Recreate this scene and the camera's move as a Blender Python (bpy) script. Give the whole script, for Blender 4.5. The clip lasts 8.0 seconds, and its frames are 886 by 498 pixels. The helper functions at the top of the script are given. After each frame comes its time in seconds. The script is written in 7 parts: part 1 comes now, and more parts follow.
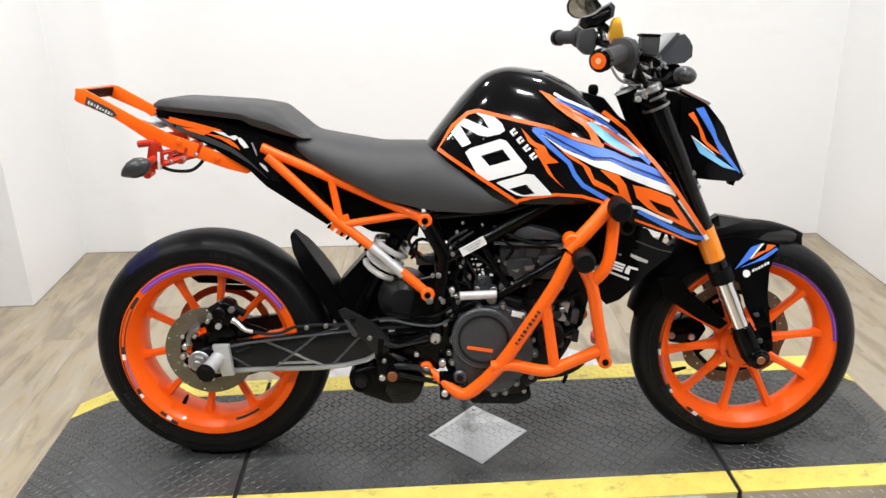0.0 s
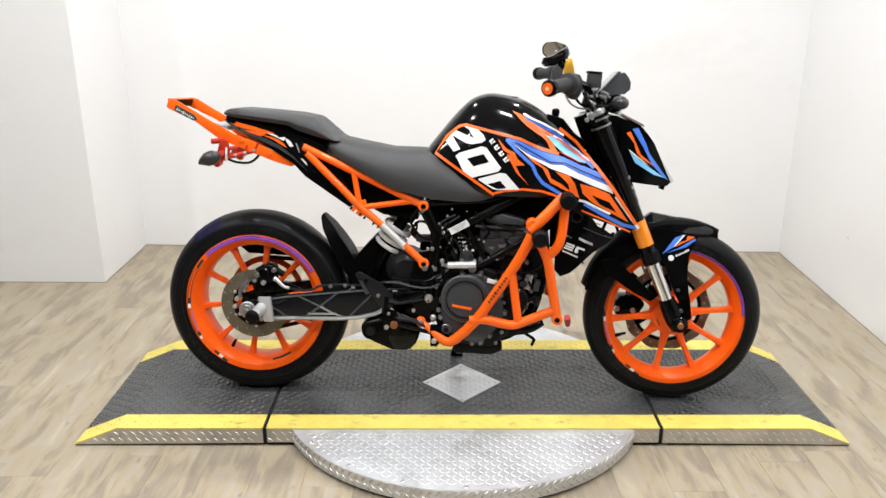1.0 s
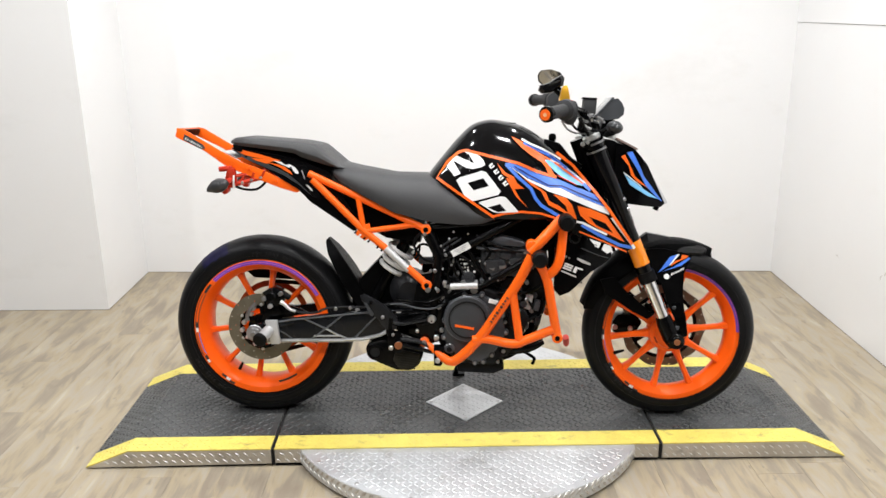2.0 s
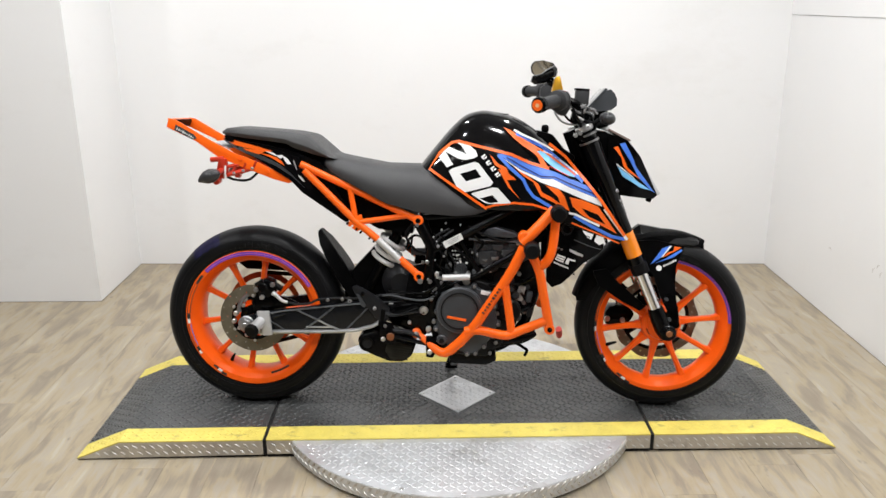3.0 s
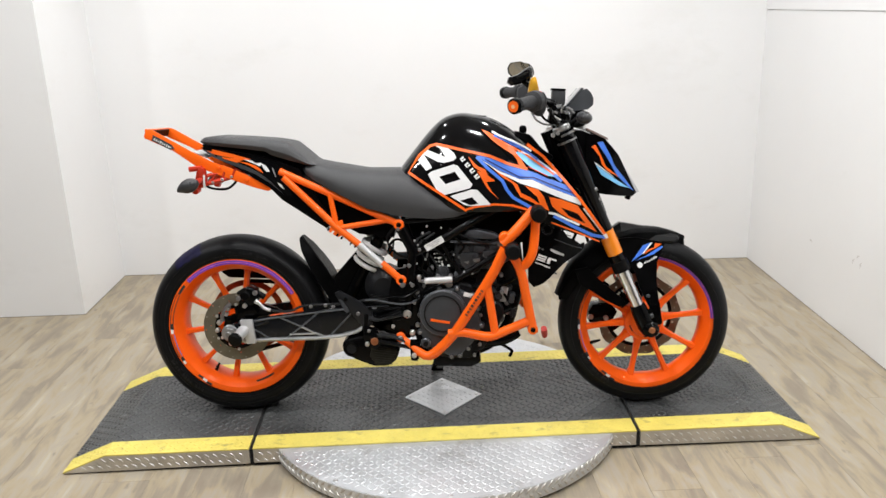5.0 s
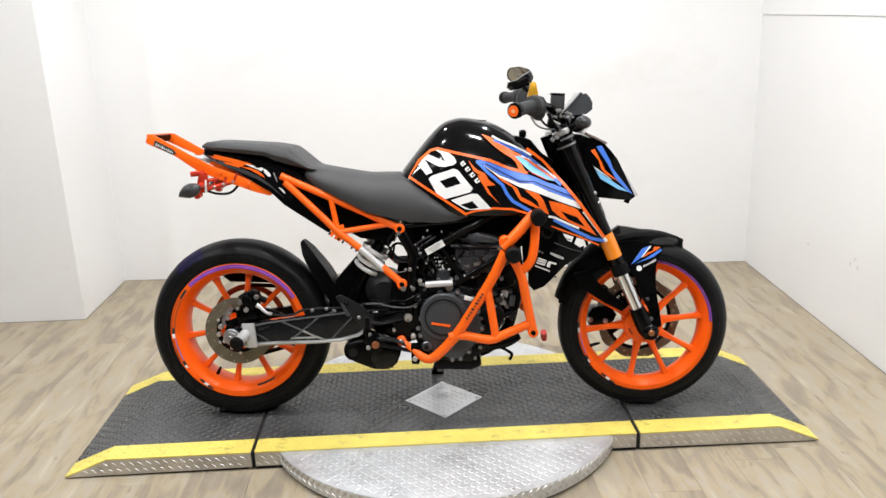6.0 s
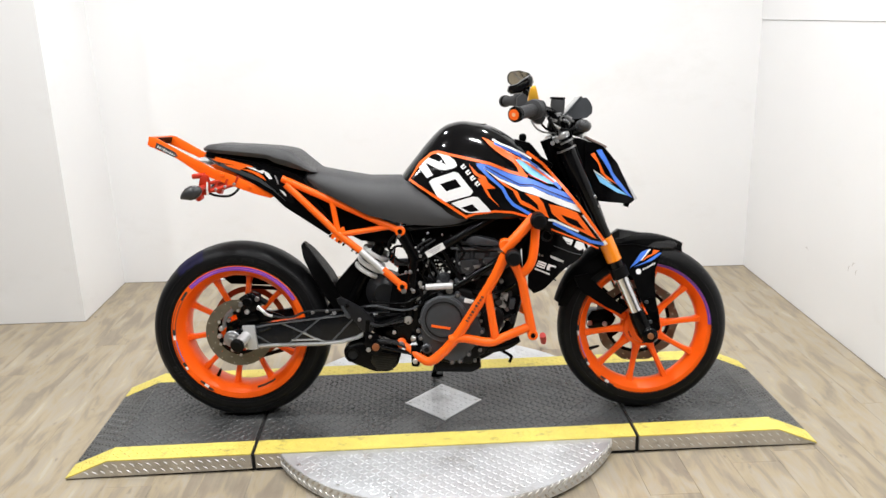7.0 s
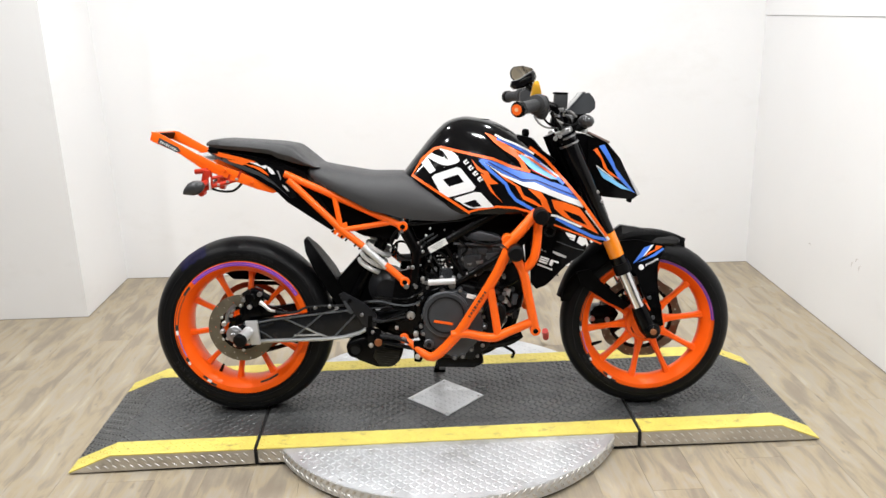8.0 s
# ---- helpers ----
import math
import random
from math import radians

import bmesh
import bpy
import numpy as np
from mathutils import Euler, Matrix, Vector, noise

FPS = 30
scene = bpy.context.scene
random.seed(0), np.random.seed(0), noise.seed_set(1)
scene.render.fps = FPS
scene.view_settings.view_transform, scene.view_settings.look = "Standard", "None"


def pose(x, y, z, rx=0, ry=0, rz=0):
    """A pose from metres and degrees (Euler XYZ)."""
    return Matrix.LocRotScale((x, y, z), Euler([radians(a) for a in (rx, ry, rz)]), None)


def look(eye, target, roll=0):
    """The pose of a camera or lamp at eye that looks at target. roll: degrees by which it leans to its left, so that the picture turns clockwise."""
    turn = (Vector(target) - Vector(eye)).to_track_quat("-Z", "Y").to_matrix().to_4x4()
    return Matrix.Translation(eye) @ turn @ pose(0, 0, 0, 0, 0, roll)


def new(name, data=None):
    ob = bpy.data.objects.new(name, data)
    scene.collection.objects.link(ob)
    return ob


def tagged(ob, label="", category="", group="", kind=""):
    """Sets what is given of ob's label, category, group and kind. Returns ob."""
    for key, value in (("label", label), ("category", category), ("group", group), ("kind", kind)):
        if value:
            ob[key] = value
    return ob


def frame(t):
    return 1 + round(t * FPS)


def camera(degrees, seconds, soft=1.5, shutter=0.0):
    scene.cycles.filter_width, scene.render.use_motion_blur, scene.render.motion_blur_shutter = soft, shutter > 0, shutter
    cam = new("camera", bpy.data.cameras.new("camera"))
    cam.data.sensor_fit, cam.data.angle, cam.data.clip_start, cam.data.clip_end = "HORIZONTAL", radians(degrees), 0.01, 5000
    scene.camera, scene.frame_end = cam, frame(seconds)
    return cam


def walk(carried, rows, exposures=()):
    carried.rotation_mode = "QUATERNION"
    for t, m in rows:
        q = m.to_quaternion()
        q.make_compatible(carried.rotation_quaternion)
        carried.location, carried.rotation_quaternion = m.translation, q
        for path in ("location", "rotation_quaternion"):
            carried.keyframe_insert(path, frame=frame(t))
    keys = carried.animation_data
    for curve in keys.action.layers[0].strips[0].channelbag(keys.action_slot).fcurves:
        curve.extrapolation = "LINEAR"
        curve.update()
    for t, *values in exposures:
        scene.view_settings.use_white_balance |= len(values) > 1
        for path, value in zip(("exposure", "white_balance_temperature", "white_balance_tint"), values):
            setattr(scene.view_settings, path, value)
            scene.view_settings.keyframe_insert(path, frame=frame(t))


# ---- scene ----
cam = camera(57.5, 8.0)
PATH = [
    (0, (-0.1530, -1.8880, 1.3350), (-0.0870, -0.0206, 0.6219), -1.60),
    (0.1, (-0.1788, -1.9581, 1.3301), (-0.1004, -0.0892, 0.6223), -0.56),
    (0.2, (-0.1968, -2.0331, 1.3497), (-0.0824, -0.1674, 0.6383), -0.79),
    (0.3, (-0.1927, -2.1095, 1.3615), (-0.0794, -0.2333, 0.6783), -1.81),
    (0.4, (-0.1916, -2.1799, 1.3639), (-0.0612, -0.2968, 0.7028), -3.27),
    (0.5, (-0.1660, -2.2450, 1.3660), (-0.0250, -0.3565, 0.7228), -3.00),
    (0.6, (-0.1376, -2.3201, 1.3627), (-0.0033, -0.4127, 0.7764), -2.08),
    (0.7, (-0.1152, -2.3709, 1.3708), (-0.0021, -0.4633, 0.7804), -0.57),
    (0.8, (-0.0798, -2.4228, 1.3835), (-0.0142, -0.5180, 0.7774), -0.09),
    (0.9, (-0.0755, -2.4678, 1.3820), (-0.0490, -0.5607, 0.7799), -0.18),
    (1, (-0.0670, -2.5050, 1.3830), (-0.0690, -0.6064, 0.7541), -0.00),
    (1.1, (-0.0671, -2.5264, 1.3902), (-0.0655, -0.6293, 0.7569), 0.03),
    (1.2, (-0.0506, -2.5508, 1.3862), (-0.0309, -0.6423, 0.7884), 0.27),
    (1.3, (-0.0455, -2.5717, 1.3880), (-0.0366, -0.6693, 0.7707), 0.07),
    (1.4, (-0.0614, -2.5896, 1.3742), (-0.0548, -0.6843, 0.7663), -0.31),
    (1.5, (-0.0680, -2.5840, 1.3880), (-0.0530, -0.6778, 0.7829), -0.40),
    (1.6, (-0.0729, -2.5896, 1.3846), (-0.0633, -0.6811, 0.7868), -1.24),
    (1.7, (-0.0849, -2.5903, 1.3814), (-0.0575, -0.6775, 0.7982), -1.12),
    (1.8, (-0.0810, -2.5847, 1.3882), (-0.0504, -0.6695, 0.8127), -0.80),
    (1.9, (-0.0856, -2.5769, 1.3990), (-0.0611, -0.6633, 0.8182), -0.69),
    (2, (-0.0980, -2.5780, 1.3950), (-0.0810, -0.6607, 0.8262), -0.60),
    (2.2, (-0.0957, -2.5755, 1.3935), (-0.0798, -0.6626, 0.8097), -0.55),
    (3.3, (-0.0861, -2.5760, 1.3841), (-0.0521, -0.6633, 0.8005), -0.52),
    (3.5, (-0.0940, -2.5740, 1.3870), (-0.0510, -0.6592, 0.8111), -0.80),
    (3.7, (-0.0964, -2.5766, 1.3896), (-0.0507, -0.6623, 0.8122), -0.77),
    (4, (-0.0880, -2.5800, 1.3860), (-0.0410, -0.6632, 0.8171), -1.60),
    (4.2, (-0.0730, -2.5860, 1.3795), (-0.0281, -0.6673, 0.8165), -1.56),
    (4.5, (-0.0760, -2.5830, 1.3880), (-0.0230, -0.6684, 0.8121), -1.80),
    (4.7, (-0.0617, -2.5792, 1.3868), (-0.0074, -0.6656, 0.8080), -1.82),
    (5.8, (-0.0724, -2.5884, 1.3919), (-0.0141, -0.6720, 0.8227), -1.90),
    (6, (-0.0740, -2.5950, 1.3880), (-0.0120, -0.6778, 0.8219), -1.90),
    (6.3, (-0.0725, -2.5991, 1.3879), (-0.0114, -0.6818, 0.8221), -1.75),
    (6.5, (-0.0820, -2.6020, 1.3880), (-0.0140, -0.6856, 0.8199), -1.50),
    (7, (-0.0800, -2.6060, 1.3890), (-0.0140, -0.6865, 0.8311), -1.70),
    (7.2, (-0.0737, -2.6044, 1.3896), (-0.0079, -0.6858, 0.8284), -1.60),
    (7.5, (-0.0750, -2.6050, 1.3880), (-0.0160, -0.6844, 0.8331), -1.70),
    (8, (-0.0810, -2.6060, 1.3850), (-0.0210, -0.6886, 0.8192), -1.70),
]
EXPOSURES = [(0, 0.0), (2.2, 0.0), (3.3, -0.2), (4.7, -0.2), (5.8, -0.05), (7.0, 0.0), (8, 0.0)]
walk(cam, [(t, look(eye, target, roll)) for t, eye, target, roll in PATH], EXPOSURES)

# ---------------------------------------------------------------- world and lamps
world = bpy.data.worlds.new("world")
world.use_nodes = True
world.node_tree.nodes["Background"].inputs[0].default_value = (1.0, 1.0, 1.0, 1)
world.node_tree.nodes["Background"].inputs[1].default_value = 0.02
scene.world = world

CEILING = 2.75
# last lamp is an added fill for the west wall block's front
LAMPS = [(-2.2, -1.9), (-0.8, -2.1), (0.5, -2.1), (1.5, -2.1), (-1.3, -0.5), (0.0, -0.5), (1.2, -0.5), (-0.9, 0.75), (0.6, 0.75), (-2.5, -0.5)]
for lx, ly in LAMPS:
    lamp = new("ceiling_lamp", bpy.data.lights.new("ceiling_lamp", "AREA"))
    lamp.data.shape, lamp.data.size, lamp.data.size_y = "RECTANGLE", 0.13, 0.10
    lamp.data.energy, lamp.data.color = 21.8, (0.985, 0.99, 1.0)
    lamp.matrix_world = pose(lx, ly, CEILING - 0.075)


# ---------------------------------------------------------------- materials
def mat(name, col, rough=0.5, metal=0.0, var=0.08, scale=9.0, bump=0.0, fine=120.0, coat=0.0, rvar=0.08, spec=0.5):
    """A painted, cast or moulded surface: base colour with broad stains and fine grain, uneven gloss and a fine relief."""
    m = bpy.data.materials.new(name)
    m.use_nodes = True
    nt = m.node_tree
    N, L = nt.nodes, nt.links
    b = N["Principled BSDF"]
    tc = N.new("ShaderNodeTexCoord")
    n1, n2 = N.new("ShaderNodeTexNoise"), N.new("ShaderNodeTexNoise")
    n1.inputs["Scale"].default_value, n1.inputs["Detail"].default_value = scale, 5
    n2.inputs["Scale"].default_value, n2.inputs["Detail"].default_value = fine, 3
    L.new(tc.outputs["Object"], n1.inputs["Vector"])
    L.new(tc.outputs["Object"], n2.inputs["Vector"])
    add = N.new("ShaderNodeMath")
    add.operation = "MULTIPLY_ADD"
    add.inputs[1].default_value = 0.35
    L.new(n2.outputs["Fac"], add.inputs[0])
    L.new(n1.outputs["Fac"], add.inputs[2])
    ramp = N.new("ShaderNodeValToRGB")
    ramp.color_ramp.elements[0].position, ramp.color_ramp.elements[1].position = 0.42, 0.95
    ramp.color_ramp.elements[0].color = (*[c * (1 - var) for c in col], 1)
    ramp.color_ramp.elements[1].color = (*[min(1, c * (1 + var)) for c in col], 1)
    L.new(add.outputs[0], ramp.inputs["Fac"])
    L.new(ramp.outputs["Color"], b.inputs["Base Color"])
    mr = N.new("ShaderNodeMapRange")
    mr.inputs["To Min"].default_value, mr.inputs["To Max"].default_value = max(0.02, rough - rvar), min(1, rough + rvar)
    L.new(n1.outputs["Fac"], mr.inputs["Value"])
    L.new(mr.outputs["Result"], b.inputs["Roughness"])
    b.inputs["Metallic"].default_value = metal
    b.inputs["Coat Weight"].default_value = coat
    b.inputs["Coat Roughness"].default_value = 0.06
    b.inputs["Specular IOR Level"].default_value = spec
    if bump:
        bp = N.new("ShaderNodeBump")
        bp.inputs["Strength"].default_value, bp.inputs["Distance"].default_value = bump, 0.002
        L.new(n2.outputs["Fac"], bp.inputs["Height"])
        L.new(bp.outputs["Normal"], b.inputs["Normal"])
    return m


M_WALL = mat("wall_paint", (0.80, 0.80, 0.80), 0.55, var=0.025, scale=1.2, bump=0.12, fine=260)
M_CEIL = mat("ceiling_paint", (0.42, 0.42, 0.42), 0.8, var=0.06, scale=2.0)
M_HALL = mat("hall_paint", (0.34, 0.34, 0.345), 0.75, var=0.15, scale=2.0)
M_FIX = mat("white_enamel", (0.8, 0.8, 0.8), 0.4)
M_ALU = mat("tread_plate", (0.66, 0.675, 0.69), 0.38, 0.55, 0.12, 14, 0.10, 320, rvar=0.12)
M_ALU2 = mat("tread_plate_edge", (0.60, 0.58, 0.55), 0.40, 0.85, 0.2, 11, 0.1, 300)
M_DECK = mat("black_deck_paint", (0.052, 0.054, 0.054), 0.30, 0, 0.45, 5, 0.25, 380, rvar=0.14)
# worn lugs, also lightened so their colour carries the highlights
M_LUG = mat("worn_glint_lug", (0.070, 0.072, 0.072), 0.30, 0.1, 0.5, 6, 0.2, 380, rvar=0.16)
M_YEL = mat("yellow_paint", (0.72, 0.60, 0.13), 0.5, 0, 0.10, 16, 0.2, 350)
M_GROUT = mat("board_joint", (0.20, 0.165, 0.12), 0.8)
# near black that paints the shade in gaps and recesses
M_DARK = mat("gap_shade", (0.006, 0.006, 0.006), 0.9)
M_ORANGE = mat("orange_paint", (0.93, 0.128, 0.006), 0.34, 0, 0.05, 12, 0.1, 260, coat=0.12, spec=0.28)
M_ORANGE_D = mat("orange_wheel_paint", (0.92, 0.112, 0.004), 0.36, 0, 0.06, 14, 0.08, 260, coat=0.12, spec=0.3)
M_GLOSS = mat("black_gloss", (0.003, 0.003, 0.0035), 0.10, 0, 0.3, 10, coat=0.12, rvar=0.04, spec=0.25)
M_PLASTIC = mat("black_plastic", (0.0020, 0.0020, 0.0022), 0.34, 0, 0.35, 20, 0.25, 500, spec=0.042)
M_SATIN = mat("black_satin_metal", (0.0018, 0.0018, 0.0020), 0.15, 0.0, 0.3, 18, 0.12, 300, rvar=0.04, spec=0.11)
M_ENGINE = mat("engine_casting", (0.0055, 0.0055, 0.006), 0.36, 0.05, 0.3, 22, 0.35, 420, spec=0.14)
M_COVERD = mat("dark_cover", (0.011, 0.011, 0.012), 0.38, 0.05, 0.25, 18, 0.3, 420, spec=0.2)
M_COVER = mat("cover_casting", (0.050, 0.054, 0.060), 0.38, 0.3, 0.2, 18, 0.3, 420)
M_SEAT = mat("seat_vinyl", (0.0235, 0.0235, 0.0246), 0.46, 0, 0.2, 10, 0.6, 620)
M_RUBBER = mat("rubber", (0.0035, 0.0035, 0.0038), 0.5, 0, 0.3, 12, 0.25, 300, spec=0.10)
M_SILVER = mat("bright_alloy", (0.66, 0.66, 0.66), 0.3, 0.9, 0.12, 20, 0.08, 300)
M_CHROME = mat("polished_tube", (0.75, 0.75, 0.76), 0.16, 1.0, 0.05, 20)
M_ARM = mat("swingarm_casting", (0.007, 0.0078, 0.0095), 0.20, 0.1, 0.25, 20, 0.2, 380, spec=0.30)
M_ARMRIB = mat("swingarm_rib", (0.36, 0.365, 0.37), 0.36, 0.8, 0.2, 20, 0.15, 380)
M_ARMTOP = mat("swingarm_edge", (0.10, 0.105, 0.115), 0.32, 0.6, 0.3, 30, 0.15, 380)
M_DISC = mat("brake_disc_steel", (0.165, 0.145, 0.105), 0.36, 0.55, 0.16, 30, 0.1, 300)
M_WHITE = mat("white_vinyl", (0.80, 0.80, 0.80), 0.35, 0, 0.03, 20)
M_BLUE = mat("blue_vinyl", (0.06, 0.19, 0.72), 0.32, 0, 0.06, 20)
M_LBLUE = mat("light_blue_vinyl", (0.20, 0.52, 0.85), 0.32, 0, 0.06, 20)
M_OVINYL = mat("orange_vinyl", (0.88, 0.13, 0.008), 0.34, 0, 0.04, 20)
M_PURPLE = mat("purple_tape", (0.13, 0.045, 0.42), 0.4, 0, 0.06, 20)
M_PINK = mat("pink_tape", (0.75, 0.16, 0.45), 0.4)
M_AMBER = mat("amber_lens", (0.85, 0.24, 0.01), 0.2, 0, 0.05, 20, coat=0.5)
M_GOLD = mat("gold_anodised", (0.80, 0.42, 0.035), 0.3, 0.6, 0.08, 20)
M_RED = mat("red_anodised", (0.55, 0.035, 0.012), 0.34, 0.45, 0.12, 24)
M_REDGRIP = mat("red_grip_rubber", (0.55, 0.03, 0.02), 0.45, 0, 0.1, 30)
M_SPRING = mat("white_spring", (0.75, 0.75, 0.74), 0.4, 0, 0.08, 24)
M_LABEL = mat("paper_label", (0.72, 0.72, 0.70), 0.5, 0, 0.1, 60)
M_GRIP = mat("grey_grip_rubber", (0.026, 0.0265, 0.028), 0.6, 0, 0.2, 30, 0.3, 500, spec=0.3)
M_SMOKE = mat("smoked_lens", (0.030, 0.031, 0.033), 0.28, 0, 0.2, 20, spec=0.4)
M_LIP = mat("dusty_black_plastic", (0.0045, 0.0044, 0.0043), 0.32, 0, 0.5, 14, 0.3, 500, spec=0.2)
M_BOLT = mat("dull_bolt_steel", (0.28, 0.28, 0.28), 0.34, 0.85, 0.15, 40)
M_BRUSH = mat("brushed_alloy", (0.56, 0.56, 0.56), 0.48, 0.5, 0.12, 30, 0.15, 400)
M_FORK = mat("fork_black", (0.0028, 0.0028, 0.0032), 0.10, 0, 0.3, 18, 0.05, 300, rvar=0.03, spec=0.2)
M_INK = mat("dark_print", (0.02, 0.02, 0.02), 0.5)
M_NAVY = mat("navy_vinyl", (0.008, 0.012, 0.13), 0.35, 0, 0.1, 20)
M_CAN = mat("canister_plastic", (0.010, 0.0105, 0.012), 0.34, 0, 0.3, 18, 0.3, 420, spec=0.25)
M_HEAD = mat("head_casting", (0.034, 0.035, 0.038), 0.30, 0.1, 0.3, 22, 0.3, 420, spec=0.35)
M_MESH = mat("dusty_heat_mesh", (0.022, 0.020, 0.015), 0.6, 0.2, 0.4, 60, 0.4, 300, spec=0.2)
M_GREYINK = mat("grey_print", (0.25, 0.25, 0.26), 0.45)
M_MIRROR = mat("mirror_glass", (0.66, 0.655, 0.63), 0.08, 1.0, 0.02, 5, rvar=0.01)
M_SCREEN = mat("display_glass", (0.05, 0.055, 0.06), 0.12, 0, 0.1, 8, coat=0.5, rvar=0.03)
M_LENS = mat("headlight_lens", (0.72, 0.73, 0.75), 0.15, 0.2, 0.05, 20, coat=0.5)
M_SCUFF = mat("wall_scuff", (0.65, 0.635, 0.62), 0.7, 0, 0.3, 60)


def worn(m, col, lo, hi, amount, scale, stretch=(1, 1, 1)):
    """Scuffs, grime or dust of a second colour in irregular patches over a finished surface."""
    nt = m.node_tree
    N, L = nt.nodes, nt.links
    b = N["Principled BSDF"]
    tc, mp, n = N.new("ShaderNodeTexCoord"), N.new("ShaderNodeMapping"), N.new("ShaderNodeTexNoise")
    mp.inputs["Scale"].default_value = stretch
    n.inputs["Scale"].default_value, n.inputs["Detail"].default_value, n.inputs["Roughness"].default_value = scale, 8, 0.65
    L.new(tc.outputs["Object"], mp.inputs["Vector"])
    L.new(mp.outputs[0], n.inputs["Vector"])
    k = N.new("ShaderNodeMapRange")
    k.inputs["From Min"].default_value, k.inputs["From Max"].default_value, k.inputs["To Max"].default_value = lo, hi, amount
    L.new(n.outputs["Fac"], k.inputs["Value"])
    mx = N.new("ShaderNodeMix")
    mx.data_type = "RGBA"
    L.new(k.outputs["Result"], mx.inputs["Factor"])
    L.new(b.inputs["Base Color"].links[0].from_socket, mx.inputs[6])
    mx.inputs[7].default_value = (*col, 1)
    L.new(mx.outputs[2], b.inputs["Base Color"])


worn(M_YEL, (0.12, 0.10, 0.06), 0.56, 0.72, 0.65, 16, (1, 1.6, 1))
worn(M_DECK, (0.13, 0.125, 0.115), 0.54, 0.74, 0.5, 7, (1, 1.5, 1))
worn(M_ALU, (0.34, 0.33, 0.31), 0.55, 0.72, 0.6, 9)
worn(M_ALU2, (0.25, 0.24, 0.22), 0.54, 0.72, 0.6, 12)
worn(M_WALL, (0.70, 0.69, 0.67), 0.56, 0.75, 0.5, 1.6, (1, 1, 2))
worn(M_RED, (0.16, 0.02, 0.01), 0.55, 0.7, 0.5, 60)


def glow(name, col, strength):
    m = bpy.data.materials.new(name)
    m.use_nodes = True
    b = m.node_tree.nodes["Principled BSDF"]
    b.inputs["Base Color"].default_value = (0.8, 0.8, 0.8, 1)
    b.inputs["Emission Color"].default_value = (*col, 1)
    b.inputs["Emission Strength"].default_value = strength
    return m


M_TUBE = glow("lamp_diffuser", (0.985, 0.99, 1.0), 6.0)


def wood():
    """Pale grey-brown vinyl planks: streaks along the board, its own tone for each board."""
    m = bpy.data.materials.new("plank_vinyl")
    m.use_nodes = True
    nt = m.node_tree
    N, L = nt.nodes, nt.links
    b = N["Principled BSDF"]
    tc, oi = N.new("ShaderNodeTexCoord"), N.new("ShaderNodeObjectInfo")
    off = N.new("ShaderNodeVectorMath")
    off.operation = "MULTIPLY_ADD"
    comb = N.new("ShaderNodeCombineXYZ")
    for i in range(3):
        L.new(oi.outputs["Random"], comb.inputs[i])
    off.inputs[1].default_value = (37.0, 53.0, 11.0)
    L.new(comb.outputs[0], off.inputs[0])
    L.new(tc.outputs["Object"], off.inputs[2])
    mp = N.new("ShaderNodeMapping")
    mp.inputs["Scale"].default_value = (17.0, 4.2, 1.0)
    L.new(off.outputs[0], mp.inputs["Vector"])
    n1 = N.new("ShaderNodeTexNoise")
    n1.inputs["Scale"].default_value, n1.inputs["Detail"].default_value, n1.inputs["Distortion"].default_value = 1.0, 6, 0.7
    L.new(mp.outputs[0], n1.inputs["Vector"])
    mp2 = N.new("ShaderNodeMapping")
    mp2.inputs["Scale"].default_value = (120.0, 5.0, 1.0)
    L.new(off.outputs[0], mp2.inputs["Vector"])
    n2 = N.new("ShaderNodeTexNoise")
    n2.inputs["Scale"].default_value, n2.inputs["Detail"].default_value = 1.0, 4
    L.new(mp2.outputs[0], n2.inputs["Vector"])
    r1 = N.new("ShaderNodeValToRGB")
    e = r1.color_ramp.elements
    e[0].position, e[0].color = 0.31, (0.252, 0.212, 0.162, 1)
    e[1].position, e[1].color = 0.73, (0.412, 0.370, 0.302, 1)
    for at, tone in ((0.41, (0.288, 0.247, 0.188, 1)), (0.50, (0.362, 0.300, 0.205, 1)), (0.60, (0.358, 0.316, 0.252, 1)), (0.68, (0.398, 0.338, 0.243, 1))):
        r1.color_ramp.elements.new(at).color = tone
    ad = N.new("ShaderNodeMath")
    ad.operation = "MULTIPLY_ADD"
    ad.inputs[1].default_value = 0.2
    L.new(n2.outputs["Fac"], ad.inputs[0])
    sub = N.new("ShaderNodeMath")
    sub.operation = "MULTIPLY_ADD"
    sub.inputs[1].default_value = 0.075
    sub.inputs[2].default_value = -0.14
    L.new(oi.outputs["Random"], sub.inputs[0])
    ad2 = N.new("ShaderNodeMath")
    L.new(n1.outputs["Fac"], ad2.inputs[0])
    L.new(sub.outputs[0], ad2.inputs[1])
    L.new(ad2.outputs[0], ad.inputs[2])
    L.new(ad.outputs[0], r1.inputs["Fac"])
    # knots and grey smudges
    mp3 = N.new("ShaderNodeMapping")
    mp3.inputs["Scale"].default_value = (34.0, 15.0, 1.0)
    L.new(off.outputs[0], mp3.inputs["Vector"])
    n3 = N.new("ShaderNodeTexNoise")
    n3.inputs["Scale"].default_value, n3.inputs["Detail"].default_value = 1.0, 3
    L.new(mp3.outputs[0], n3.inputs["Vector"])
    kn = N.new("ShaderNodeMapRange")
    kn.inputs["From Min"].default_value, kn.inputs["From Max"].default_value = 0.66, 0.76
    kn.inputs["To Max"].default_value = 0.7
    L.new(n3.outputs["Fac"], kn.inputs["Value"])
    mx = N.new("ShaderNodeMix")
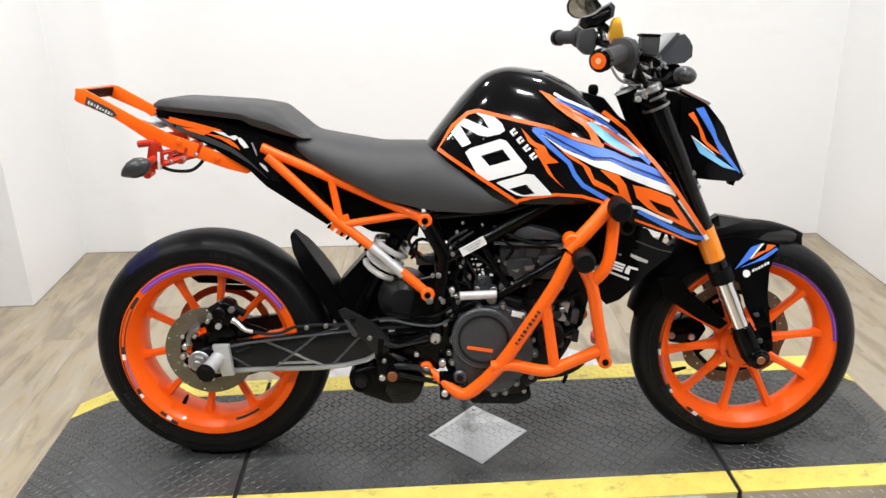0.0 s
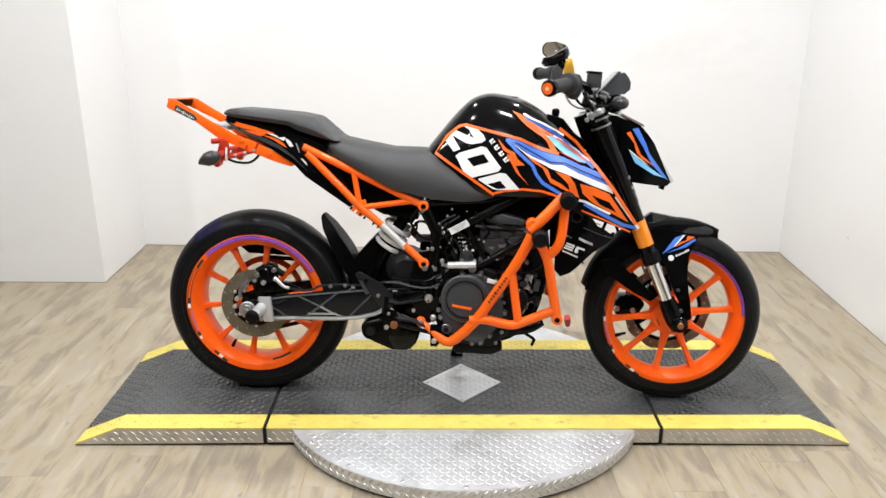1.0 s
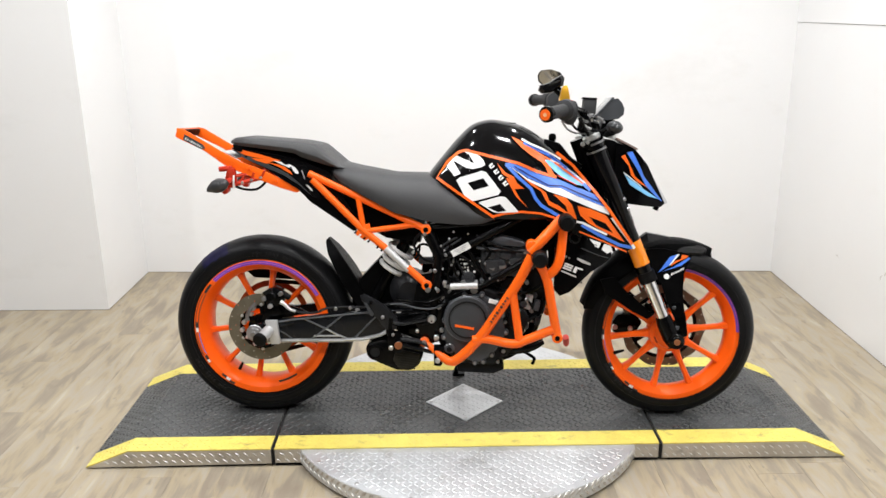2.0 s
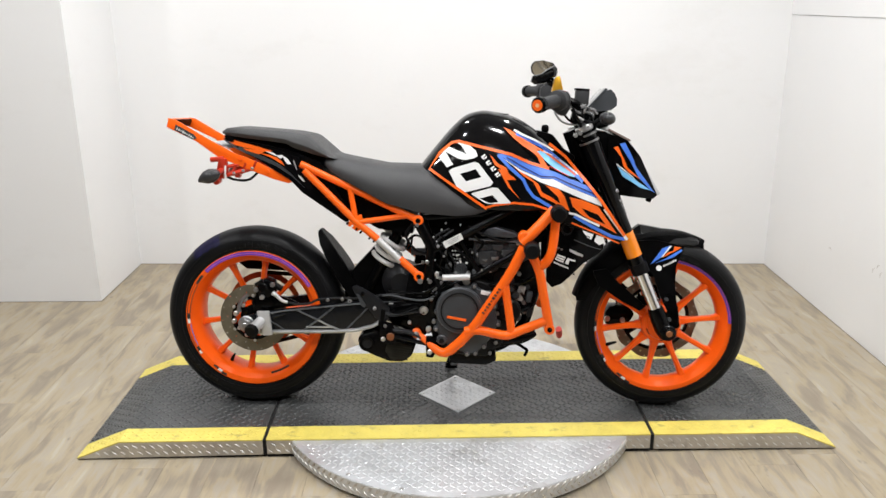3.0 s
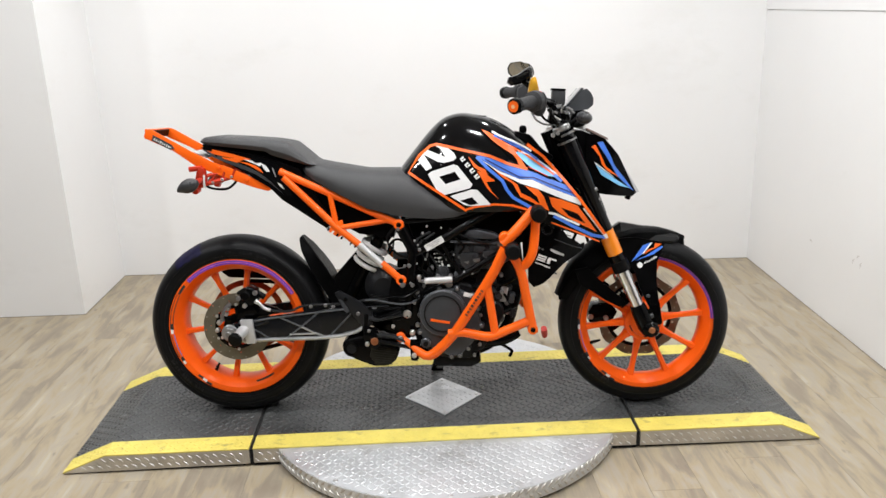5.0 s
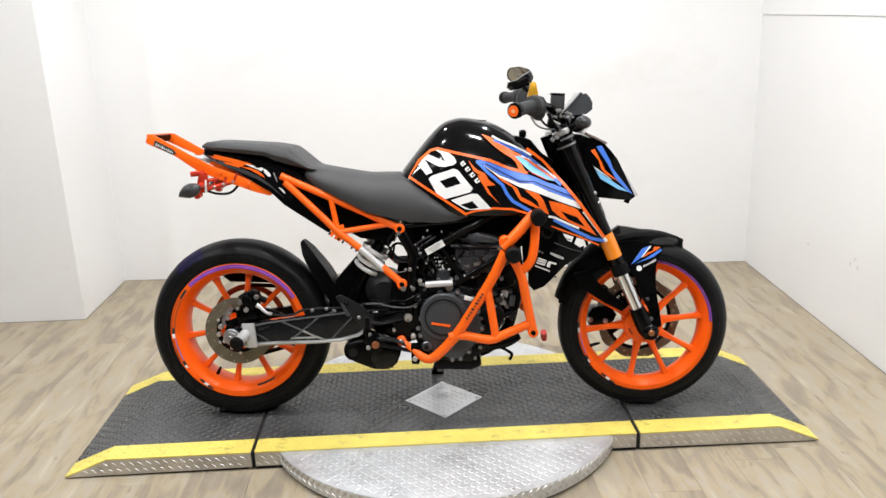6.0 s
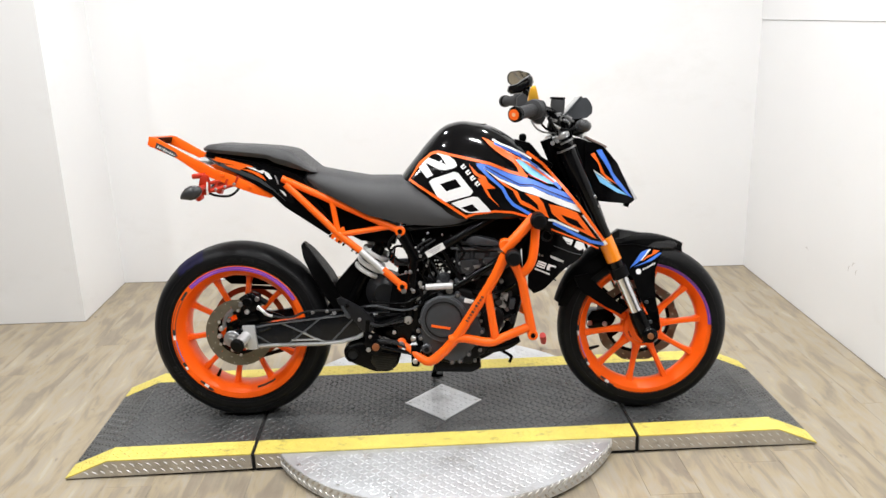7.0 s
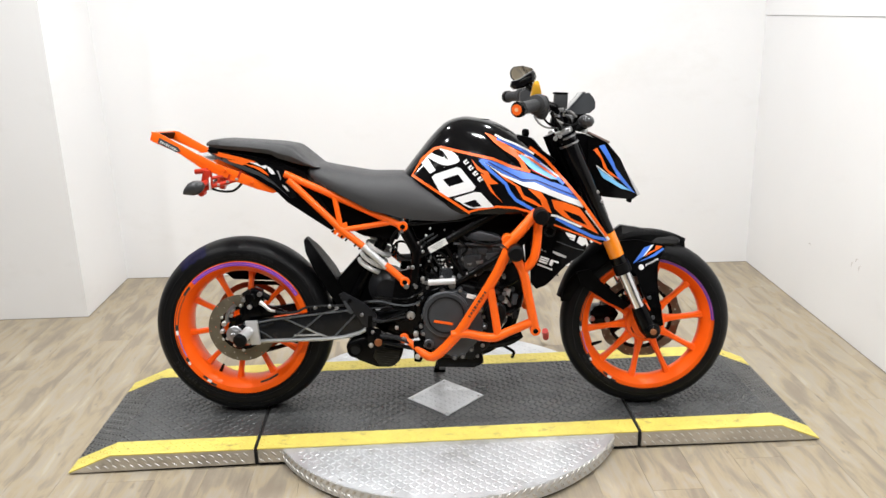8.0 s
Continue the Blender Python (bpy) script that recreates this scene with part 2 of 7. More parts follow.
    mx.data_type = "RGBA"
    L.new(kn.outputs["Result"], mx.inputs["Factor"])
    L.new(r1.outputs["Color"], mx.inputs[6])
    mx.inputs[7].default_value = (0.20, 0.173, 0.142, 1)
    L.new(mx.outputs[2], b.inputs["Base Color"])
    mr = N.new("ShaderNodeMapRange")
    b.inputs["Specular IOR Level"].default_value = 0.22
    mr.inputs["To Min"].default_value, mr.inputs["To Max"].default_value = 0.40, 0.58
    L.new(n1.outputs["Fac"], mr.inputs["Value"])
    L.new(mr.outputs["Result"], b.inputs["Roughness"])
    bp = N.new("ShaderNodeBump")
    bp.inputs["Strength"].default_value, bp.inputs["Distance"].default_value = 0.18, 0.001
    L.new(n2.outputs["Fac"], bp.inputs["Height"])
    L.new(bp.outputs["Normal"], b.inputs["Normal"])
    return m


def tread_rubber(tread):
    """Tyre rubber with slanted rain grooves round the tread; the tyre turns about its own y axis."""
    m = mat("tyre_rubber", (0.0055, 0.0055, 0.0060), 0.38, 0, 0.6, 7, 0.0, rvar=0.12, spec=0.13)
    nt = m.node_tree
    N, L = nt.nodes, nt.links
    b = N["Principled BSDF"]
    tc, sep = N.new("ShaderNodeTexCoord"), N.new("ShaderNodeSeparateXYZ")
    L.new(tc.outputs["Object"], sep.inputs[0])

    def op(kind, a, c=None, k=None):
        n = N.new("ShaderNodeMath")
        n.operation = kind
        L.new(a, n.inputs[0])
        if c is not None:
            L.new(c, n.inputs[1])
        if k is not None:
            n.inputs[1].default_value = k
        return n.outputs[0]

    ang = op("MULTIPLY", op("ARCTAN2", sep.outputs[2], sep.outputs[0]), k=26 / (2 * math.pi))
    side = op("ABSOLUTE", sep.outputs[1])
    saw = op("FRACT", op("ADD", ang, op("MULTIPLY", side, k=22.0)))
    groove = op("LESS_THAN", saw, k=0.13)
    inner = op("GREATER_THAN", side, k=0.012)
    outer = op("LESS_THAN", side, k=tread - 0.006)
    g = op("MULTIPLY", op("MULTIPLY", groove, inner), outer)
    # dust on the tread, none in the grooves or on the walls
    old = b.inputs["Base Color"].links[0].from_socket
    mix = N.new("ShaderNodeMix")
    mix.data_type = "RGBA"
    dust = op("MULTIPLY", op("LESS_THAN", side, k=tread), op("SUBTRACT", op("ADD", g, k=0.0), k=1.0))
    L.new(op("MULTIPLY", dust, k=-0.8), mix.inputs["Factor"])
    L.new(old, mix.inputs[6])
    mix.inputs[7].default_value = (0.0085, 0.0085, 0.009, 1)
    L.new(mix.outputs[2], b.inputs["Base Color"])
    bp = N.new("ShaderNodeBump")
    bp.invert = True
    bp.inputs["Strength"].default_value, bp.inputs["Distance"].default_value = 0.9, 0.004
    L.new(g, bp.inputs["Height"])
    L.new(bp.outputs["Normal"], b.inputs["Normal"])
    return m


M_WOOD = wood()
M_TYRE_R, M_TYRE_F = tread_rubber(0.068), tread_rubber(0.048)


# ---------------------------------------------------------------- mesh helpers
def part(name, bm, material, parent=None, label="", sharp=35, kind=""):
    """One mesh object out of a bmesh, under a thing or a part."""
    bmesh.ops.recalc_face_normals(bm, faces=bm.faces)
    me = bpy.data.meshes.new(name)
    bm.to_mesh(me)
    bm.free()
    me.materials.append(material)
    for f in me.polygons:
        f.use_smooth = True
    me.set_sharp_from_angle(angle=radians(sharp))
    ob = new(name, me)
    ob.parent = parent
    return tagged(ob, label, kind=kind)


def thing(name, m, label, category, kind="", group=""):
    ob = new(name)
    ob.matrix_world = m
    return tagged(ob, label, category, group, kind)


def repeat(name, source, parent, m):
    """One more piece on the mesh of another."""
    ob = new(name, source.data)
    ob.parent = parent
    ob.matrix_basis = m
    return ob


def box(bm, c, size, rot=(0, 0, 0), bevel=0.0, seg=2):
    m = pose(*c, *rot) @ Matrix.Diagonal((*size, 1))
    r = bmesh.ops.create_cube(bm, size=1, matrix=m)
    if bevel:
        ed = list({e for v in r["verts"] for e in v.link_edges})
        bmesh.ops.bevel(bm, geom=ed, offset=bevel, segments=seg, affect="EDGES", profile=0.6)
    return bm


def slab(c, size, rot=(0, 0, 0), bevel=0.0):
    return box(bmesh.new(), c, size, rot, bevel)


def smooth_line(pts, n=6):
    """A soft line through the points."""
    P = [Vector(p) for p in pts]
    out = []
    for i in range(len(P) - 1):
        a, b, c, d = P[max(i - 1, 0)], P[i], P[i + 1], P[min(i + 2, len(P) - 1)]
        for k in range(n):
            t = k / n
            out.append(0.5 * (2 * b + (c - a) * t + (2 * a - 5 * b + 4 * c - d) * t * t + (3 * b - a - 3 * c + d) * t ** 3))
    out.append(P[-1])
    return out


def tube(bm, pts, r, seg=12, soft=0, caps=True):
    """A round bar along a line; r is one radius or one for each point."""
    P = smooth_line(pts, soft) if soft else [Vector(p) for p in pts]
    R = [r] * len(P) if not isinstance(r, (list, tuple)) else list(r)
    if len(R) != len(P):
        R = [float(q) for q in np.interp(np.linspace(0, 1, len(P)), np.linspace(0, 1, len(R)), R)]
    side = None
    rings = []
    for i, p in enumerate(P):
        d = (P[min(i + 1, len(P) - 1)] - P[max(i - 1, 0)]).normalized()
        if side is None:
            side = d.orthogonal().normalized()
        side = (side - d * side.dot(d)).normalized()
        up = d.cross(side)
        rings.append([bm.verts.new(p + R[i] * (math.cos(a) * side + math.sin(a) * up)) for a in [2 * math.pi * k / seg for k in range(seg)]])
    for a, b in zip(rings, rings[1:]):
        for k in range(seg):
            bm.faces.new((a[k], a[(k + 1) % seg], b[(k + 1) % seg], b[k]))
    if caps:
        bm.faces.new(rings[0])
        bm.faces.new(rings[-1])
    return bm


def rod(p0, p1, r, seg=16, r2=None):
    return tube(bmesh.new(), [p0, p1], [r, r if r2 is None else r2], seg)


def round_end(bm, p0, p1, r, seg=18, lip=0.15):
    """A short plug with softened rims."""
    a, b = Vector(p0), Vector(p1)
    d = (b - a).normalized()
    k = r * lip
    return tube(bm, [a, a + d * k, b - d * k, b], [r - k, r, r, r - k], seg)


def revolve(bm, profile, c=(0, 0, 0), seg=64, closed=False):
    """Turns a profile of (y, radius) about the y axis."""
    c = Vector(c)
    rings = [[bm.verts.new(c + Vector((r * math.cos(a), y, r * math.sin(a)))) for a in [2 * math.pi * k / seg for k in range(seg)]] for y, r in profile]
    pairs = list(zip(rings, rings[1:])) + ([(rings[-1], rings[0])] if closed else [])
    for a, b in pairs:
        for k in range(seg):
            bm.faces.new((a[k], a[(k + 1) % seg], b[(k + 1) % seg], b[k]))
    if not closed:
        for ring in (rings[0], rings[-1]):
            bm.faces.new(ring)
    return bm


def loft(bm, rings, caps=True):
    V = [[bm.verts.new(p) for p in ring] for ring in rings]
    n = len(V[0])
    for a, b in zip(V, V[1:]):
        for k in range(n):
            bm.faces.new((a[k], a[(k + 1) % n], b[(k + 1) % n], b[k]))
    if caps:
        bm.faces.new(V[0])
        bm.faces.new(V[-1])
    return bm


def prism(outline, y0, y1, bevel=0.004, seg=2):
    """A plate or block with this outline in (x, z), from y0 to y1, its edges rounded."""
    bm = bmesh.new()
    a = bm.faces.new([bm.verts.new((x, y0, z)) for x, z in outline])
    r = bmesh.ops.extrude_face_region(bm, geom=[a])
    bmesh.ops.translate(bm, verts=[v for v in r["geom"] if isinstance(v, bmesh.types.BMVert)], vec=(0, y1 - y0, 0))
    bmesh.ops.recalc_face_normals(bm, faces=bm.faces)
    if bevel:
        bmesh.ops.bevel(bm, geom=list(bm.edges), offset=bevel, segments=seg, affect="EDGES", profile=0.6)
    return bm


def cut_fine(bm, step):
    """Cuts a flat (x, z) sheet along a grid, so that it can be bent."""
    xs, zs = [v.co.x for v in bm.verts], [v.co.z for v in bm.verts]
    for lo, hi, no in ((min(xs), max(xs), (1, 0, 0)), (min(zs), max(zs), (0, 0, 1))):
        k = math.ceil(lo / step) * step
        while k < hi:
            bmesh.ops.bisect_plane(bm, geom=list(bm.verts) + list(bm.edges) + list(bm.faces), plane_co=(no[0] * k, 0, no[2] * k), plane_no=no, dist=1e-6)
            k += step


def sheet(outline, step):
    bm = bmesh.new()
    bm.faces.new([bm.verts.new((x, 0, z)) for x, z in outline])
    bm.normal_update()
    bmesh.ops.triangulate(bm, faces=list(bm.faces))
    cut_fine(bm, step)
    return bm


def skin(bm, width, lift, side=-1, thick=0.0):
    """Bends a flat sheet over a body whose half width is width(x, z)."""
    if thick:
        flat = list(bm.faces)
        r = bmesh.ops.extrude_face_region(bm, geom=flat)
        back = {v for v in r["geom"] if isinstance(v, bmesh.types.BMVert)}
        for v in bm.verts:
            v.co.y = side * (width(v.co.x, v.co.z) + (lift - thick if v in back else lift))
    else:
        for v in bm.verts:
            v.co.y = side * (width(v.co.x, v.co.z) + lift)
    return bm


def panel(outline, width, lift=0.0, side=-1, thick=0.004, step=0.03):
    return skin(sheet(outline, step), width, lift, side, thick)


def ribbon(line, wide, width, lift, side=-1, step=0.03, thick=0.0012):
    """A stripe of even breadth along a line in (x, z), bent over the body."""
    P = [Vector((x, 0, z)) for x, z in line]
    bm = bmesh.new()
    prev = None
    for i, p in enumerate(P):
        d = (P[min(i + 1, len(P) - 1)] - P[max(i - 1, 0)]).normalized()
        n = Vector((-d.z, 0, d.x)) * wide / 2
        cur = (bm.verts.new(p + n), bm.verts.new(p - n))
        if prev:
            bm.faces.new((prev[0], prev[1], cur[1], cur[0]))
        prev = cur
    cut_fine(bm, step)
    return skin(bm, width, lift, side, thick)


def shell(outline, width, step=0.03):
    """A closed body: both sides bent to width(x, z), joined round the outline."""
    bm = sheet(outline, step)
    r = bmesh.ops.extrude_face_region(bm, geom=list(bm.faces))
    back = {v for v in r["geom"] if isinstance(v, bmesh.types.BMVert)}
    for v in bm.verts:
        v.co.y = (1 if v in back else -1) * width(v.co.x, v.co.z)
    return bm


def arc_band(r0, r1, a0, a1, y, thick=0.0015, n=24):
    """A flat piece of a ring about the y axis, from angle a0 to a1."""
    bm = bmesh.new()
    rings = []
    for k in range(n + 1):
        a = radians(a0 + (a1 - a0) * k / n)
        ca, sa = math.cos(a), math.sin(a)
        rings.append([(r0 * ca, y, r0 * sa), (r1 * ca, y, r1 * sa), (r1 * ca, y + thick, r1 * sa), (r0 * ca, y + thick, r0 * sa)])
    return loft(bm, rings)
# ---------------------------------------------------------------- the room


def wall(name, plan, z0, z1, label):
    bm = bmesh.new()
    a = bm.faces.new([bm.verts.new((x, y, z0)) for x, y in plan])
    r = bmesh.ops.extrude_face_region(bm, geom=[a])
    bmesh.ops.translate(bm, verts=[v for v in r["geom"] if isinstance(v, bmesh.types.BMVert)], vec=(0, 0, z1 - z0))
    return tagged(part(name, bm, M_WALL), label, "wall", kind="structure")


wall("wall_north", [(-1.72, 1.744), (1.745, 1.616), (1.745, 1.80), (-1.72, 1.90)], 0, CEILING, "plain white painted back wall")
wall("wall_west", [(-1.706, 1.153), (-1.714, 1.90), (-4.0, 1.90), (-4.0, 1.185)], 0, CEILING, "white painted wall block stepping forward into the bay")
wall("wall_east", [(1.740, 1.80), (1.90, 1.80), (1.911, -1.6), (1.649, -1.6)], 0, 1.315, "white painted side wall with a few grey scuffs")
wall("wall_east_upper", [(1.736, 1.80), (1.90, 1.80), (1.911, -1.6), (1.645, -1.6)], 1.317, CEILING, "upper white wall panel standing slightly proud")
# unseen walls and ceiling added, their grey sets fill and reflections
for nm, plan in (("wall_south", [(-6.0, -7.0), (4.0, -7.0), (4.0, -7.15), (-6.0, -7.15)]), ("wall_far_west", [(-6.0, -7.15), (-6.0, 1.90), (-6.15, 1.90), (-6.15, -7.15)]), ("wall_far_east", [(4.0, -7.15), (4.0, -1.45), (4.15, -1.45), (4.15, -7.15)]), ("wall_return", [(1.912, -1.6), (4.0, -1.6), (4.0, -1.45), (1.912, -1.45)]), ("wall_north_west", [(-6.0, 1.90), (-4.0, 1.90), (-4.0, 2.05), (-6.0, 2.05)])):
    wall(nm, plan, 0, CEILING, "plain grey unseen wall closing the hall").data.materials[0] = M_HALL
tagged(part("ceiling", slab((-1.0, -2.55, CEILING + 0.05), (10.4, 9.4, 0.1)), M_CEIL), "plain grey unseen hall ceiling", "ceiling", kind="structure")

for lx, ly in LAMPS:
    fx = thing("ceiling_light", pose(lx, ly, CEILING), "unseen flat white ceiling light, switched on", "lamp", group="ceiling lights")
    part("housing", slab((0, 0, -0.03), (0.20, 0.17, 0.06), bevel=0.006), M_FIX, fx)
    part("diffuser", slab((0, 0, -0.064), (0.13, 0.10, 0.006)), M_TUBE, fx, "glowing white diffuser")

# dark seam where the walls meet the boards
for nm, a, b in (("wall_north", (-1.712, 1.742), (1.733, 1.614)), ("wall_east", (1.733, 1.614), (1.647, -1.6)), ("wall_west", (-1.704, 1.151), (-1.711, 1.742)), ("wall_west", (-4.0, 1.183), (-1.704, 1.151))):
    seam = part("base_seam", tube(bmesh.new(), [(a[0], a[1], 0.001), (b[0], b[1], 0.0008)], 0.0016, 6), M_GROUT, bpy.data.objects[nm])
# scuffs on the side wall
for sy, sz, ry in ((0.893, 0.306, 15), (0.508, 0.332, -60), (0.477, 0.357, -40), (0.449, 0.332, -65)):
    bm = bmesh.new()
    tube(bm, [(0, -0.016, 0), (0, 0, 0.005), (0, 0.014, -0.002)], [0.001, 0.004, 0.001], 8, 4)
    bmesh.ops.scale(bm, vec=(0.1, 1, 1), verts=bm.verts)
    sc = part("scuff", bm, M_SCUFF, bpy.data.objects["wall_east"])
    sc.matrix_basis = pose(1.7397 - (1.80 - sy) * 0.0268, sy, sz, ry)


# ---------------------------------------------------------------- the turntable platform
DECK = 0.064
plat = thing("display_turntable", pose(0, 0, 0), "tread-plate motorcycle turntable, black deck with yellow edges, on wooden floor", "turntable")


def lug(bm, x, y, z, ang, length=0.029, wide=0.0105, high=0.0030):
    """One raised lens of the tread plate."""
    ca, sa = math.cos(ang), math.sin(ang)

    def at(u, v, h):
        return bm.verts.new((x + u * ca - v * sa, y + u * sa + v * ca, z + h))

    lo = [at(-length / 2, 0, 0), at(0, -wide / 2, 0), at(length / 2, 0, 0), at(0, wide / 2, 0)]
    hi = [at(-length / 3.2, 0, high), at(0, -wide / 4, high), at(length / 3.2, 0, high), at(0, wide / 4, high)]
    for k in range(4):
        bm.faces.new((lo[k], lo[(k + 1) % 4], hi[(k + 1) % 4], hi[k]))
    bm.faces.new(hi)


def lugs(inside, x0, x1, y0, y1, height, pitch=0.0235, high=0.0030, size=1.0):
    bm = bmesh.new()
    i = 0
    y = y0
    while y < y1:
        j = 0
        x = x0
        while x < x1:
            if inside(x, y):
                lug(bm, x, y, height(x), radians(45 if (i + j) % 2 else -45), 0.029 * size, 0.0105 * size, high)
            x += pitch
            j += 1
        y += pitch
        i += 1
    return bm


# the round base
CX, CY, RAD = -0.005, -0.01, 0.604
bm = bmesh.new()
bmesh.ops.create_cone(bm, cap_ends=True, segments=128, radius1=RAD, radius2=RAD, depth=0.046, matrix=pose(CX, CY, 0.035))
bmesh.ops.bevel(bm, geom=[e for e in bm.edges if all(v.co.z > 0.05 for v in e.verts)], offset=0.002, segments=2, affect="EDGES")
base = part("round_base", bm, M_ALU, plat, "round bright aluminium tread-plate base")
# recessed dark disc, the shade below the base put into its colour
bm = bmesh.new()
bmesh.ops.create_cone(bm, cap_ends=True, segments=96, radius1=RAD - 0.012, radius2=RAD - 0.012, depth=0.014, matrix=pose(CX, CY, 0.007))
part("base_skirt", bm, M_DARK, plat, "dark skirt painting the shade under the base")
part("tread", lugs(lambda x, y: math.hypot(x - CX, y - CY) < RAD - 0.02 and (y < -0.30 or y > 0.36), CX - RAD, CX + RAD, CY - RAD, CY + RAD, lambda x: 0.058, 0.0185, 0.0012, 0.74), M_ALU, base, kind="stuff")
bm = bmesh.new()
for k in range(150):
    a = 2 * math.pi * k / 150
    for zz, tilt in ((0.025, 45), (0.046, -45)):
        b2 = bmesh.new()
        lug(b2, 0, 0, 0, radians(tilt))
        b2.transform(pose(CX, CY, zz) @ pose(0, 0, 0, 0, 0, math.degrees(a + (zz > 0.03) * math.pi / 150)) @ pose(RAD, 0, 0, 0, 90, 0))
        me = bpy.data.meshes.new("t")
        b2.to_mesh(me)
        b2.free()
        bm.from_mesh(me)
        bpy.data.meshes.remove(me)
part("rim_tread", bm, M_ALU2, base, kind="stuff")


# three deck sections, with their gaps
Y0, Y1, YEL = -0.295, 0.352, 0.082


def section(name, x0, x1, tip, label):
    """A deck section from x0 to x1; tip: where its ramp meets the floor, or None."""
    if tip is None:
        side = [(x0, 0.012), (x1, 0.012), (x1, DECK - 0.002), (x0, DECK - 0.002)]
    else:
        inner, outer = (x1, x0) if tip < x0 else (x0, x1)
        side = [(inner, 0.010), (tip, 0.004), (tip, 0.007), (outer, DECK - 0.002), (inner, DECK - 0.002)]
    body = part(name, prism(side, Y0, Y1, 0.0015, 1), M_ALU2, plat, label)
    lo, hi = (x0, x1) if tip is None else (min(x0, tip) + 0.02, max(x1, tip) - 0.02)
    # dark slab painting the line of shade under the section
    part("section_skirt", slab(((lo + hi) / 2, (Y0 + Y1) / 2, 0.0055), (hi - lo, Y1 - Y0 - 0.012, 0.011 if tip is None else 0.008)), M_DARK, body, "dark skirt painting the shade under the deck section")
    return body


def top_strip(name, x0, x1, tip, ya, yb, material, parent, lift=0.0):
    """A painted strip lying on the deck and down its ramp."""
    line = [(x0, DECK), (x1, DECK)]
    if tip is not None:
        line = ([(tip, 0.009)] + line) if tip < x0 else (line + [(tip, 0.009)])
    bm = bmesh.new()
    rings = [[(x, ya, z + lift - 0.004), (x, yb, z + lift - 0.004), (x, yb, z + lift), (x, ya, z + lift)] for x, z in line]
    loft(bm, rings)
    return part(name, bm, material, parent, sharp=10)


SECTIONS = [("deck", -0.620, 0.605, None), ("ramp", -1.085, -0.632, -1.222), ("ramp", 0.617, 1.075, 1.205)]
for nm, x0, x1, tip in SECTIONS:
    body = section(nm, x0, x1, tip, "black tread-plate deck section with yellow edge strips")

    def high(x, tip=tip, x0=x0, x1=x1):
        if tip is None or x0 <= x <= x1:
            return DECK
        edge = x0 if tip < x0 else x1
        return DECK + (0.009 - DECK) * (x - edge) / (tip - edge)

    top_strip("deck_plate", x0, x1, tip, Y0 + YEL, Y1 - YEL, M_DECK, body)
    top_strip("edge_strip", x0, x1, tip, Y0 - 0.001, Y0 + YEL - 0.0005, M_YEL, body, 0.0005)
    top_strip("edge_strip", x0, x1, tip, Y1 - YEL + 0.0005, Y1 + 0.001, M_YEL, body, 0.0005)
    lo, hi = min(x0, tip if tip is not None else x0) + 0.012, max(x1, tip if tip is not None else x1) - 0.012

    def off_diamond(x, y):
        return abs(x + 0.005) + abs(y - 0.004) > 0.15

    part("black_tread", lugs(lambda x, y: Y0 + YEL + 0.008 < y < Y1 - YEL - 0.008 and off_diamond(x, y), lo, hi, Y0 + 0.02, Y1, high, 0.0190, 0.0019, 0.80), M_LUG, body, kind="stuff")
    part("yellow_tread", lugs(lambda x, y: not (Y0 + YEL - 0.006 < y < Y1 - YEL + 0.006), lo, hi, Y0 + 0.02, Y1 - 0.012, lambda x: high(x) - 0.0003, 0.0190, 0.0018, 0.82), M_YEL, body, kind="stuff")
    # tread on the two long edges
    bm = bmesh.new()
    for side_y, turn in ((Y0, 90), (Y1, -90)):
        for row, zz in enumerate((0.022, 0.045)):
            x = lo
            k = 0
            while x < hi:
                if zz + 0.012 < high(x):
                    b2 = bmesh.new()
                    lug(b2, 0, 0, 0, radians(-38 if side_y < 0 else 38), 0.021, 0.0055, 0.0012)
                    b2.transform(pose(x + 0.012 * row, side_y, zz, turn))
                    me = bpy.data.meshes.new("t")
                    b2.to_mesh(me)
                    b2.free()
                    bm.from_mesh(me)
                    bpy.data.meshes.remove(me)
                x += 0.027
                k += 1
    part("edge_tread", bm, M_ALU, body, kind="stuff")

for gx in (-0.626, 0.611):
    # near-black filler, painted shade of the joint
    part("joint_gap", slab((gx, (Y0 + Y1) / 2, 0.031), (0.011, Y1 - Y0 - 0.012, 0.054)), M_DARK, plat, "dark filler painting the shade between deck sections")

# the bright square plate set on its corner
bm = bmesh.new()
v = [(-0.141, 0.004), (-0.005, -0.136), (0.131, 0.004), (-0.005, 0.144)]
loft(bm, [[(x, y, DECK - 0.001) for x, y in v], [(x, y, DECK + 0.003) for x, y in v]])
dia = part("square_plate", bm, M_ALU, plat, "bright aluminium plate bolted on its corner")
part("plate_tread", lugs(lambda x, y: abs(x + 0.005) + abs(y - 0.004) < 0.118, -0.14, 0.13, -0.13, 0.14, lambda x: DECK + 0.003, 0.0165, 0.0010, 0.66), M_ALU, dia, kind="stuff")
for x, y in ((-0.122, 0.004), (-0.005, -0.117), (0.112, 0.004), (-0.005, 0.125)):
    part("plate_bolt", round_end(bmesh.new(), (x, y, DECK + 0.002), (x, y, DECK + 0.006), 0.006, 12), M_SILVER, dia)
lev = part("lock_lever", tube(bmesh.new(), [(0.448, 0.585, 0.030), (0.443, 0.560, 0.055), (0.436, 0.535, 0.082)], [0.012, 0.014, 0.013], 14, 4), M_REDGRIP, plat, "red grip of the turntable lock")
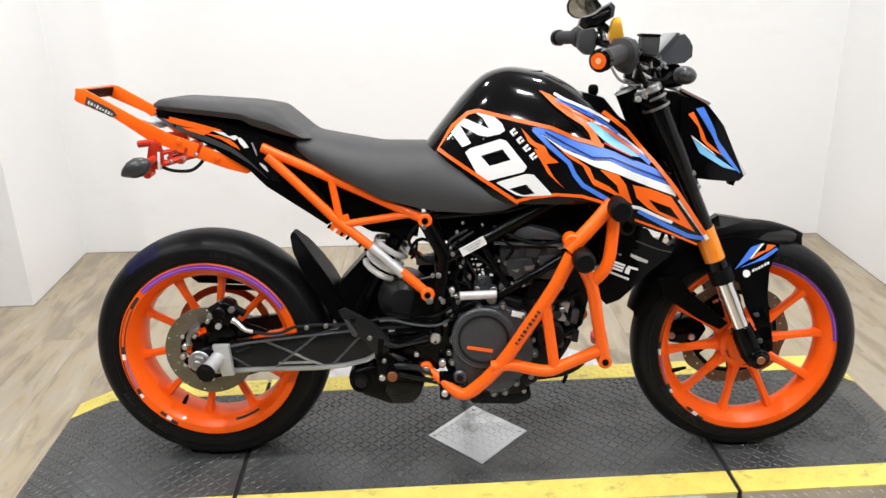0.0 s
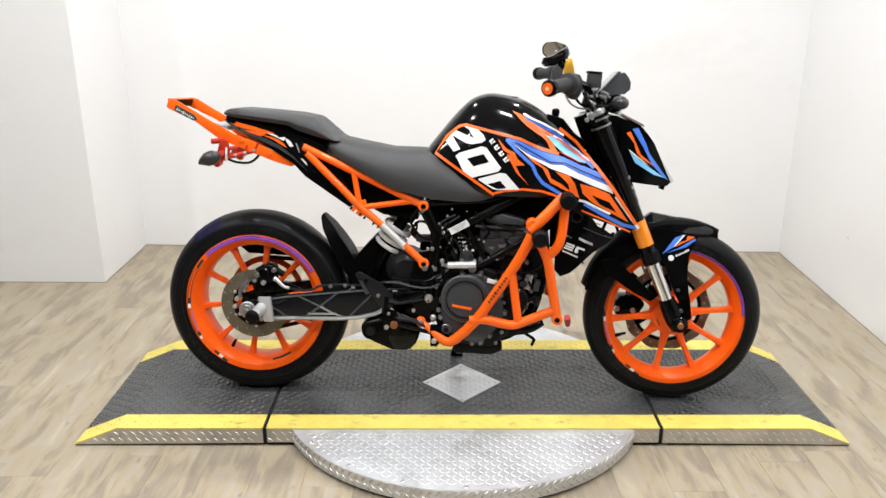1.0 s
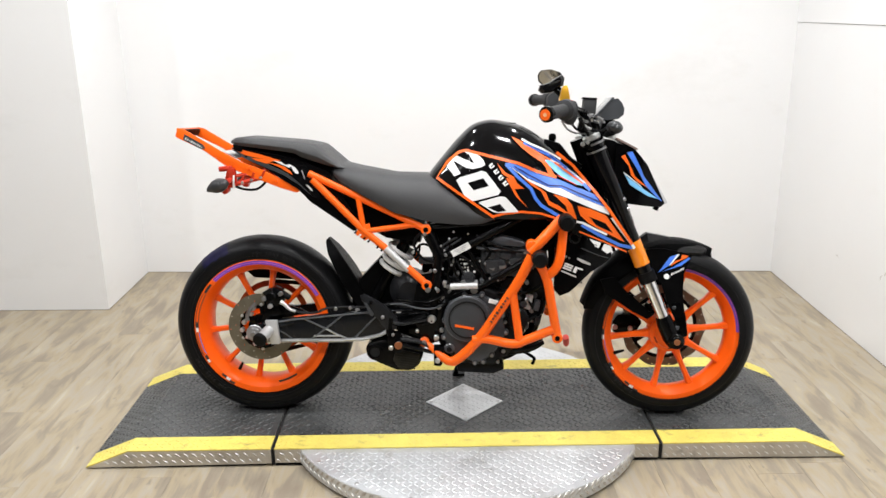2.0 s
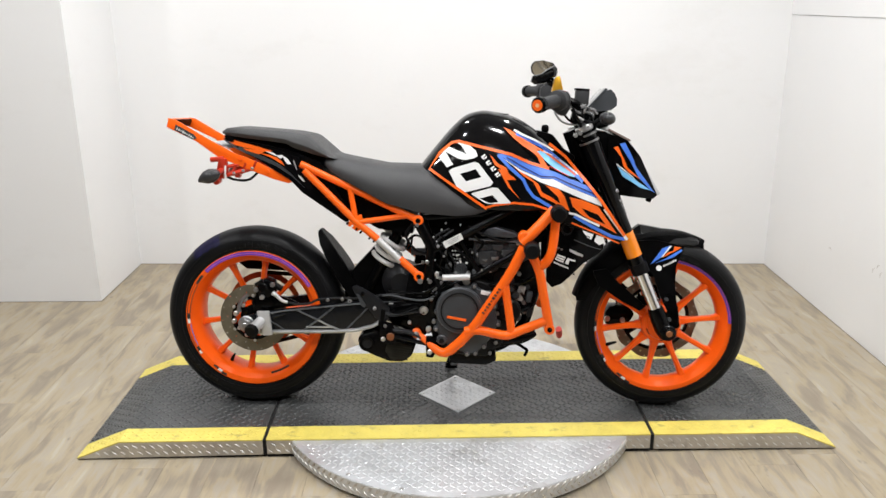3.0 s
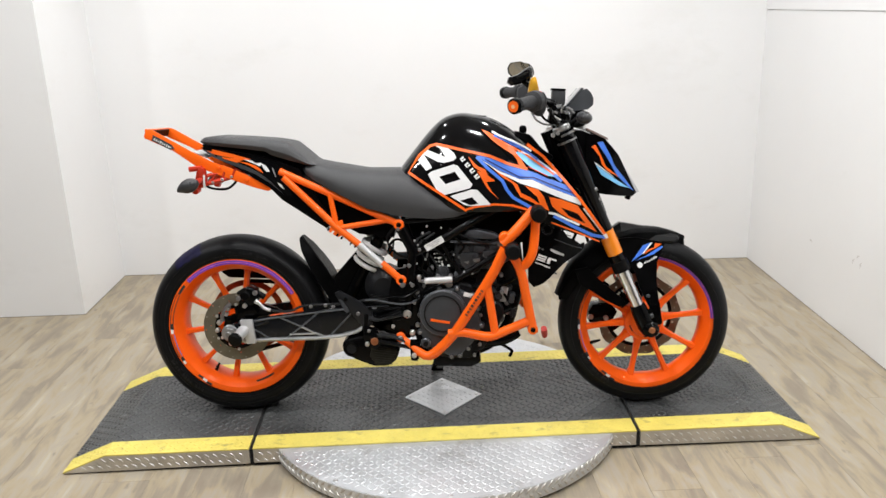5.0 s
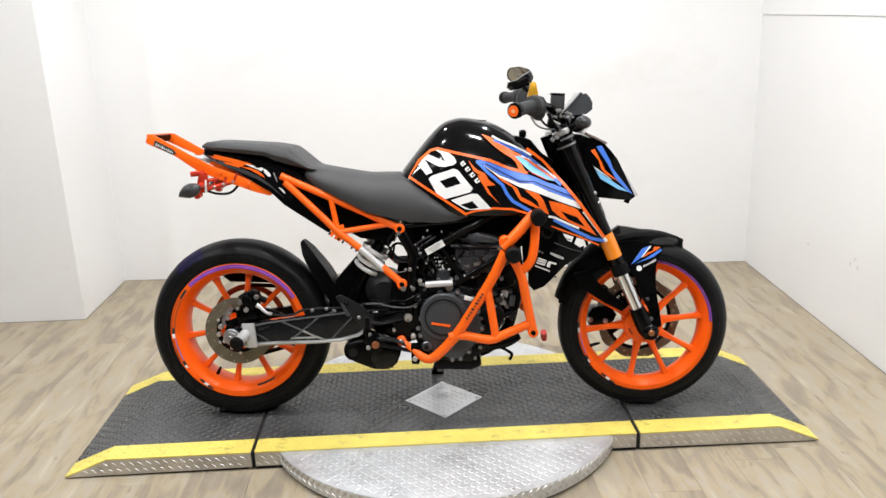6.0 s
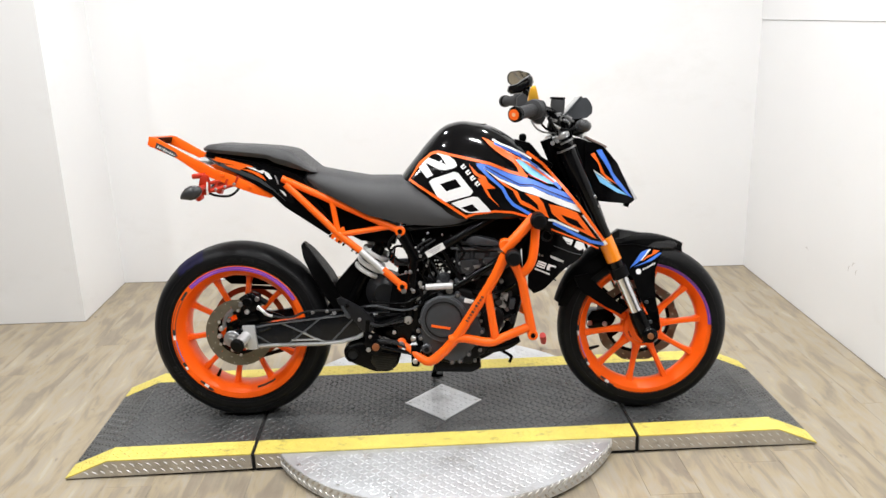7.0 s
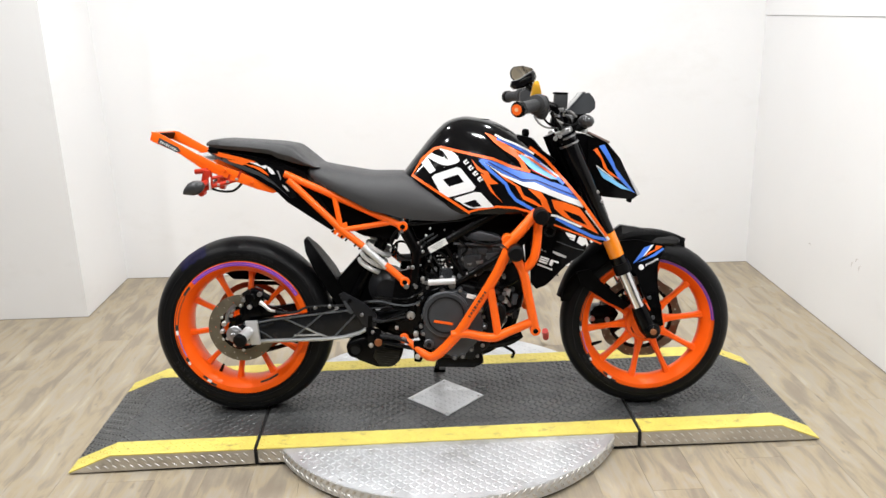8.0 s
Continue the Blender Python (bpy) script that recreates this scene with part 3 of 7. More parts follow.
part("lever_pivot", round_end(bmesh.new(), (0.452, 0.600, 0.020), (0.446, 0.575, 0.042), 0.009, 12), M_SILVER, lev)
for k in range(9):
    a = radians(200 + 17.5 * k)
    part("base_screw", round_end(bmesh.new(), (CX + (RAD - 0.018) * math.cos(a), CY + (RAD - 0.018) * math.sin(a), 0.057), (CX + (RAD - 0.018) * math.cos(a), CY + (RAD - 0.018) * math.sin(a), 0.0605), 0.007, 12, 0.3), M_SILVER, base)
# ---------------------------------------------------------------- the motorcycle
# bike's own axes: x forward, y to its left, z up in its leaning plane; the ground line midway between the wheels is the origin
bike = thing("motorcycle", pose(-0.008, -0.048, DECK) @ pose(0, 0, 0, 0, 0, -3.0) @ pose(0, 0, 0, -7.0),
             "orange and black naked motorcycle with blue graphics on its side stand", "motorcycle")
RW, FW = Vector((-0.683, 0.018, 0.303)), Vector((0.685, 0, 0.287))


def both(name, make, material, parent, label=""):
    """The same part on both sides."""
    return [part(name, make(s), material, parent, label) for s in (-1, 1)]


def bolt(p, r, parent, material=M_SILVER, out=0.008, name="bolt", lab=""):
    x, y, z = p
    s = -1 if y < 0 else 1
    return part(name, round_end(bmesh.new(), (x, y - s * 0.01, z), (x, y + s * out, z), r, 14, 0.25), material, parent, lab)


def wheel(name, c, tyre_r, tyre_w, rim_w, phase, label):
    h = rim_w / 2
    # rim: flanges, wells and inner barrel
    prof = [(-h, 0.213), (-h - 0.002, 0.229), (-h, 0.232), (-h + 0.006, 0.232), (-h + 0.010, 0.222), (-0.02, 0.208), (0.02, 0.208), (h - 0.010, 0.222), (h - 0.006, 0.232), (h, 0.232), (h + 0.002, 0.229), (h, 0.213),
            (h - 0.010, 0.206), (h - 0.022, 0.195), (0.012, 0.190), (-0.012, 0.190), (-h + 0.022, 0.195), (-h + 0.010, 0.206)]
    rim = part(name, revolve(bmesh.new(), prof, seg=96, closed=True), M_ORANGE_D, bike, label)
    rim.matrix_basis = Matrix.Translation(c)
    # tyre
    n = 22
    tw = tyre_w / 2
    wall_r = tyre_r - 0.052
    outer = [(-tw * math.cos(math.pi * k / n), wall_r + (tyre_r - wall_r) * math.sin(math.pi * k / n) ** 0.9) for k in range(n + 1)]
    prof = [(-h + 0.008, 0.224), (-h + 0.005, 0.2325), (-h - 0.003, 0.2345), (-tw + 0.002, wall_r - 0.008)] + outer + [(tw - 0.002, wall_r - 0.008), (h + 0.003, 0.2345), (h - 0.005, 0.2325), (h - 0.008, 0.224)]
    part("tyre", revolve(bmesh.new(), prof, seg=128, closed=True), M_TYRE_R if tyre_w > 0.13 else M_TYRE_F, rim, "black road tyre with slanted grooves")
    # worn marks raised on the tyre wall
    for k in range(26):
        a0 = (206 if k < 13 else 62) + 2.6 * (k % 13)
        if k % 13 in (4, 9):
            continue
        part("wall_mark", arc_band(wall_r - 0.004, wall_r + 0.006 - 0.002 * (k % 2), a0, a0 + 1.7, -tw - 0.0008, 0.0015, n=2), M_COVERD, rim)
    for r0 in (wall_r - 0.010, wall_r + 0.014):
        yy = -tw * (1 - 0.02 * (r0 > wall_r)) - 0.0002
        part("wall_ring", arc_band(r0, r0 + 0.0014, 0, 360, yy + 0.001 * (r0 < wall_r), 0.001, n=72), M_COVERD, rim)
    # spokes
    bm = bmesh.new()
    rings = []
    for r, wide, deep, y in ((0.030, 0.040, 0.056, 0.0), (0.06, 0.034, 0.042, -0.004), (0.085, 0.022, 0.032, -0.006), (0.12, 0.017, 0.024, -0.008), (0.17, 0.018, 0.026, -0.010), (0.196, 0.026, 0.034, -0.008)):
        w2, d2 = wide / 2, deep / 2
        rings.append([(r, y + dy, dz) for dy, dz in ((-d2, -w2 * 0.6), (-d2, w2 * 0.6), (-d2 * 0.4, w2), (d2 * 0.6, w2), (d2, w2 * 0.5), (d2, -w2 * 0.5), (d2 * 0.6, -w2), (-d2 * 0.4, -w2))])
    loft(bm, rings)
    first = part("spoke", bm, M_ORANGE_D, rim, sharp=50)
    first.matrix_basis = pose(0, 0, 0, 0, -phase, 0)
    for k in range(1, 10):
        repeat("spoke", first, rim, pose(0, 0, 0, 0, -phase - 36 * k, 0))
    hr = 0.046 if tyre_w > 0.13 else 0.056
    hub = part("hub", revolve(bmesh.new(), [(-0.056, 0.030), (-0.052, hr - 0.008), (-0.03, hr), (0.03, hr), (0.046, hr - 0.006), (0.05, 0.030)], seg=40), M_ORANGE_D, rim)
    if tyre_w < 0.13:
        plate = part("hub_plate", revolve(bmesh.new(), [(-0.046, 0.030), (-0.043, 0.054), (-0.036, 0.064), (-0.010, 0.068), (0.020, 0.066), (0.034, 0.058)], seg=50), M_ORANGE_D, rim)
        for k in range(5):
            a = 72 * k + 205
            # dark pads paint the shade of openings in the hub
            part("hub_opening_shade", slab((0, 0, 0), (0.012, 0.006, 0.022), bevel=0.0029), M_DARK, plate).matrix_basis = pose(0, 0, 0, 0, -a, 0) @ pose(0.047, -0.0432, 0)
    va = radians(239 if tyre_w > 0.13 else 203)
    part("valve", tube(bmesh.new(), [(r * math.cos(va), y, r * math.sin(va)) for r, y in ((0.196, -0.018), (0.178, -0.024), (0.160, -0.032))], [0.0060, 0.0055, 0.0035], 10), M_RUBBER, rim, "black rubber valve stem")
    return rim


def brake_disc(parent, y, r, wave, label, inner=0.62):
    """A brake disc with holes through it and an open carrier."""
    seg, bands = 180, 10
    bm = bmesh.new()
    grid = []
    for j in range(bands + 1):
        ring = []
        for k in range(seg):
            a = 2 * math.pi * k / seg
            rad = r * (inner + (1 - inner) * j / bands) + wave * math.cos(10 * a)
            ring.append(bm.verts.new((rad * math.cos(a), y - 0.002, rad * math.sin(a))))
        grid.append(ring)
    for j in range(bands):
        for k in range(seg):
            hole = j in (1, 4, 8) and (k + 2 * j) % 12 == 0
            if not hole:
                bm.faces.new((grid[j][k], grid[j][(k + 1) % seg], grid[j + 1][(k + 1) % seg], grid[j + 1][k]))
    rr = bmesh.ops.extrude_face_region(bm, geom=list(bm.faces))
    bmesh.ops.translate(bm, verts=[v for v in rr["geom"] if isinstance(v, bmesh.types.BMVert)], vec=(0, 0.004, 0))
    disc = part("brake_disc", bm, M_DISC, parent, label)
    ri = r * inner
    part("disc_carrier", revolve(bmesh.new(), [(y - 0.004, ri + 0.004), (y + 0.004, ri + 0.004), (y + 0.004, ri - 0.007), (y - 0.004, ri - 0.007)], seg=60, closed=True), M_SATIN, parent, "black disc carrier")
    part("disc_centre", tube(bmesh.new(), [(0, y - 0.006, 0), (0, y + 0.006, 0)], 0.046, 28), M_SATIN, parent, "black disc centre")
    for k in range(6):
        a = radians(60 * k + 10)
        part("disc_arm", tube(bmesh.new(), [(0.03 * math.cos(a), y, 0.03 * math.sin(a)), (ri * math.cos(a + 0.35), y, ri * math.sin(a + 0.35))], [0.013, 0.009], 8), M_SATIN, parent)
    for k in range(6):
        a = radians(60 * k + 30)
        part("disc_bolt", round_end(bmesh.new(), (r * 0.67 * math.cos(a), y - 0.006, r * 0.67 * math.sin(a)), (r * 0.67 * math.cos(a), y + 0.004, r * 0.67 * math.sin(a)), 0.0055, 10), M_SILVER, parent)
    return disc


rear = wheel("rear_wheel", RW, 0.306, 0.150, 0.136, 8, "bright orange ten-spoke rear wheel with purple rim tape")
front = wheel("front_wheel", FW, 0.286, 0.112, 0.090, 6, "bright orange ten-spoke front wheel with purple rim tape")
bm = bmesh.new()
grid = []
for k in range(11):
    a = radians(112 + 2.1 * k)
    row = []
    for j in range(2, 10):
        if (j == 2 or j == 9) and k % 3 == 0:
            t = math.pi * (j + 0.4) / 22
        else:
            t = math.pi * (j + 0.5 * math.sin(k * 1.7 + j)) / 22
        rr = 0.2545 + 0.0524 * math.sin(t) ** 0.9
        row.append(bm.verts.new((rr * math.cos(a), -0.0756 * math.cos(t), rr * math.sin(a))))
    grid.append(row)
for a, b in zip(grid, grid[1:]):
    for k in range(len(a) - 1):
        bm.faces.new((a[k], a[k + 1], b[k + 1], b[k]))
# thin dark blue patch laid over the tyre shoulder
part("tyre_mark", bm, mat("blue_tyre_tint", (0.007, 0.006, 0.026), 0.5, 0, 0.6, 30, spec=0.12), rear, "faint blue mark on the tyre shoulder")
brake_disc(rear, -0.063, 0.115, 0.0, "drilled steel rear brake disc")
brake_disc(front, 0.062, 0.144, 0.003, "drilled wavy front brake disc", 0.77)
for rim, h, spans in ((rear, 0.068, ((30, 134),)), (front, 0.045, ((2, 86),))):
    for a0, a1 in spans:
        part("rim_tape", arc_band(0.2165, 0.2285, a0, a1, -h - 0.0036, 0.004), M_PURPLE, rim, "purple rim tape")
        part("tape_line", arc_band(0.2215, 0.2230, a0, a1, -h - 0.0042, 0.001), M_PINK, rim)
    for a0, a1, r0, r1, m in ((139, 148, 0.218, 0.226, M_INK), (149, 176, 0.2165, 0.2180, M_INK), (149, 176, 0.2260, 0.2275, M_INK), (176, 181, 0.217, 0.227, M_INK), (181, 185, 0.218, 0.226, M_WHITE), (186, 206, 0.2165, 0.2180, M_BLUE), (186, 206, 0.2260, 0.2275, M_INK), (207, 211, 0.217, 0.226, M_INK), (211, 214, 0.219, 0.226, M_WHITE),
                              (229, 234, 0.216, 0.222, M_INK), (234, 238, 0.217, 0.225, M_WHITE), (238, 243, 0.221, 0.228, M_INK)):
        part("rim_decal", arc_band(r0, r1, a0, a1, -h - 0.0036, 0.004, n=8), m, rim)
    if rim is rear:
        part("barrel_decal", arc_band(0.1985, 0.2045, 284, 303, -h + 0.0105, 0.003, n=8), M_INK, rim)

# ---- body widths
XS, WS = (-0.2, -0.12, 0.0, 0.15, 0.3, 0.42, 0.55, 0.7), (0.085, 0.10, 0.128, 0.165, 0.185, 0.178, 0.145, 0.12)
ZX = (-0.2, -0.135, -0.118, -0.068, -0.024, 0.026, 0.085, 0.169, 0.224, 0.265, 0.306, 0.40, 0.5, 0.6)
ZZ = (0.76, 0.79, 0.818, 0.879, 0.932, 0.98, 0.995, 0.981, 0.955, 0.925, 0.89, 0.85, 0.80, 0.75)


def tank_top(x):
    return float(np.interp(x, ZX, ZZ))


def tank_width(x, z):
    w = float(np.interp(x, XS, WS))
    if z <= 0.70:
        return w * (1 - 0.1 * ((0.70 - z) / 0.15) ** 2)
    q = min(1.0, max(0.0, (z - 0.70) / (tank_top(x) - 0.70)))
    k = (1 - q ** 2.4) ** (1 / 2.4)
    return w * max(k, 0.82 * min(1.0, max(0.0, (x - 0.1) / 0.2)))


# ---- fuel tank
rings = []
for x in np.linspace(-0.122, 0.345, 34):
    w, zt = float(np.interp(x, XS, WS)), tank_top(x)
    zt = float(np.mean([tank_top(x + d) for d in (-0.015, 0, 0.015)]))
    ring = []
    for k in range(29):
        a = math.pi * k / 28
        c, s = math.cos(a), math.sin(a)
        ring.append((x, w * math.copysign(abs(c) ** (2 / 2.4), c), 0.70 + (zt - 0.70) * abs(s) ** (2 / 2.4)))
    zb = 0.70 if x > 0.08 else 0.70 + 0.10 * (0.08 - x) / 0.19
    ring += [(x, -w * 0.96, min(zb, 0.70) - 0.015), (x, w * 0.96, min(zb, 0.70) - 0.015)]
    rings.append(ring)
tank = part("fuel_tank", loft(bmesh.new(), rings), M_GLOSS, bike, "gloss black fuel tank", sharp=50)
part("filler_cap", revolve(bmesh.new(), [(0.016, 0.040), (-0.002, 0.040), (-0.006, 0.034)], seg=32), M_SATIN, tank).matrix_basis = pose(0.13, 0, 0.966, 90, 0, 0) @ pose(0, 0, 0, 0, 6, 0)
part("tank_breather", tube(bmesh.new(), [(0.286, -0.03, 0.90), (0.286, -0.03, 0.922), (0.286, -0.03, 0.926), (0.286, -0.03, 0.934), (0.286, -0.03, 0.943), (0.286, -0.03, 0.947)], [0.008, 0.008, 0.011, 0.0125, 0.011, 0.006], 14), M_PLASTIC, tank)
part("ignition_cover", prism([(0.235, 0.918), (0.262, 0.930), (0.309, 0.917), (0.345, 0.872), (0.385, 0.845), (0.37, 0.82), (0.27, 0.87)], -0.05, 0.05, 0.008), M_PLASTIC, bike, "black plastic cover ahead of the tank")

SHROUD = [(-0.085, 0.811), (-0.051, 0.862), (-0.013, 0.893), (0.009, 0.898), (0.135, 0.864), (0.260, 0.828), (0.151, 0.940), (0.222, 0.919), (0.282, 0.888), (0.330, 0.860), (0.383, 0.808), (0.431, 0.742),
          (0.481, 0.674), (0.536, 0.595), (0.517, 0.583), (0.423, 0.615), (0.343, 0.646), (0.309, 0.673), (0.280, 0.693), (0.240, 0.705), (0.183, 0.709), (0.127, 0.702), (0.095, 0.692)]
WEDGE = [(0.149, 0.941), (0.172, 0.932), (0.222, 0.899), (0.256, 0.872), (0.263, 0.862), (0.274, 0.839), (0.288, 0.815), (0.265, 0.823), (0.260, 0.834), (0.255, 0.847), (0.243, 0.862), (0.208, 0.885), (0.180, 0.908)]
BLUE = [(0.128, 0.860), (0.146, 0.861), (0.202, 0.844), (0.288, 0.813), (0.316, 0.802), (0.366, 0.781), (0.411, 0.762), (0.433, 0.746), (0.446, 0.722), (0.430, 0.729), (0.352, 0.760), (0.301, 0.785), (0.262, 0.788), (0.202, 0.814), (0.150, 0.847)]
LIGHT = [(0.253, 0.868), (0.277, 0.872), (0.304, 0.857), (0.340, 0.832), (0.376, 0.803), (0.384, 0.790), (0.365, 0.791), (0.350, 0.794), (0.304, 0.818), (0.286, 0.832), (0.268, 0.850)]
WHITE = [(0.146, 0.848), (0.202, 0.812), (0.264, 0.786), (0.301, 0.784), (0.352, 0.759), (0.430, 0.728), (0.447, 0.722), (0.453, 0.700), (0.441, 0.705), (0.391, 0.724), (0.314, 0.757), (0.264, 0.774), (0.201, 0.806)]
FLASH = [(0.105, 0.860), (0.129, 0.834), (0.136, 0.828), (0.157, 0.819), (0.166, 0.800), (0.188, 0.782), (0.160, 0.780), (0.176, 0.751), (0.201, 0.722), (0.164, 0.757), (0.144, 0.793), (0.132, 0.814), (0.145, 0.811), (0.122, 0.826)]
BLOCK = [(0.352, 0.730), (0.393, 0.720), (0.441, 0.700), (0.506, 0.611), (0.449, 0.642), (0.389, 0.675), (0.361, 0.701)]
HOLE = [(0.389, 0.696), (0.441, 0.675), (0.466, 0.643), (0.413, 0.669)]
LETTER = [(0.278, 0.766), (0.319, 0.754), (0.336, 0.732), (0.352, 0.687), (0.323, 0.700), (0.296, 0.718), (0.322, 0.712), (0.316, 0.730)]
OR_L = [(0.175, 0.826), (0.229, 0.789), (0.256, 0.770), (0.266, 0.745), (0.297, 0.729), (0.328, 0.705), (0.301, 0.714), (0.264, 0.732), (0.249, 0.758), (0.241, 0.774), (0.210, 0.793)]

FIG_TWO_FOOT = [(-0.054, 0.848), (-0.036, 0.869), (-0.008, 0.825), (-0.028, 0.816)]
FIG_TWO = [(-0.038, 0.868), (-0.024, 0.881), (0.034, 0.858), (0.018, 0.884), (-0.001, 0.895), (0.036, 0.893), (0.063, 0.869), (0.069, 0.854), (0.058, 0.846), (0.030, 0.840), (0.010, 0.843)]
FIG_NOUGHT = [(-0.022, 0.804), (-0.012, 0.813), (0.058, 0.835), (0.072, 0.831), (0.117, 0.773), (0.109, 0.761), (0.020, 0.737), (0.003, 0.757)]
FIG_NOUGHT_EYE = [(0.014, 0.796), (0.014, 0.797), (0.062, 0.812), (0.063, 0.812), (0.080, 0.789), (0.080, 0.788), (0.034, 0.774), (0.033, 0.774)]
FIG_LAST = [(0.048, 0.735), (0.052, 0.738), (0.115, 0.757), (0.132, 0.755), (0.172, 0.711), (0.170, 0.709), (0.108, 0.705), (0.092, 0.708)]
FIG_LAST_EYE = [(0.077, 0.721), (0.078, 0.722), (0.114, 0.733), (0.115, 0.733), (0.134, 0.7125), (0.134, 0.712), (0.109, 0.7075), (0.104, 0.709)]


def ring_sheet(outer, eye, step=0.03):
    """A printed figure with an open middle, as a flat (x, z) sheet."""
    bm = bmesh.new()
    o = [bm.verts.new((x, 0, z)) for x, z in outer]
    i = [bm.verts.new((x, 0, z)) for x, z in eye]
    for k in range(len(o)):
        bm.faces.new((o[k], o[(k + 1) % len(o)], i[(k + 1) % len(o)], i[k]))
    bm.normal_update()
    bmesh.ops.triangulate(bm, faces=list(bm.faces))
    cut_fine(bm, step)
    return bm


for s in (-1, 1):
    sp = part("side_shroud", panel(SHROUD, tank_width, 0.004, s, 0.006, 0.015), M_GLOSS, bike, "gloss black shroud with orange, blue and white racing graphics")

    def deco(outline, m, lift=0.0058, step=0.015, nm="graphic"):
        part(nm, panel(outline, tank_width, lift, s, 0.0012, step), m, sp)

    def line(pts, wide, m, lift=0.006, nm="stripe"):
        part(nm, ribbon(pts, wide, tank_width, lift, s, 0.015), m, sp)

    line([(0.097, 0.690), (-0.085, 0.811), (-0.051, 0.862), (-0.013, 0.893), (0.009, 0.898), (0.109, 0.874), (0.172, 0.859), (0.229, 0.834), (0.288, 0.817)], 0.0085, M_OVINYL, 0.0082)
    line([(0.093, 0.693), (0.127, 0.703), (0.183, 0.710), (0.240, 0.706), (0.280, 0.694), (0.305, 0.678)], 0.007, M_OVINYL)
    line([(0.288, 0.892), (0.338, 0.853), (0.398, 0.783), (0.449, 0.719), (0.530, 0.605)], 0.009, M_OVINYL, 0.0108)
    line([(0.461, 0.692), (0.494, 0.649), (0.539, 0.591)], 0.009, M_WHITE, 0.0076)
    line([(0.359, 0.650), (0.436, 0.618), (0.514, 0.580)], 0.005, M_OVINYL)
    deco(WEDGE, M_OVINYL, 0.0078, 0.01)
    deco(BLUE, M_BLUE)
    deco(LIGHT, M_LBLUE, 0.0088, 0.01)
    deco(WHITE, M_WHITE, 0.0066)
    deco(FLASH, M_OVINYL)
    deco(BLOCK, M_OVINYL)
    deco(HOLE, M_GLOSS, 0.0066)
    deco(LETTER, M_OVINYL)
    deco(OR_L, M_OVINYL)
    line([(0.132, 0.857), (0.167, 0.820), (0.210, 0.782), (0.223, 0.754), (0.241, 0.731), (0.295, 0.699)], 0.010, M_BLUE)
    line([(0.366, 0.671), (0.423, 0.638), (0.488, 0.604), (0.532, 0.593)], 0.010, M_BLUE, 0.0066)
    line([(0.350, 0.681), (0.369, 0.677), (0.409, 0.657), (0.447, 0.639)], 0.007, M_WHITE, 0.0070)
    line([(0.188, 0.922), (0.219, 0.908), (0.270, 0.881), (0.317, 0.845), (0.356, 0.810), (0.392, 0.776)], 0.009, M_BLUE, 0.0098)
    line([(0.182, 0.933), (0.207, 0.919), (0.246, 0.902), (0.281, 0.884), (0.301, 0.871)], 0.006, M_WHITE, 0.0106)
    line([(0.198, 0.917), (0.225, 0.906), (0.272, 0.880), (0.320, 0.843)], 0.002, M_NAVY, 0.0112)
    line([(0.195, 0.911), (0.231, 0.891), (0.281, 0.863), (0.330, 0.827), (0.370, 0.797)], 0.0055, M_OVINYL, 0.0106)
    line([(0.262, 0.872), (0.300, 0.857), (0.340, 0.829), (0.378, 0.798)], 0.0032, M_WHITE, 0.0104)
    line([(0.158, 0.850), (0.205, 0.823), (0.262, 0.793), (0.305, 0.791), (0.355, 0.769), (0.430, 0.738)], 0.0036, M_NAVY, 0.0072)
    line([(0.286, 0.824), (0.322, 0.805), (0.360, 0.786)], 0.0085, M_GLOSS, 0.0076)
    line([(0.290, 0.824), (0.322, 0.807), (0.350, 0.793)], 0.0026, M_RED, 0.0090)
    # the figures 200, printed down the panel and cut off by its lower edge
    if s < 0:
        for nm, sh in (("figure", sheet(FIG_TWO, 0.012)), ("figure_foot", sheet(FIG_TWO_FOOT, 0.012)), ("figure", ring_sheet(FIG_NOUGHT, FIG_NOUGHT_EYE)), ("figure", ring_sheet(FIG_LAST, FIG_LAST_EYE))):
            part(nm, skin(sh, tank_width, 0.0072, s, 0.0012), M_WHITE, sp, "white printed figure")
        ux, uz = 0.63, -0.775
        for k in range(4):
            x, z = 0.079 + 0.0142 * k, 0.851 - 0.0178 * k
            for a0, a1, b0, b1 in ((0.0, 0.014, 0.0, 0.0055), (0.0, 0.0045, 0.0055, 0.013), (0.006, 0.014, 0.009, 0.0135)):
                deco([(x + ux * b0 - uz * a0, z + uz * b0 + ux * a0), (x + ux * b1 - uz * a0, z + uz * b1 + ux * a0), (x + ux * b1 - uz * a1, z + uz * b1 + ux * a1), (x + ux * b0 - uz * a1, z + uz * b0 + ux * a1)], M_WHITE, nm="print_bar")
    for px, pz in ((0.02, 0.835), (-0.05, 0.835), (0.12, 0.725)):
        part("speck", panel([(px - 0.002, pz), (px, pz + 0.002), (px + 0.002, pz), (px, pz - 0.002)], tank_width, 0.0055, s, 0.001), M_GREYINK, sp)

# ---- seats
ROUND = ((1.0, 0.0), (1.02, 0.22), (1.0, 0.42), (0.94, 0.62), (0.84, 0.78), (0.68, 0.90), (0.45, 0.97), (0.2, 1.0), (0.0, 1.0))
FLAT = ((0.97, 0.0), (1.0, 0.10), (1.03, 0.35), (1.0, 0.62), (0.93, 0.83), (0.86, 0.93), (0.62, 0.985), (0.3, 1.0), (0.0, 1.0))


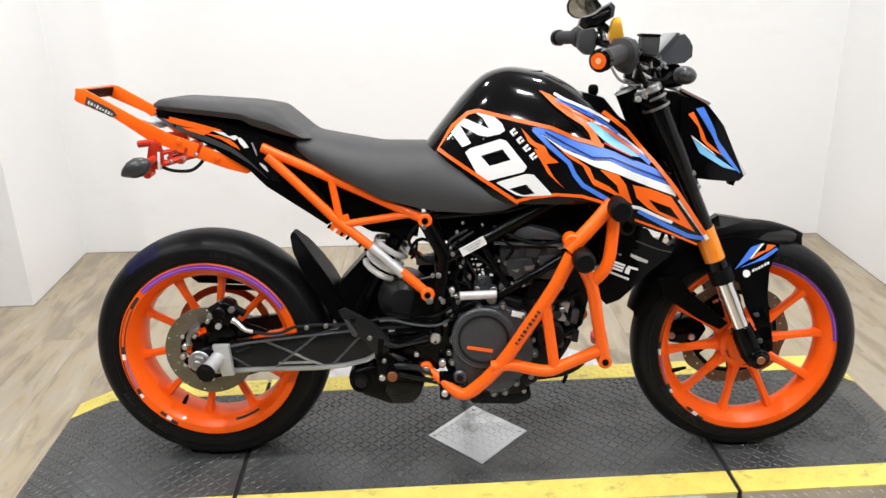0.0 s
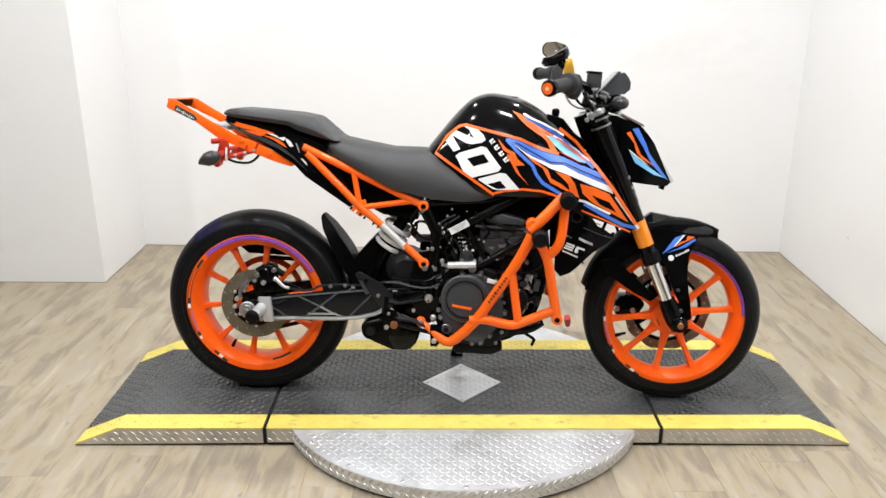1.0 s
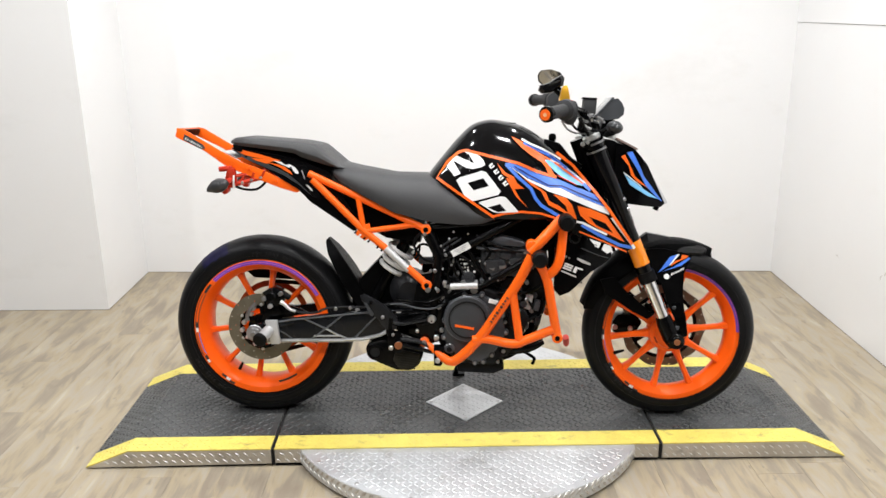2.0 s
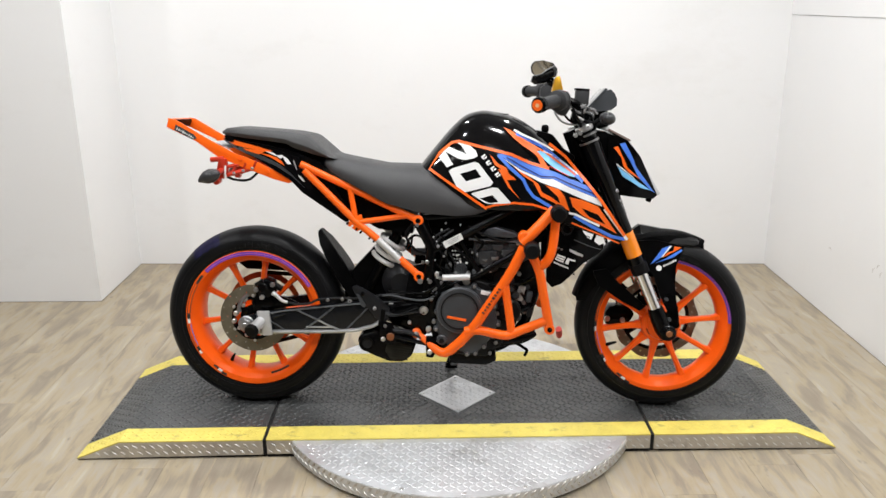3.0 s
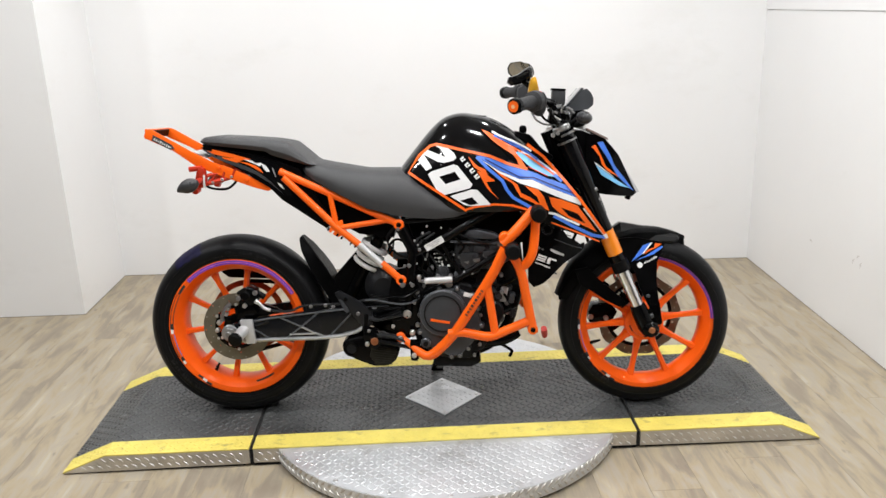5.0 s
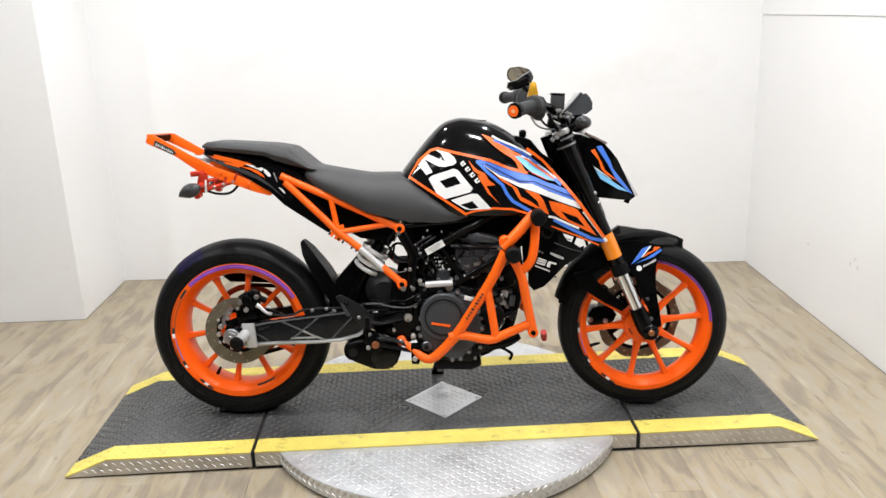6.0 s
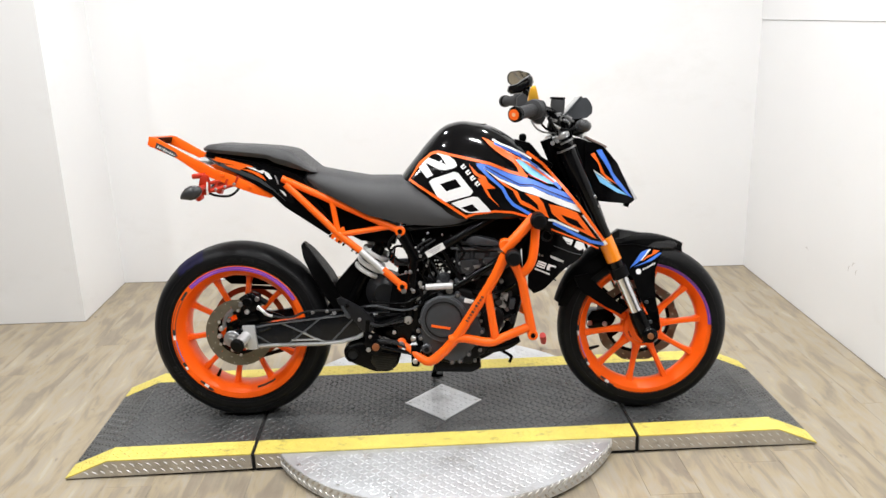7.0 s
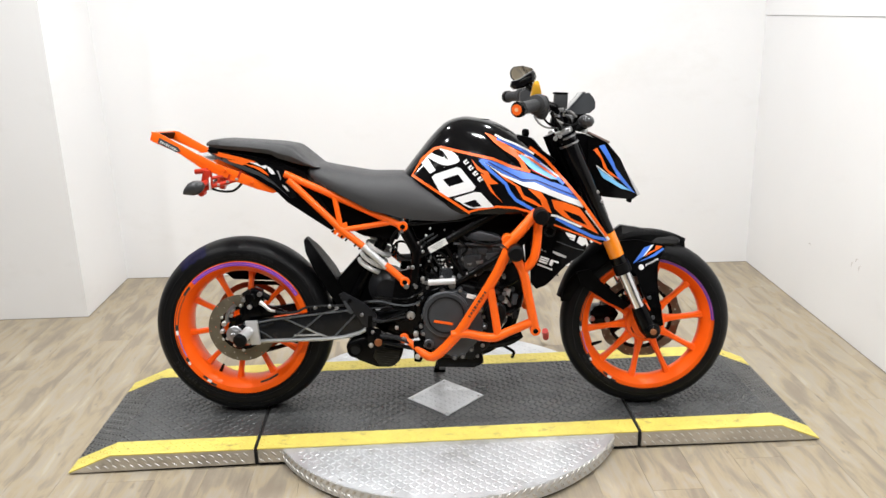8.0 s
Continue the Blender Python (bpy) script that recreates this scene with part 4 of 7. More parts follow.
def seat(name, stations, label, profile):
    keys = list(zip(*stations))
    rings = []
    for x in np.linspace(keys[0][0], keys[0][-1], 44):
        top, low, wide = [float(np.interp(x, keys[0], k)) for k in keys[1:4]]
        half = [(x, -wide * a, low + (top - low) * b) for a, b in profile]
        rings.append(half + [(p[0], -p[1], p[2]) for p in reversed(half[:-1])])
    return part(name, loft(bmesh.new(), rings), M_SEAT, bike, label, sharp=28)


seat("rider_seat", [(-0.425, 0.840, 0.826, 0.085, 0), (-0.415, 0.852, 0.818, 0.108, 0), (-0.39, 0.855, 0.80, 0.125, 0), (-0.33, 0.842, 0.765, 0.142, 0), (-0.22, 0.822, 0.705, 0.15, 0), (-0.12, 0.820, 0.678, 0.146, 0),
                    (-0.085, 0.812, 0.671, 0.143, 0), (0.0, 0.768, 0.664, 0.140, 0), (0.06, 0.732, 0.668, 0.138, 0), (0.10, 0.706, 0.680, 0.134, 0)], "dark grey grained vinyl rider seat", ROUND)
seat("pillion_seat", [(-0.757, 0.930, 0.921, 0.055, 0), (-0.74, 0.939, 0.917, 0.078, 0), (-0.70, 0.943, 0.911, 0.096, 0), (-0.60, 0.935, 0.899, 0.108, 0), (-0.535, 0.929, 0.890, 0.115, 0), (-0.518, 0.927, 0.878, 0.118, 0), (-0.47, 0.918, 0.863, 0.12, 0),
                      (-0.455, 0.907, 0.858, 0.12, 0), (-0.395, 0.853, 0.841, 0.116, 0), (-0.380, 0.846, 0.842, 0.106, 0)], "dark grey vinyl pillion seat", FLAT)
part("seat_base", prism([(-0.745, 0.918), (-0.70, 0.913), (-0.60, 0.901), (-0.52, 0.884), (-0.40, 0.844), (-0.395, 0.822), (-0.50, 0.842), (-0.60, 0.870), (-0.74, 0.898)], -0.084, 0.084, 0.004), M_PLASTIC, bike, "black seat base edge")

# ---- tail
def tail_width(x, z):
    return float(np.interp(x, (-0.76, -0.70, -0.5, -0.35), (0.055, 0.088, 0.112, 0.118)))


tail = part("tail_body", shell([(-0.757, 0.907), (-0.70, 0.901), (-0.60, 0.884), (-0.50, 0.860), (-0.43, 0.832), (-0.41, 0.790), (-0.345, 0.690), (-0.335, 0.650), (-0.352, 0.640), (-0.49, 0.734), (-0.53, 0.775), (-0.64, 0.842), (-0.72, 0.880)], tail_width), M_PLASTIC, bike, "black plastic tail body")
for s in (-1, 1):
    # grey band paints the highlight along the tail's lower edge
    part("tail_edge", panel([(-0.757, 0.902), (-0.727, 0.895), (-0.670, 0.872), (-0.598, 0.842), (-0.565, 0.826), (-0.527, 0.796), (-0.483, 0.751), (-0.527, 0.789), (-0.573, 0.818), (-0.606, 0.832), (-0.713, 0.876)], tail_width, 0.002, s, 0.003), M_COVER, tail, "lower edge of the tail, highlight painted grey")
    part("tail_gloss", panel([(-0.600, 0.872), (-0.500, 0.850), (-0.475, 0.800), (-0.455, 0.745), (-0.475, 0.748), (-0.520, 0.792), (-0.560, 0.826)], tail_width, 0.0015, s, 0.002), M_GLOSS, tail, "gloss black tail insert")
    for ol in ([(-0.740, 0.899), (-0.710, 0.900), (-0.648, 0.885), (-0.586, 0.867), (-0.596, 0.863), (-0.670, 0.876), (-0.712, 0.886)], [(-0.682, 0.875), (-0.643, 0.871), (-0.609, 0.865), (-0.631, 0.856), (-0.671, 0.868)], [(-0.630, 0.861), (-0.596, 0.855), (-0.570, 0.846), (-0.554, 0.833), (-0.546, 0.821), (-0.565, 0.831), (-0.590, 0.846)]):
        part("tail_graphic", panel(ol, tail_width, 0.0030, s, 0.002), M_OVINYL, tail, "orange tail stripe")
    for ol, m in (([(-0.609, 0.867), (-0.582, 0.862), (-0.570, 0.853), (-0.553, 0.855), (-0.548, 0.850), (-0.557, 0.843), (-0.570, 0.850), (-0.592, 0.859)], M_WHITE), ([(-0.550, 0.851), (-0.543, 0.849), (-0.534, 0.842), (-0.529, 0.834), (-0.525, 0.826), (-0.535, 0.825), (-0.543, 0.834), (-0.548, 0.842)], M_WHITE),
                  # these two pieces paint reflections on the gloss tail
                  ([(-0.518, 0.837), (-0.514, 0.837), (-0.507, 0.818), (-0.505, 0.808), (-0.508, 0.808), (-0.513, 0.823)], M_GREYINK), ([(-0.503, 0.791), (-0.495, 0.788), (-0.487, 0.781), (-0.481, 0.769), (-0.487, 0.771), (-0.497, 0.782)], M_LABEL)):
        part("tail_mark", panel(ol, tail_width, 0.0045, s, 0.0015), m, tail, "white tail graphic or painted gloss reflection")

# ---- orange subframe
for s in (-1, 1):
    y = s * 0.128
    sub = part("subframe_tube", tube(bmesh.new(), [(-0.492, y * 0.96, 0.827), (-0.119, y, 0.649)], 0.0115, 14), M_ORANGE, bike, "orange tubular subframe")
    part("subframe_tube", tube(bmesh.new(), [(-0.480, y, 0.808), (-0.321, y, 0.646), (-0.248, y, 0.585)], 0.0115, 14), M_ORANGE, bike)
    part("subframe_tube", rod((-0.250, y, 0.587), (-0.175, y, 0.516), 0.0120), M_BRUSH, bike, "bare silver tube sleeve")
    part("subframe_tube", rod((-0.180, y, 0.524), (-0.122, y, 0.472), 0.0120), M_ORANGE, bike)
    part("subframe_strut", rod((-0.335, y, 0.751), (-0.318, y, 0.642), 0.009), M_ORANGE, bike)
    part("subframe_strut", rod((-0.318, y, 0.641), (-0.150, y, 0.664), 0.009), M_ORANGE, bike)
    part("gusset", prism([(-0.335, 0.655), (-0.300, 0.668), (-0.290, 0.625), (-0.315, 0.612), (-0.345, 0.632)], y - 0.006, y + 0.006, 0.003), M_ORANGE, bike)
    for px, pz in ((-0.119, 0.649), (-0.118, 0.468)):
        part("subframe_lug", round_end(bmesh.new(), (px, y - 0.016, pz), (px, y + 0.016, pz), 0.0165, 18), M_ORANGE, bike)
        bolt((px, s * 0.146, pz), 0.008, bike, M_SATIN, 0.001)
part("inner_panel", shell([(-0.45, 0.80), (-0.30, 0.735), (-0.13, 0.66), (-0.14, 0.60), (-0.25, 0.615), (-0.33, 0.66)], lambda x, z: 0.09), M_PLASTIC, bike, "black plastic panel behind the subframe")
for k in range(7):
    x, z = -0.345 + 0.014 * k, 0.622 - 0.0095 * k
    part("clip", slab((x, -0.128, z + 0.017), (0.006, 0.016, 0.010), (0, 40, 0), 0.001), M_LABEL if k % 3 == 1 else M_PLASTIC, bike)

# ---- rack, plate holder and rear signal
def rack_rail(s):
    return prism([(-0.918, 0.971), (-0.896, 0.967), (-0.837, 0.932), (-0.775, 0.895), (-0.712, 0.861), (-0.648, 0.837), (-0.584, 0.807), (-0.524, 0.769), (-0.538, 0.763), (-0.587, 0.777), (-0.677, 0.812), (-0.761, 0.846), (-0.834, 0.899), (-0.921, 0.941)], s * 0.096 - 0.003, s * 0.096 + 0.003, 0.0015)


rack = part("tail_rack", rack_rail(-1), M_ORANGE, bike, "orange flat-bar rack behind the pillion seat")
part("rack_rail", rack_rail(1), M_ORANGE, rack)
part("rack_crossbar", slab((-0.918, 0, 0.956), (0.008, 0.19, 0.028), (0, 18, 0), 0.002), M_ORANGE, rack)
part("rack_bridge", slab((-0.755, 0, 0.885), (0.05, 0.18, 0.004), (0, 24, 0), 0.001), M_SILVER, rack, "bare alloy bridge plate")
part("rack_plate", slab((-0.912, 0, 0.955), (0.006, 0.18, 0.022), (0, 18, 0), 0.001), M_PLASTIC, rack, "black rubber strip inside the crossbar")
part("rack_label", prism([(-0.893, 0.951), (-0.836, 0.919), (-0.828, 0.906), (-0.842, 0.903), (-0.899, 0.934)], -0.1012, -0.0995, 0.0), M_COVER, rack, "grey label with worn print")
for k in range(9):
    x = -0.889 + 0.0062 * k
    part("print_bar", slab((x, -0.1017, 0.9375 - 0.0035 * k), (0.0032 + 0.0012 * (k % 2), 0.001, 0.0085 - 0.0025 * (k % 3)), (0, 29, 0)), M_LABEL, rack)
for x, z in ((-0.691, 0.842), (-0.604, 0.801)):
    bolt((x, -0.100, z), 0.0065, rack, M_ORANGE_D, 0.004)
holder = part("plate_holder", slab((-0.672, 0, 0.812), (0.16, 0.05, 0.012), (0, -14, 0), 0.003), M_RED, bike, "red anodised number plate holder")
for s in (-1, 1):
    part("holder_arm", rod((-0.742, s * 0.10, 0.789), (-0.625, s * 0.085, 0.818), 0.0075, 8), M_RED, holder)
    part("holder_arm", rod((-0.742, s * 0.10, 0.815), (-0.640, s * 0.085, 0.834), 0.0060, 8), M_RED, holder)
    for k in range(3):
        part("holder_rung", rod((-0.720 + 0.034 * k, s * 0.097, 0.792 + 0.008 * k), (-0.708 + 0.034 * k, s * 0.097, 0.822 + 0.006 * k), 0.0045, 6), M_RED, holder)
        bolt((-0.712 + 0.030 * k, s * 0.104, 0.797 + 0.0075 * k), 0.0045, holder, M_SILVER, 0.004)
    part("holder_bracket", prism([(-0.768, 0.800), (-0.760, 0.832), (-0.748, 0.846), (-0.734, 0.842), (-0.730, 0.800), (-0.742, 0.778), (-0.758, 0.782)], s * 0.102 - 0.010, s * 0.102 + 0.010, 0.003), M_RED, holder)
    part("holder_pivot", rod((-0.786, s * 0.10, 0.839), (-0.744, s * 0.10, 0.842), 0.0085, 10), M_RED, holder)
    part("holder_knob", round_end(bmesh.new(), (-0.762, s * 0.10, 0.775), (-0.764, s * 0.128, 0.771), 0.011, 14), M_RED, holder)
    part("cable_tie", slab((-0.737, s * 0.108, 0.800), (0.005, 0.018, 0.042), (0, 4, 0), 0.001), M_LABEL, holder)
    part("signal_stalk", tube(bmesh.new(), [(-0.748, s * 0.10, 0.806), (-0.752, s * 0.150, 0.800)], 0.009, 12), M_RED, holder)
    part("rear_signal", tube(bmesh.new(), [(-0.742, s * 0.155, 0.803), (-0.752, s * 0.158, 0.799), (-0.768, s * 0.160, 0.793), (-0.784, s * 0.160, 0.787), (-0.798, s * 0.159, 0.781), (-0.810, s * 0.157, 0.774)], [0.006, 0.017, 0.023, 0.021, 0.013, 0.003], 20, 3), M_SMOKE, holder, "smoked black turn signal")
part("cable", tube(bmesh.new(), [(-0.738, -0.10, 0.785), (-0.71, -0.10, 0.775), (-0.67, -0.10, 0.774), (-0.645, -0.097, 0.79), (-0.632, -0.085, 0.812)], 0.004, 8, 6), M_RUBBER, bike)
# ---- swingarm and rear axle
for s in (-1, 1):
    y = s * 0.098
    o = y + s * 0.010
    arm = part("swingarm", prism([(-0.665, 0.318), (-0.64, 0.340), (-0.565, 0.348), (-0.452, 0.363), (-0.309, 0.374), (-0.20, 0.382), (-0.10, 0.385), (-0.08, 0.36), (-0.10, 0.335), (-0.22, 0.322), (-0.262, 0.303), (-0.331, 0.280), (-0.402, 0.273), (-0.52, 0.272), (-0.66, 0.274)],
                                 y - 0.010, y + 0.010, 0.004), M_ARM, bike, "dark cast swingarm with bright cross ribs")
    for pts, r, m in (([(-0.655, 0.271), (-0.557, 0.273), (-0.497, 0.274), (-0.402, 0.275), (-0.331, 0.280), (-0.274, 0.294), (-0.235, 0.318)], 0.0068, M_ARMRIB), ([(-0.66, 0.330), (-0.616, 0.335), (-0.565, 0.344), (-0.455, 0.356), (-0.304, 0.371), (-0.12, 0.381)], 0.0034, M_ARMTOP),
                      ([(-0.612, 0.308), (-0.590, 0.296), (-0.566, 0.279)], 0.0028, M_ARMTOP), ([(-0.526, 0.348), (-0.455, 0.314), (-0.383, 0.279)], 0.0032, M_ARMTOP), ([(-0.502, 0.279), (-0.455, 0.314), (-0.398, 0.360)], 0.0032, M_ARMTOP), ([(-0.455, 0.314), (-0.420, 0.296), (-0.380, 0.279)], 0.0036, M_ARMRIB),
                      ([(-0.362, 0.281), (-0.340, 0.303), (-0.284, 0.360)], 0.0030, M_ARMTOP), ([(-0.494, 0.289), (-0.407, 0.290)], 0.0034, M_ARMRIB), ([(-0.60, 0.322), (-0.56, 0.335)], 0.0050, M_ARM)):
        part("rib", tube(bmesh.new(), [(a, o, b) for a, b in pts], r, 8), m, arm)
    part("axle_block", prism([(-0.700, 0.322), (-0.66, 0.335), (-0.655, 0.272), (-0.69, 0.262), (-0.705, 0.285)], y - 0.018, y + 0.018, 0.004), M_ARM, bike)
    part("axle_nut", round_end(bmesh.new(), (-0.690, y + s * 0.014, 0.300), (-0.690, y + s * 0.034, 0.300), 0.021, 6, 0.06), M_ARMRIB, bike)
    part("axle_washer", round_end(bmesh.new(), (-0.690, y + s * 0.014, 0.300), (-0.690, y + s * 0.022, 0.300), 0.028, 20, 0.1), M_ARMRIB, bike)
    part("axle_end", round_end(bmesh.new(), (-0.690, y + s * 0.03, 0.300), (-0.690, y + s * 0.042, 0.300), 0.010, 14, 0.2), M_BOLT, bike)
    blk = part("spool_block", prism([(-0.652, 0.345), (-0.612, 0.345), (-0.604, 0.266), (-0.634, 0.264)], y + s * 0.014, y + s * 0.030, 0.002), M_BRUSH, bike, "bright alloy spool block")
    part("spool", round_end(bmesh.new(), (-0.640, y + s * 0.02, 0.312), (-0.655, y + s * 0.072, 0.296), 0.018, 20), M_BRUSH, blk, "white alloy paddock-stand spool")
    part("spool_cap", round_end(bmesh.new(), (-0.655, y + s * 0.070, 0.296), (-0.659, y + s * 0.088, 0.292), 0.023, 20, 0.2), M_RUBBER, blk)
part("swingarm_bridge", slab((-0.34, 0, 0.34), (0.06, 0.20, 0.05), (0, -8, 0), 0.008), M_ARM, bike)
part("axle", rod((-0.69, -0.10, 0.300), (-0.69, 0.10, 0.300), 0.010), M_SILVER, bike)
cal = part("rear_caliper", prism([(-0.660, 0.412), (-0.648, 0.440), (-0.622, 0.452), (-0.600, 0.440), (-0.592, 0.405), (-0.615, 0.385), (-0.648, 0.388)], -0.104, -0.052, 0.008, 3), M_SATIN, bike, "black rear brake caliper")
part("piston_housing", round_end(bmesh.new(), (-0.632, -0.095, 0.422), (-0.632, -0.118, 0.422), 0.017, 20, 0.25), M_SATIN, cal)
part("slide_pin", round_end(bmesh.new(), (-0.603, -0.085, 0.430), (-0.575, -0.085, 0.412), 0.010, 12), M_RUBBER, cal)
part("pad_cover", slab((-0.645, -0.106, 0.438), (0.030, 0.012, 0.012), (0, -30, 0), 0.002), M_LIP, cal)
part("brake_hose", tube(bmesh.new(), [(-0.552, -0.112, 0.374), (-0.515, -0.114, 0.368), (-0.480, -0.114, 0.371), (-0.450, -0.114, 0.384), (-0.40, -0.114, 0.389), (-0.305, -0.116, 0.391), (-0.20, -0.118, 0.405), (-0.10, -0.13, 0.400)], 0.0040, 8, 5), M_COVERD, bike)
part("brake_fitting", tube(bmesh.new(), [(-0.600, -0.110, 0.405), (-0.588, -0.112, 0.397), (-0.570, -0.113, 0.380), (-0.552, -0.112, 0.374)], [0.009, 0.0065, 0.0055, 0.005], 10, 4), M_SILVER, bike)
for px, pz in ((-0.418, 0.384), (-0.370, 0.387)):
    bolt((px, -0.118, pz), 0.006, bike, M_BOLT, 0.004, "hose_clip")
for k, (px, pz) in enumerate(((-0.636, 0.390), (-0.600, 0.432), (-0.655, 0.415))):
    part("caliper_bolt", round_end(bmesh.new(), (px, -0.105, pz), (px, -0.117, pz), 0.0085, 6, 0.15), M_BOLT if k else M_SILVER, cal)
part("sensor_arc", tube(bmesh.new(), [(-0.690, -0.088, 0.392), (-0.708, -0.090, 0.376), (-0.720, -0.090, 0.352), (-0.718, -0.090, 0.334)], 0.0065, 8, 4), M_BOLT, bike, "grey wheel sensor bracket")
part("caliper_mount", prism([(-0.665, 0.405), (-0.600, 0.392), (-0.545, 0.374), (-0.520, 0.362), (-0.560, 0.350), (-0.668, 0.334)], -0.080, -0.070, 0.003), M_SATIN, bike)
part("caliper_bracket", prism([(-0.655, 0.405), (-0.618, 0.392), (-0.600, 0.360), (-0.635, 0.338), (-0.675, 0.336), (-0.662, 0.365)], -0.092, -0.080, 0.003), M_SATIN, bike)
for px, pz, r in ((-0.703, 0.374, 0.0085), (-0.708, 0.355, 0.0065), (-0.734, 0.327, 0.0085), (-0.742, 0.301, 0.0075), (-0.725, 0.277, 0.006), (-0.699, 0.255, 0.008)):
    bolt((px, -0.078, pz), r, bike, M_SILVER, 0.008)
# chain side, seen through the wheel
# sprocket orange is darkened for the shade it stands in
chain = part("sprocket", revolve(bmesh.new(), [(0.083, 0.130), (0.089, 0.130), (0.089, 0.110), (0.083, 0.110)], RW, 60, True), mat("sprocket_orange_shaded", (0.30, 0.06, 0.008), 0.4, 0.2, 0.15, 20), bike, "orange chain sprocket")
part("chain", tube(bmesh.new(), [(-0.683, 0.086, 0.434), (-0.40, 0.086, 0.415), (-0.12, 0.086, 0.385)], 0.008, 6), M_ENGINE, chain)
part("chain", tube(bmesh.new(), [(-0.683, 0.086, 0.172), (-0.40, 0.086, 0.245), (-0.12, 0.086, 0.315)], 0.008, 6), M_ENGINE, chain)
part("chain_guard", prism([(-0.770, 0.476), (-0.715, 0.482), (-0.507, 0.468), (-0.40, 0.455), (-0.40, 0.425), (-0.507, 0.436), (-0.737, 0.448)], 0.075, 0.105, 0.003), M_PLASTIC, bike)

# ---- rear hugger and shock
rings = []
for (x0, z0), (x1, z1), w in (((-0.464, 0.594), (-0.454, 0.605), 0.020), ((-0.454, 0.556), (-0.425, 0.574), 0.045), ((-0.436, 0.520), (-0.395, 0.533), 0.058), ((-0.415, 0.478), (-0.368, 0.493), 0.062), ((-0.373, 0.407), (-0.339, 0.436), 0.062), ((-0.345, 0.362), (-0.310, 0.376), 0.060)):
    rings.append([(x0, -w, z0), (x0, w, z0), (x1, w * 0.9, z1), (x1, -w * 0.9, z1)])
bm = loft(bmesh.new(), rings)
bmesh.ops.bevel(bm, geom=list(bm.edges), offset=0.003, segments=2, affect="EDGES")
part("rear_hugger", bm, M_PLASTIC, bike, "black plastic rear hugger blade")
top, low = Vector((-0.168, -0.045, 0.640)), Vector((-0.300, -0.045, 0.395))
shock = part("shock_absorber", rod(top, low, 0.020), M_SATIN, bike, "shock absorber with white coil spring")
d = (low - top).normalized()
u = d.cross(Vector((0, 1, 0))).normalized()
w = d.cross(u)
a0 = top + d * 0.070
line3 = [a0 + d * (0.085 * k / 112) + 0.041 * (math.cos(2 * math.pi * k / 28) * u - math.sin(2 * math.pi * k / 28) * w) for k in range(113)]
part("spring", tube(bmesh.new(), line3, 0.0076, 10), M_SPRING, shock, "white coil spring")
part("spring_collar", round_end(bmesh.new(), top + d * 0.02, top + d * 0.052, 0.036, 24), M_SATIN, shock)
part("inner_mudguard", shell([(-0.260, 0.560), (-0.312, 0.506), (-0.345, 0.470), (-0.350, 0.385), (-0.262, 0.365), (-0.200, 0.380), (-0.214, 0.474), (-0.225, 0.56)], lambda x, z: 0.048), M_PLASTIC, bike, "black plastic inner mudguard")
part("canister", round_end(bmesh.new(), (-0.180, -0.095, 0.436), (-0.180, 0.03, 0.436), 0.066, 30, 0.5), M_CAN, bike, "black domed canister beside the engine")

# ---- black trellis main structure
for s in (-1, 1):
    for pts, r in (([(0.37, 0.05, 0.83), (0.30, 0.10, 0.76), (0.210, 0.13, 0.700), (0.105, 0.13, 0.645), (0.022, 0.13, 0.599), (-0.075, 0.128, 0.550)], 0.0135), ([(0.40, 0.05, 0.72), (0.30, 0.11, 0.61), (0.212, 0.128, 0.555), (0.057, 0.128, 0.463), (-0.05, 0.12, 0.42)], 0.0115), ([(0.011, 0.128, 0.590), (0.077, 0.128, 0.475)], 0.008),
                   ([(-0.118, 0.125, 0.645), (-0.075, 0.125, 0.56), (-0.088, 0.12, 0.47), (-0.10, 0.12, 0.36)], 0.019), ([(-0.11, 0.12, 0.655), (0.08, 0.125, 0.668), (0.25, 0.11, 0.71)], 0.010)):
        part("trellis_tube", tube(bmesh.new(), [(x, s * y, z) for x, y, z in pts], r, 12), M_SATIN, bike, "gloss black trellis tube")
    piv = part("pivot_plate", prism([(-0.145, 0.50), (-0.09, 0.51), (-0.055, 0.42), (-0.065, 0.30), (-0.10, 0.27), (-0.15, 0.30), (-0.165, 0.40)], s * 0.118 - 0.012, s * 0.118 + 0.012, 0.005), M_SATIN, bike, "black swingarm pivot plate")
    part("pivot_bolt", round_end(bmesh.new(), (-0.103, s * 0.125, 0.356), (-0.103, s * 0.142, 0.356), 0.0145, 22, 0.25), M_SILVER, piv)
    bolt((-0.06, s * 0.132, 0.476), 0.007, piv)
    bolt((-0.15, s * 0.132, 0.315), 0.006, piv)
part("label", slab((-0.008, -0.1445, 0.586), (0.064, 0.0015, 0.021), (0, -28, 0)), M_LABEL, bike, "white paper label on the tube")
for k in range(3):
    part("print_bar", slab((-0.010 + 0.002 * k, -0.1456, 0.591 - 0.005 * k), (0.046 - 0.01 * k, 0.001, 0.0018), (0, -28, 0)), M_GREYINK, bike)
part("hose_sleeve", round_end(bmesh.new(), (-0.042, -0.155, 0.468), (0.046, -0.155, 0.471), 0.0105, 14), M_BRUSH, bike, "silver foil-wrapped hose sleeve")
part("battery_box", prism([(-0.108, 0.655), (0.05, 0.66), (0.07, 0.46), (-0.10, 0.45)], -0.055, 0.06, 0.008), M_PLASTIC, bike, "black battery box between the trellis tubes")
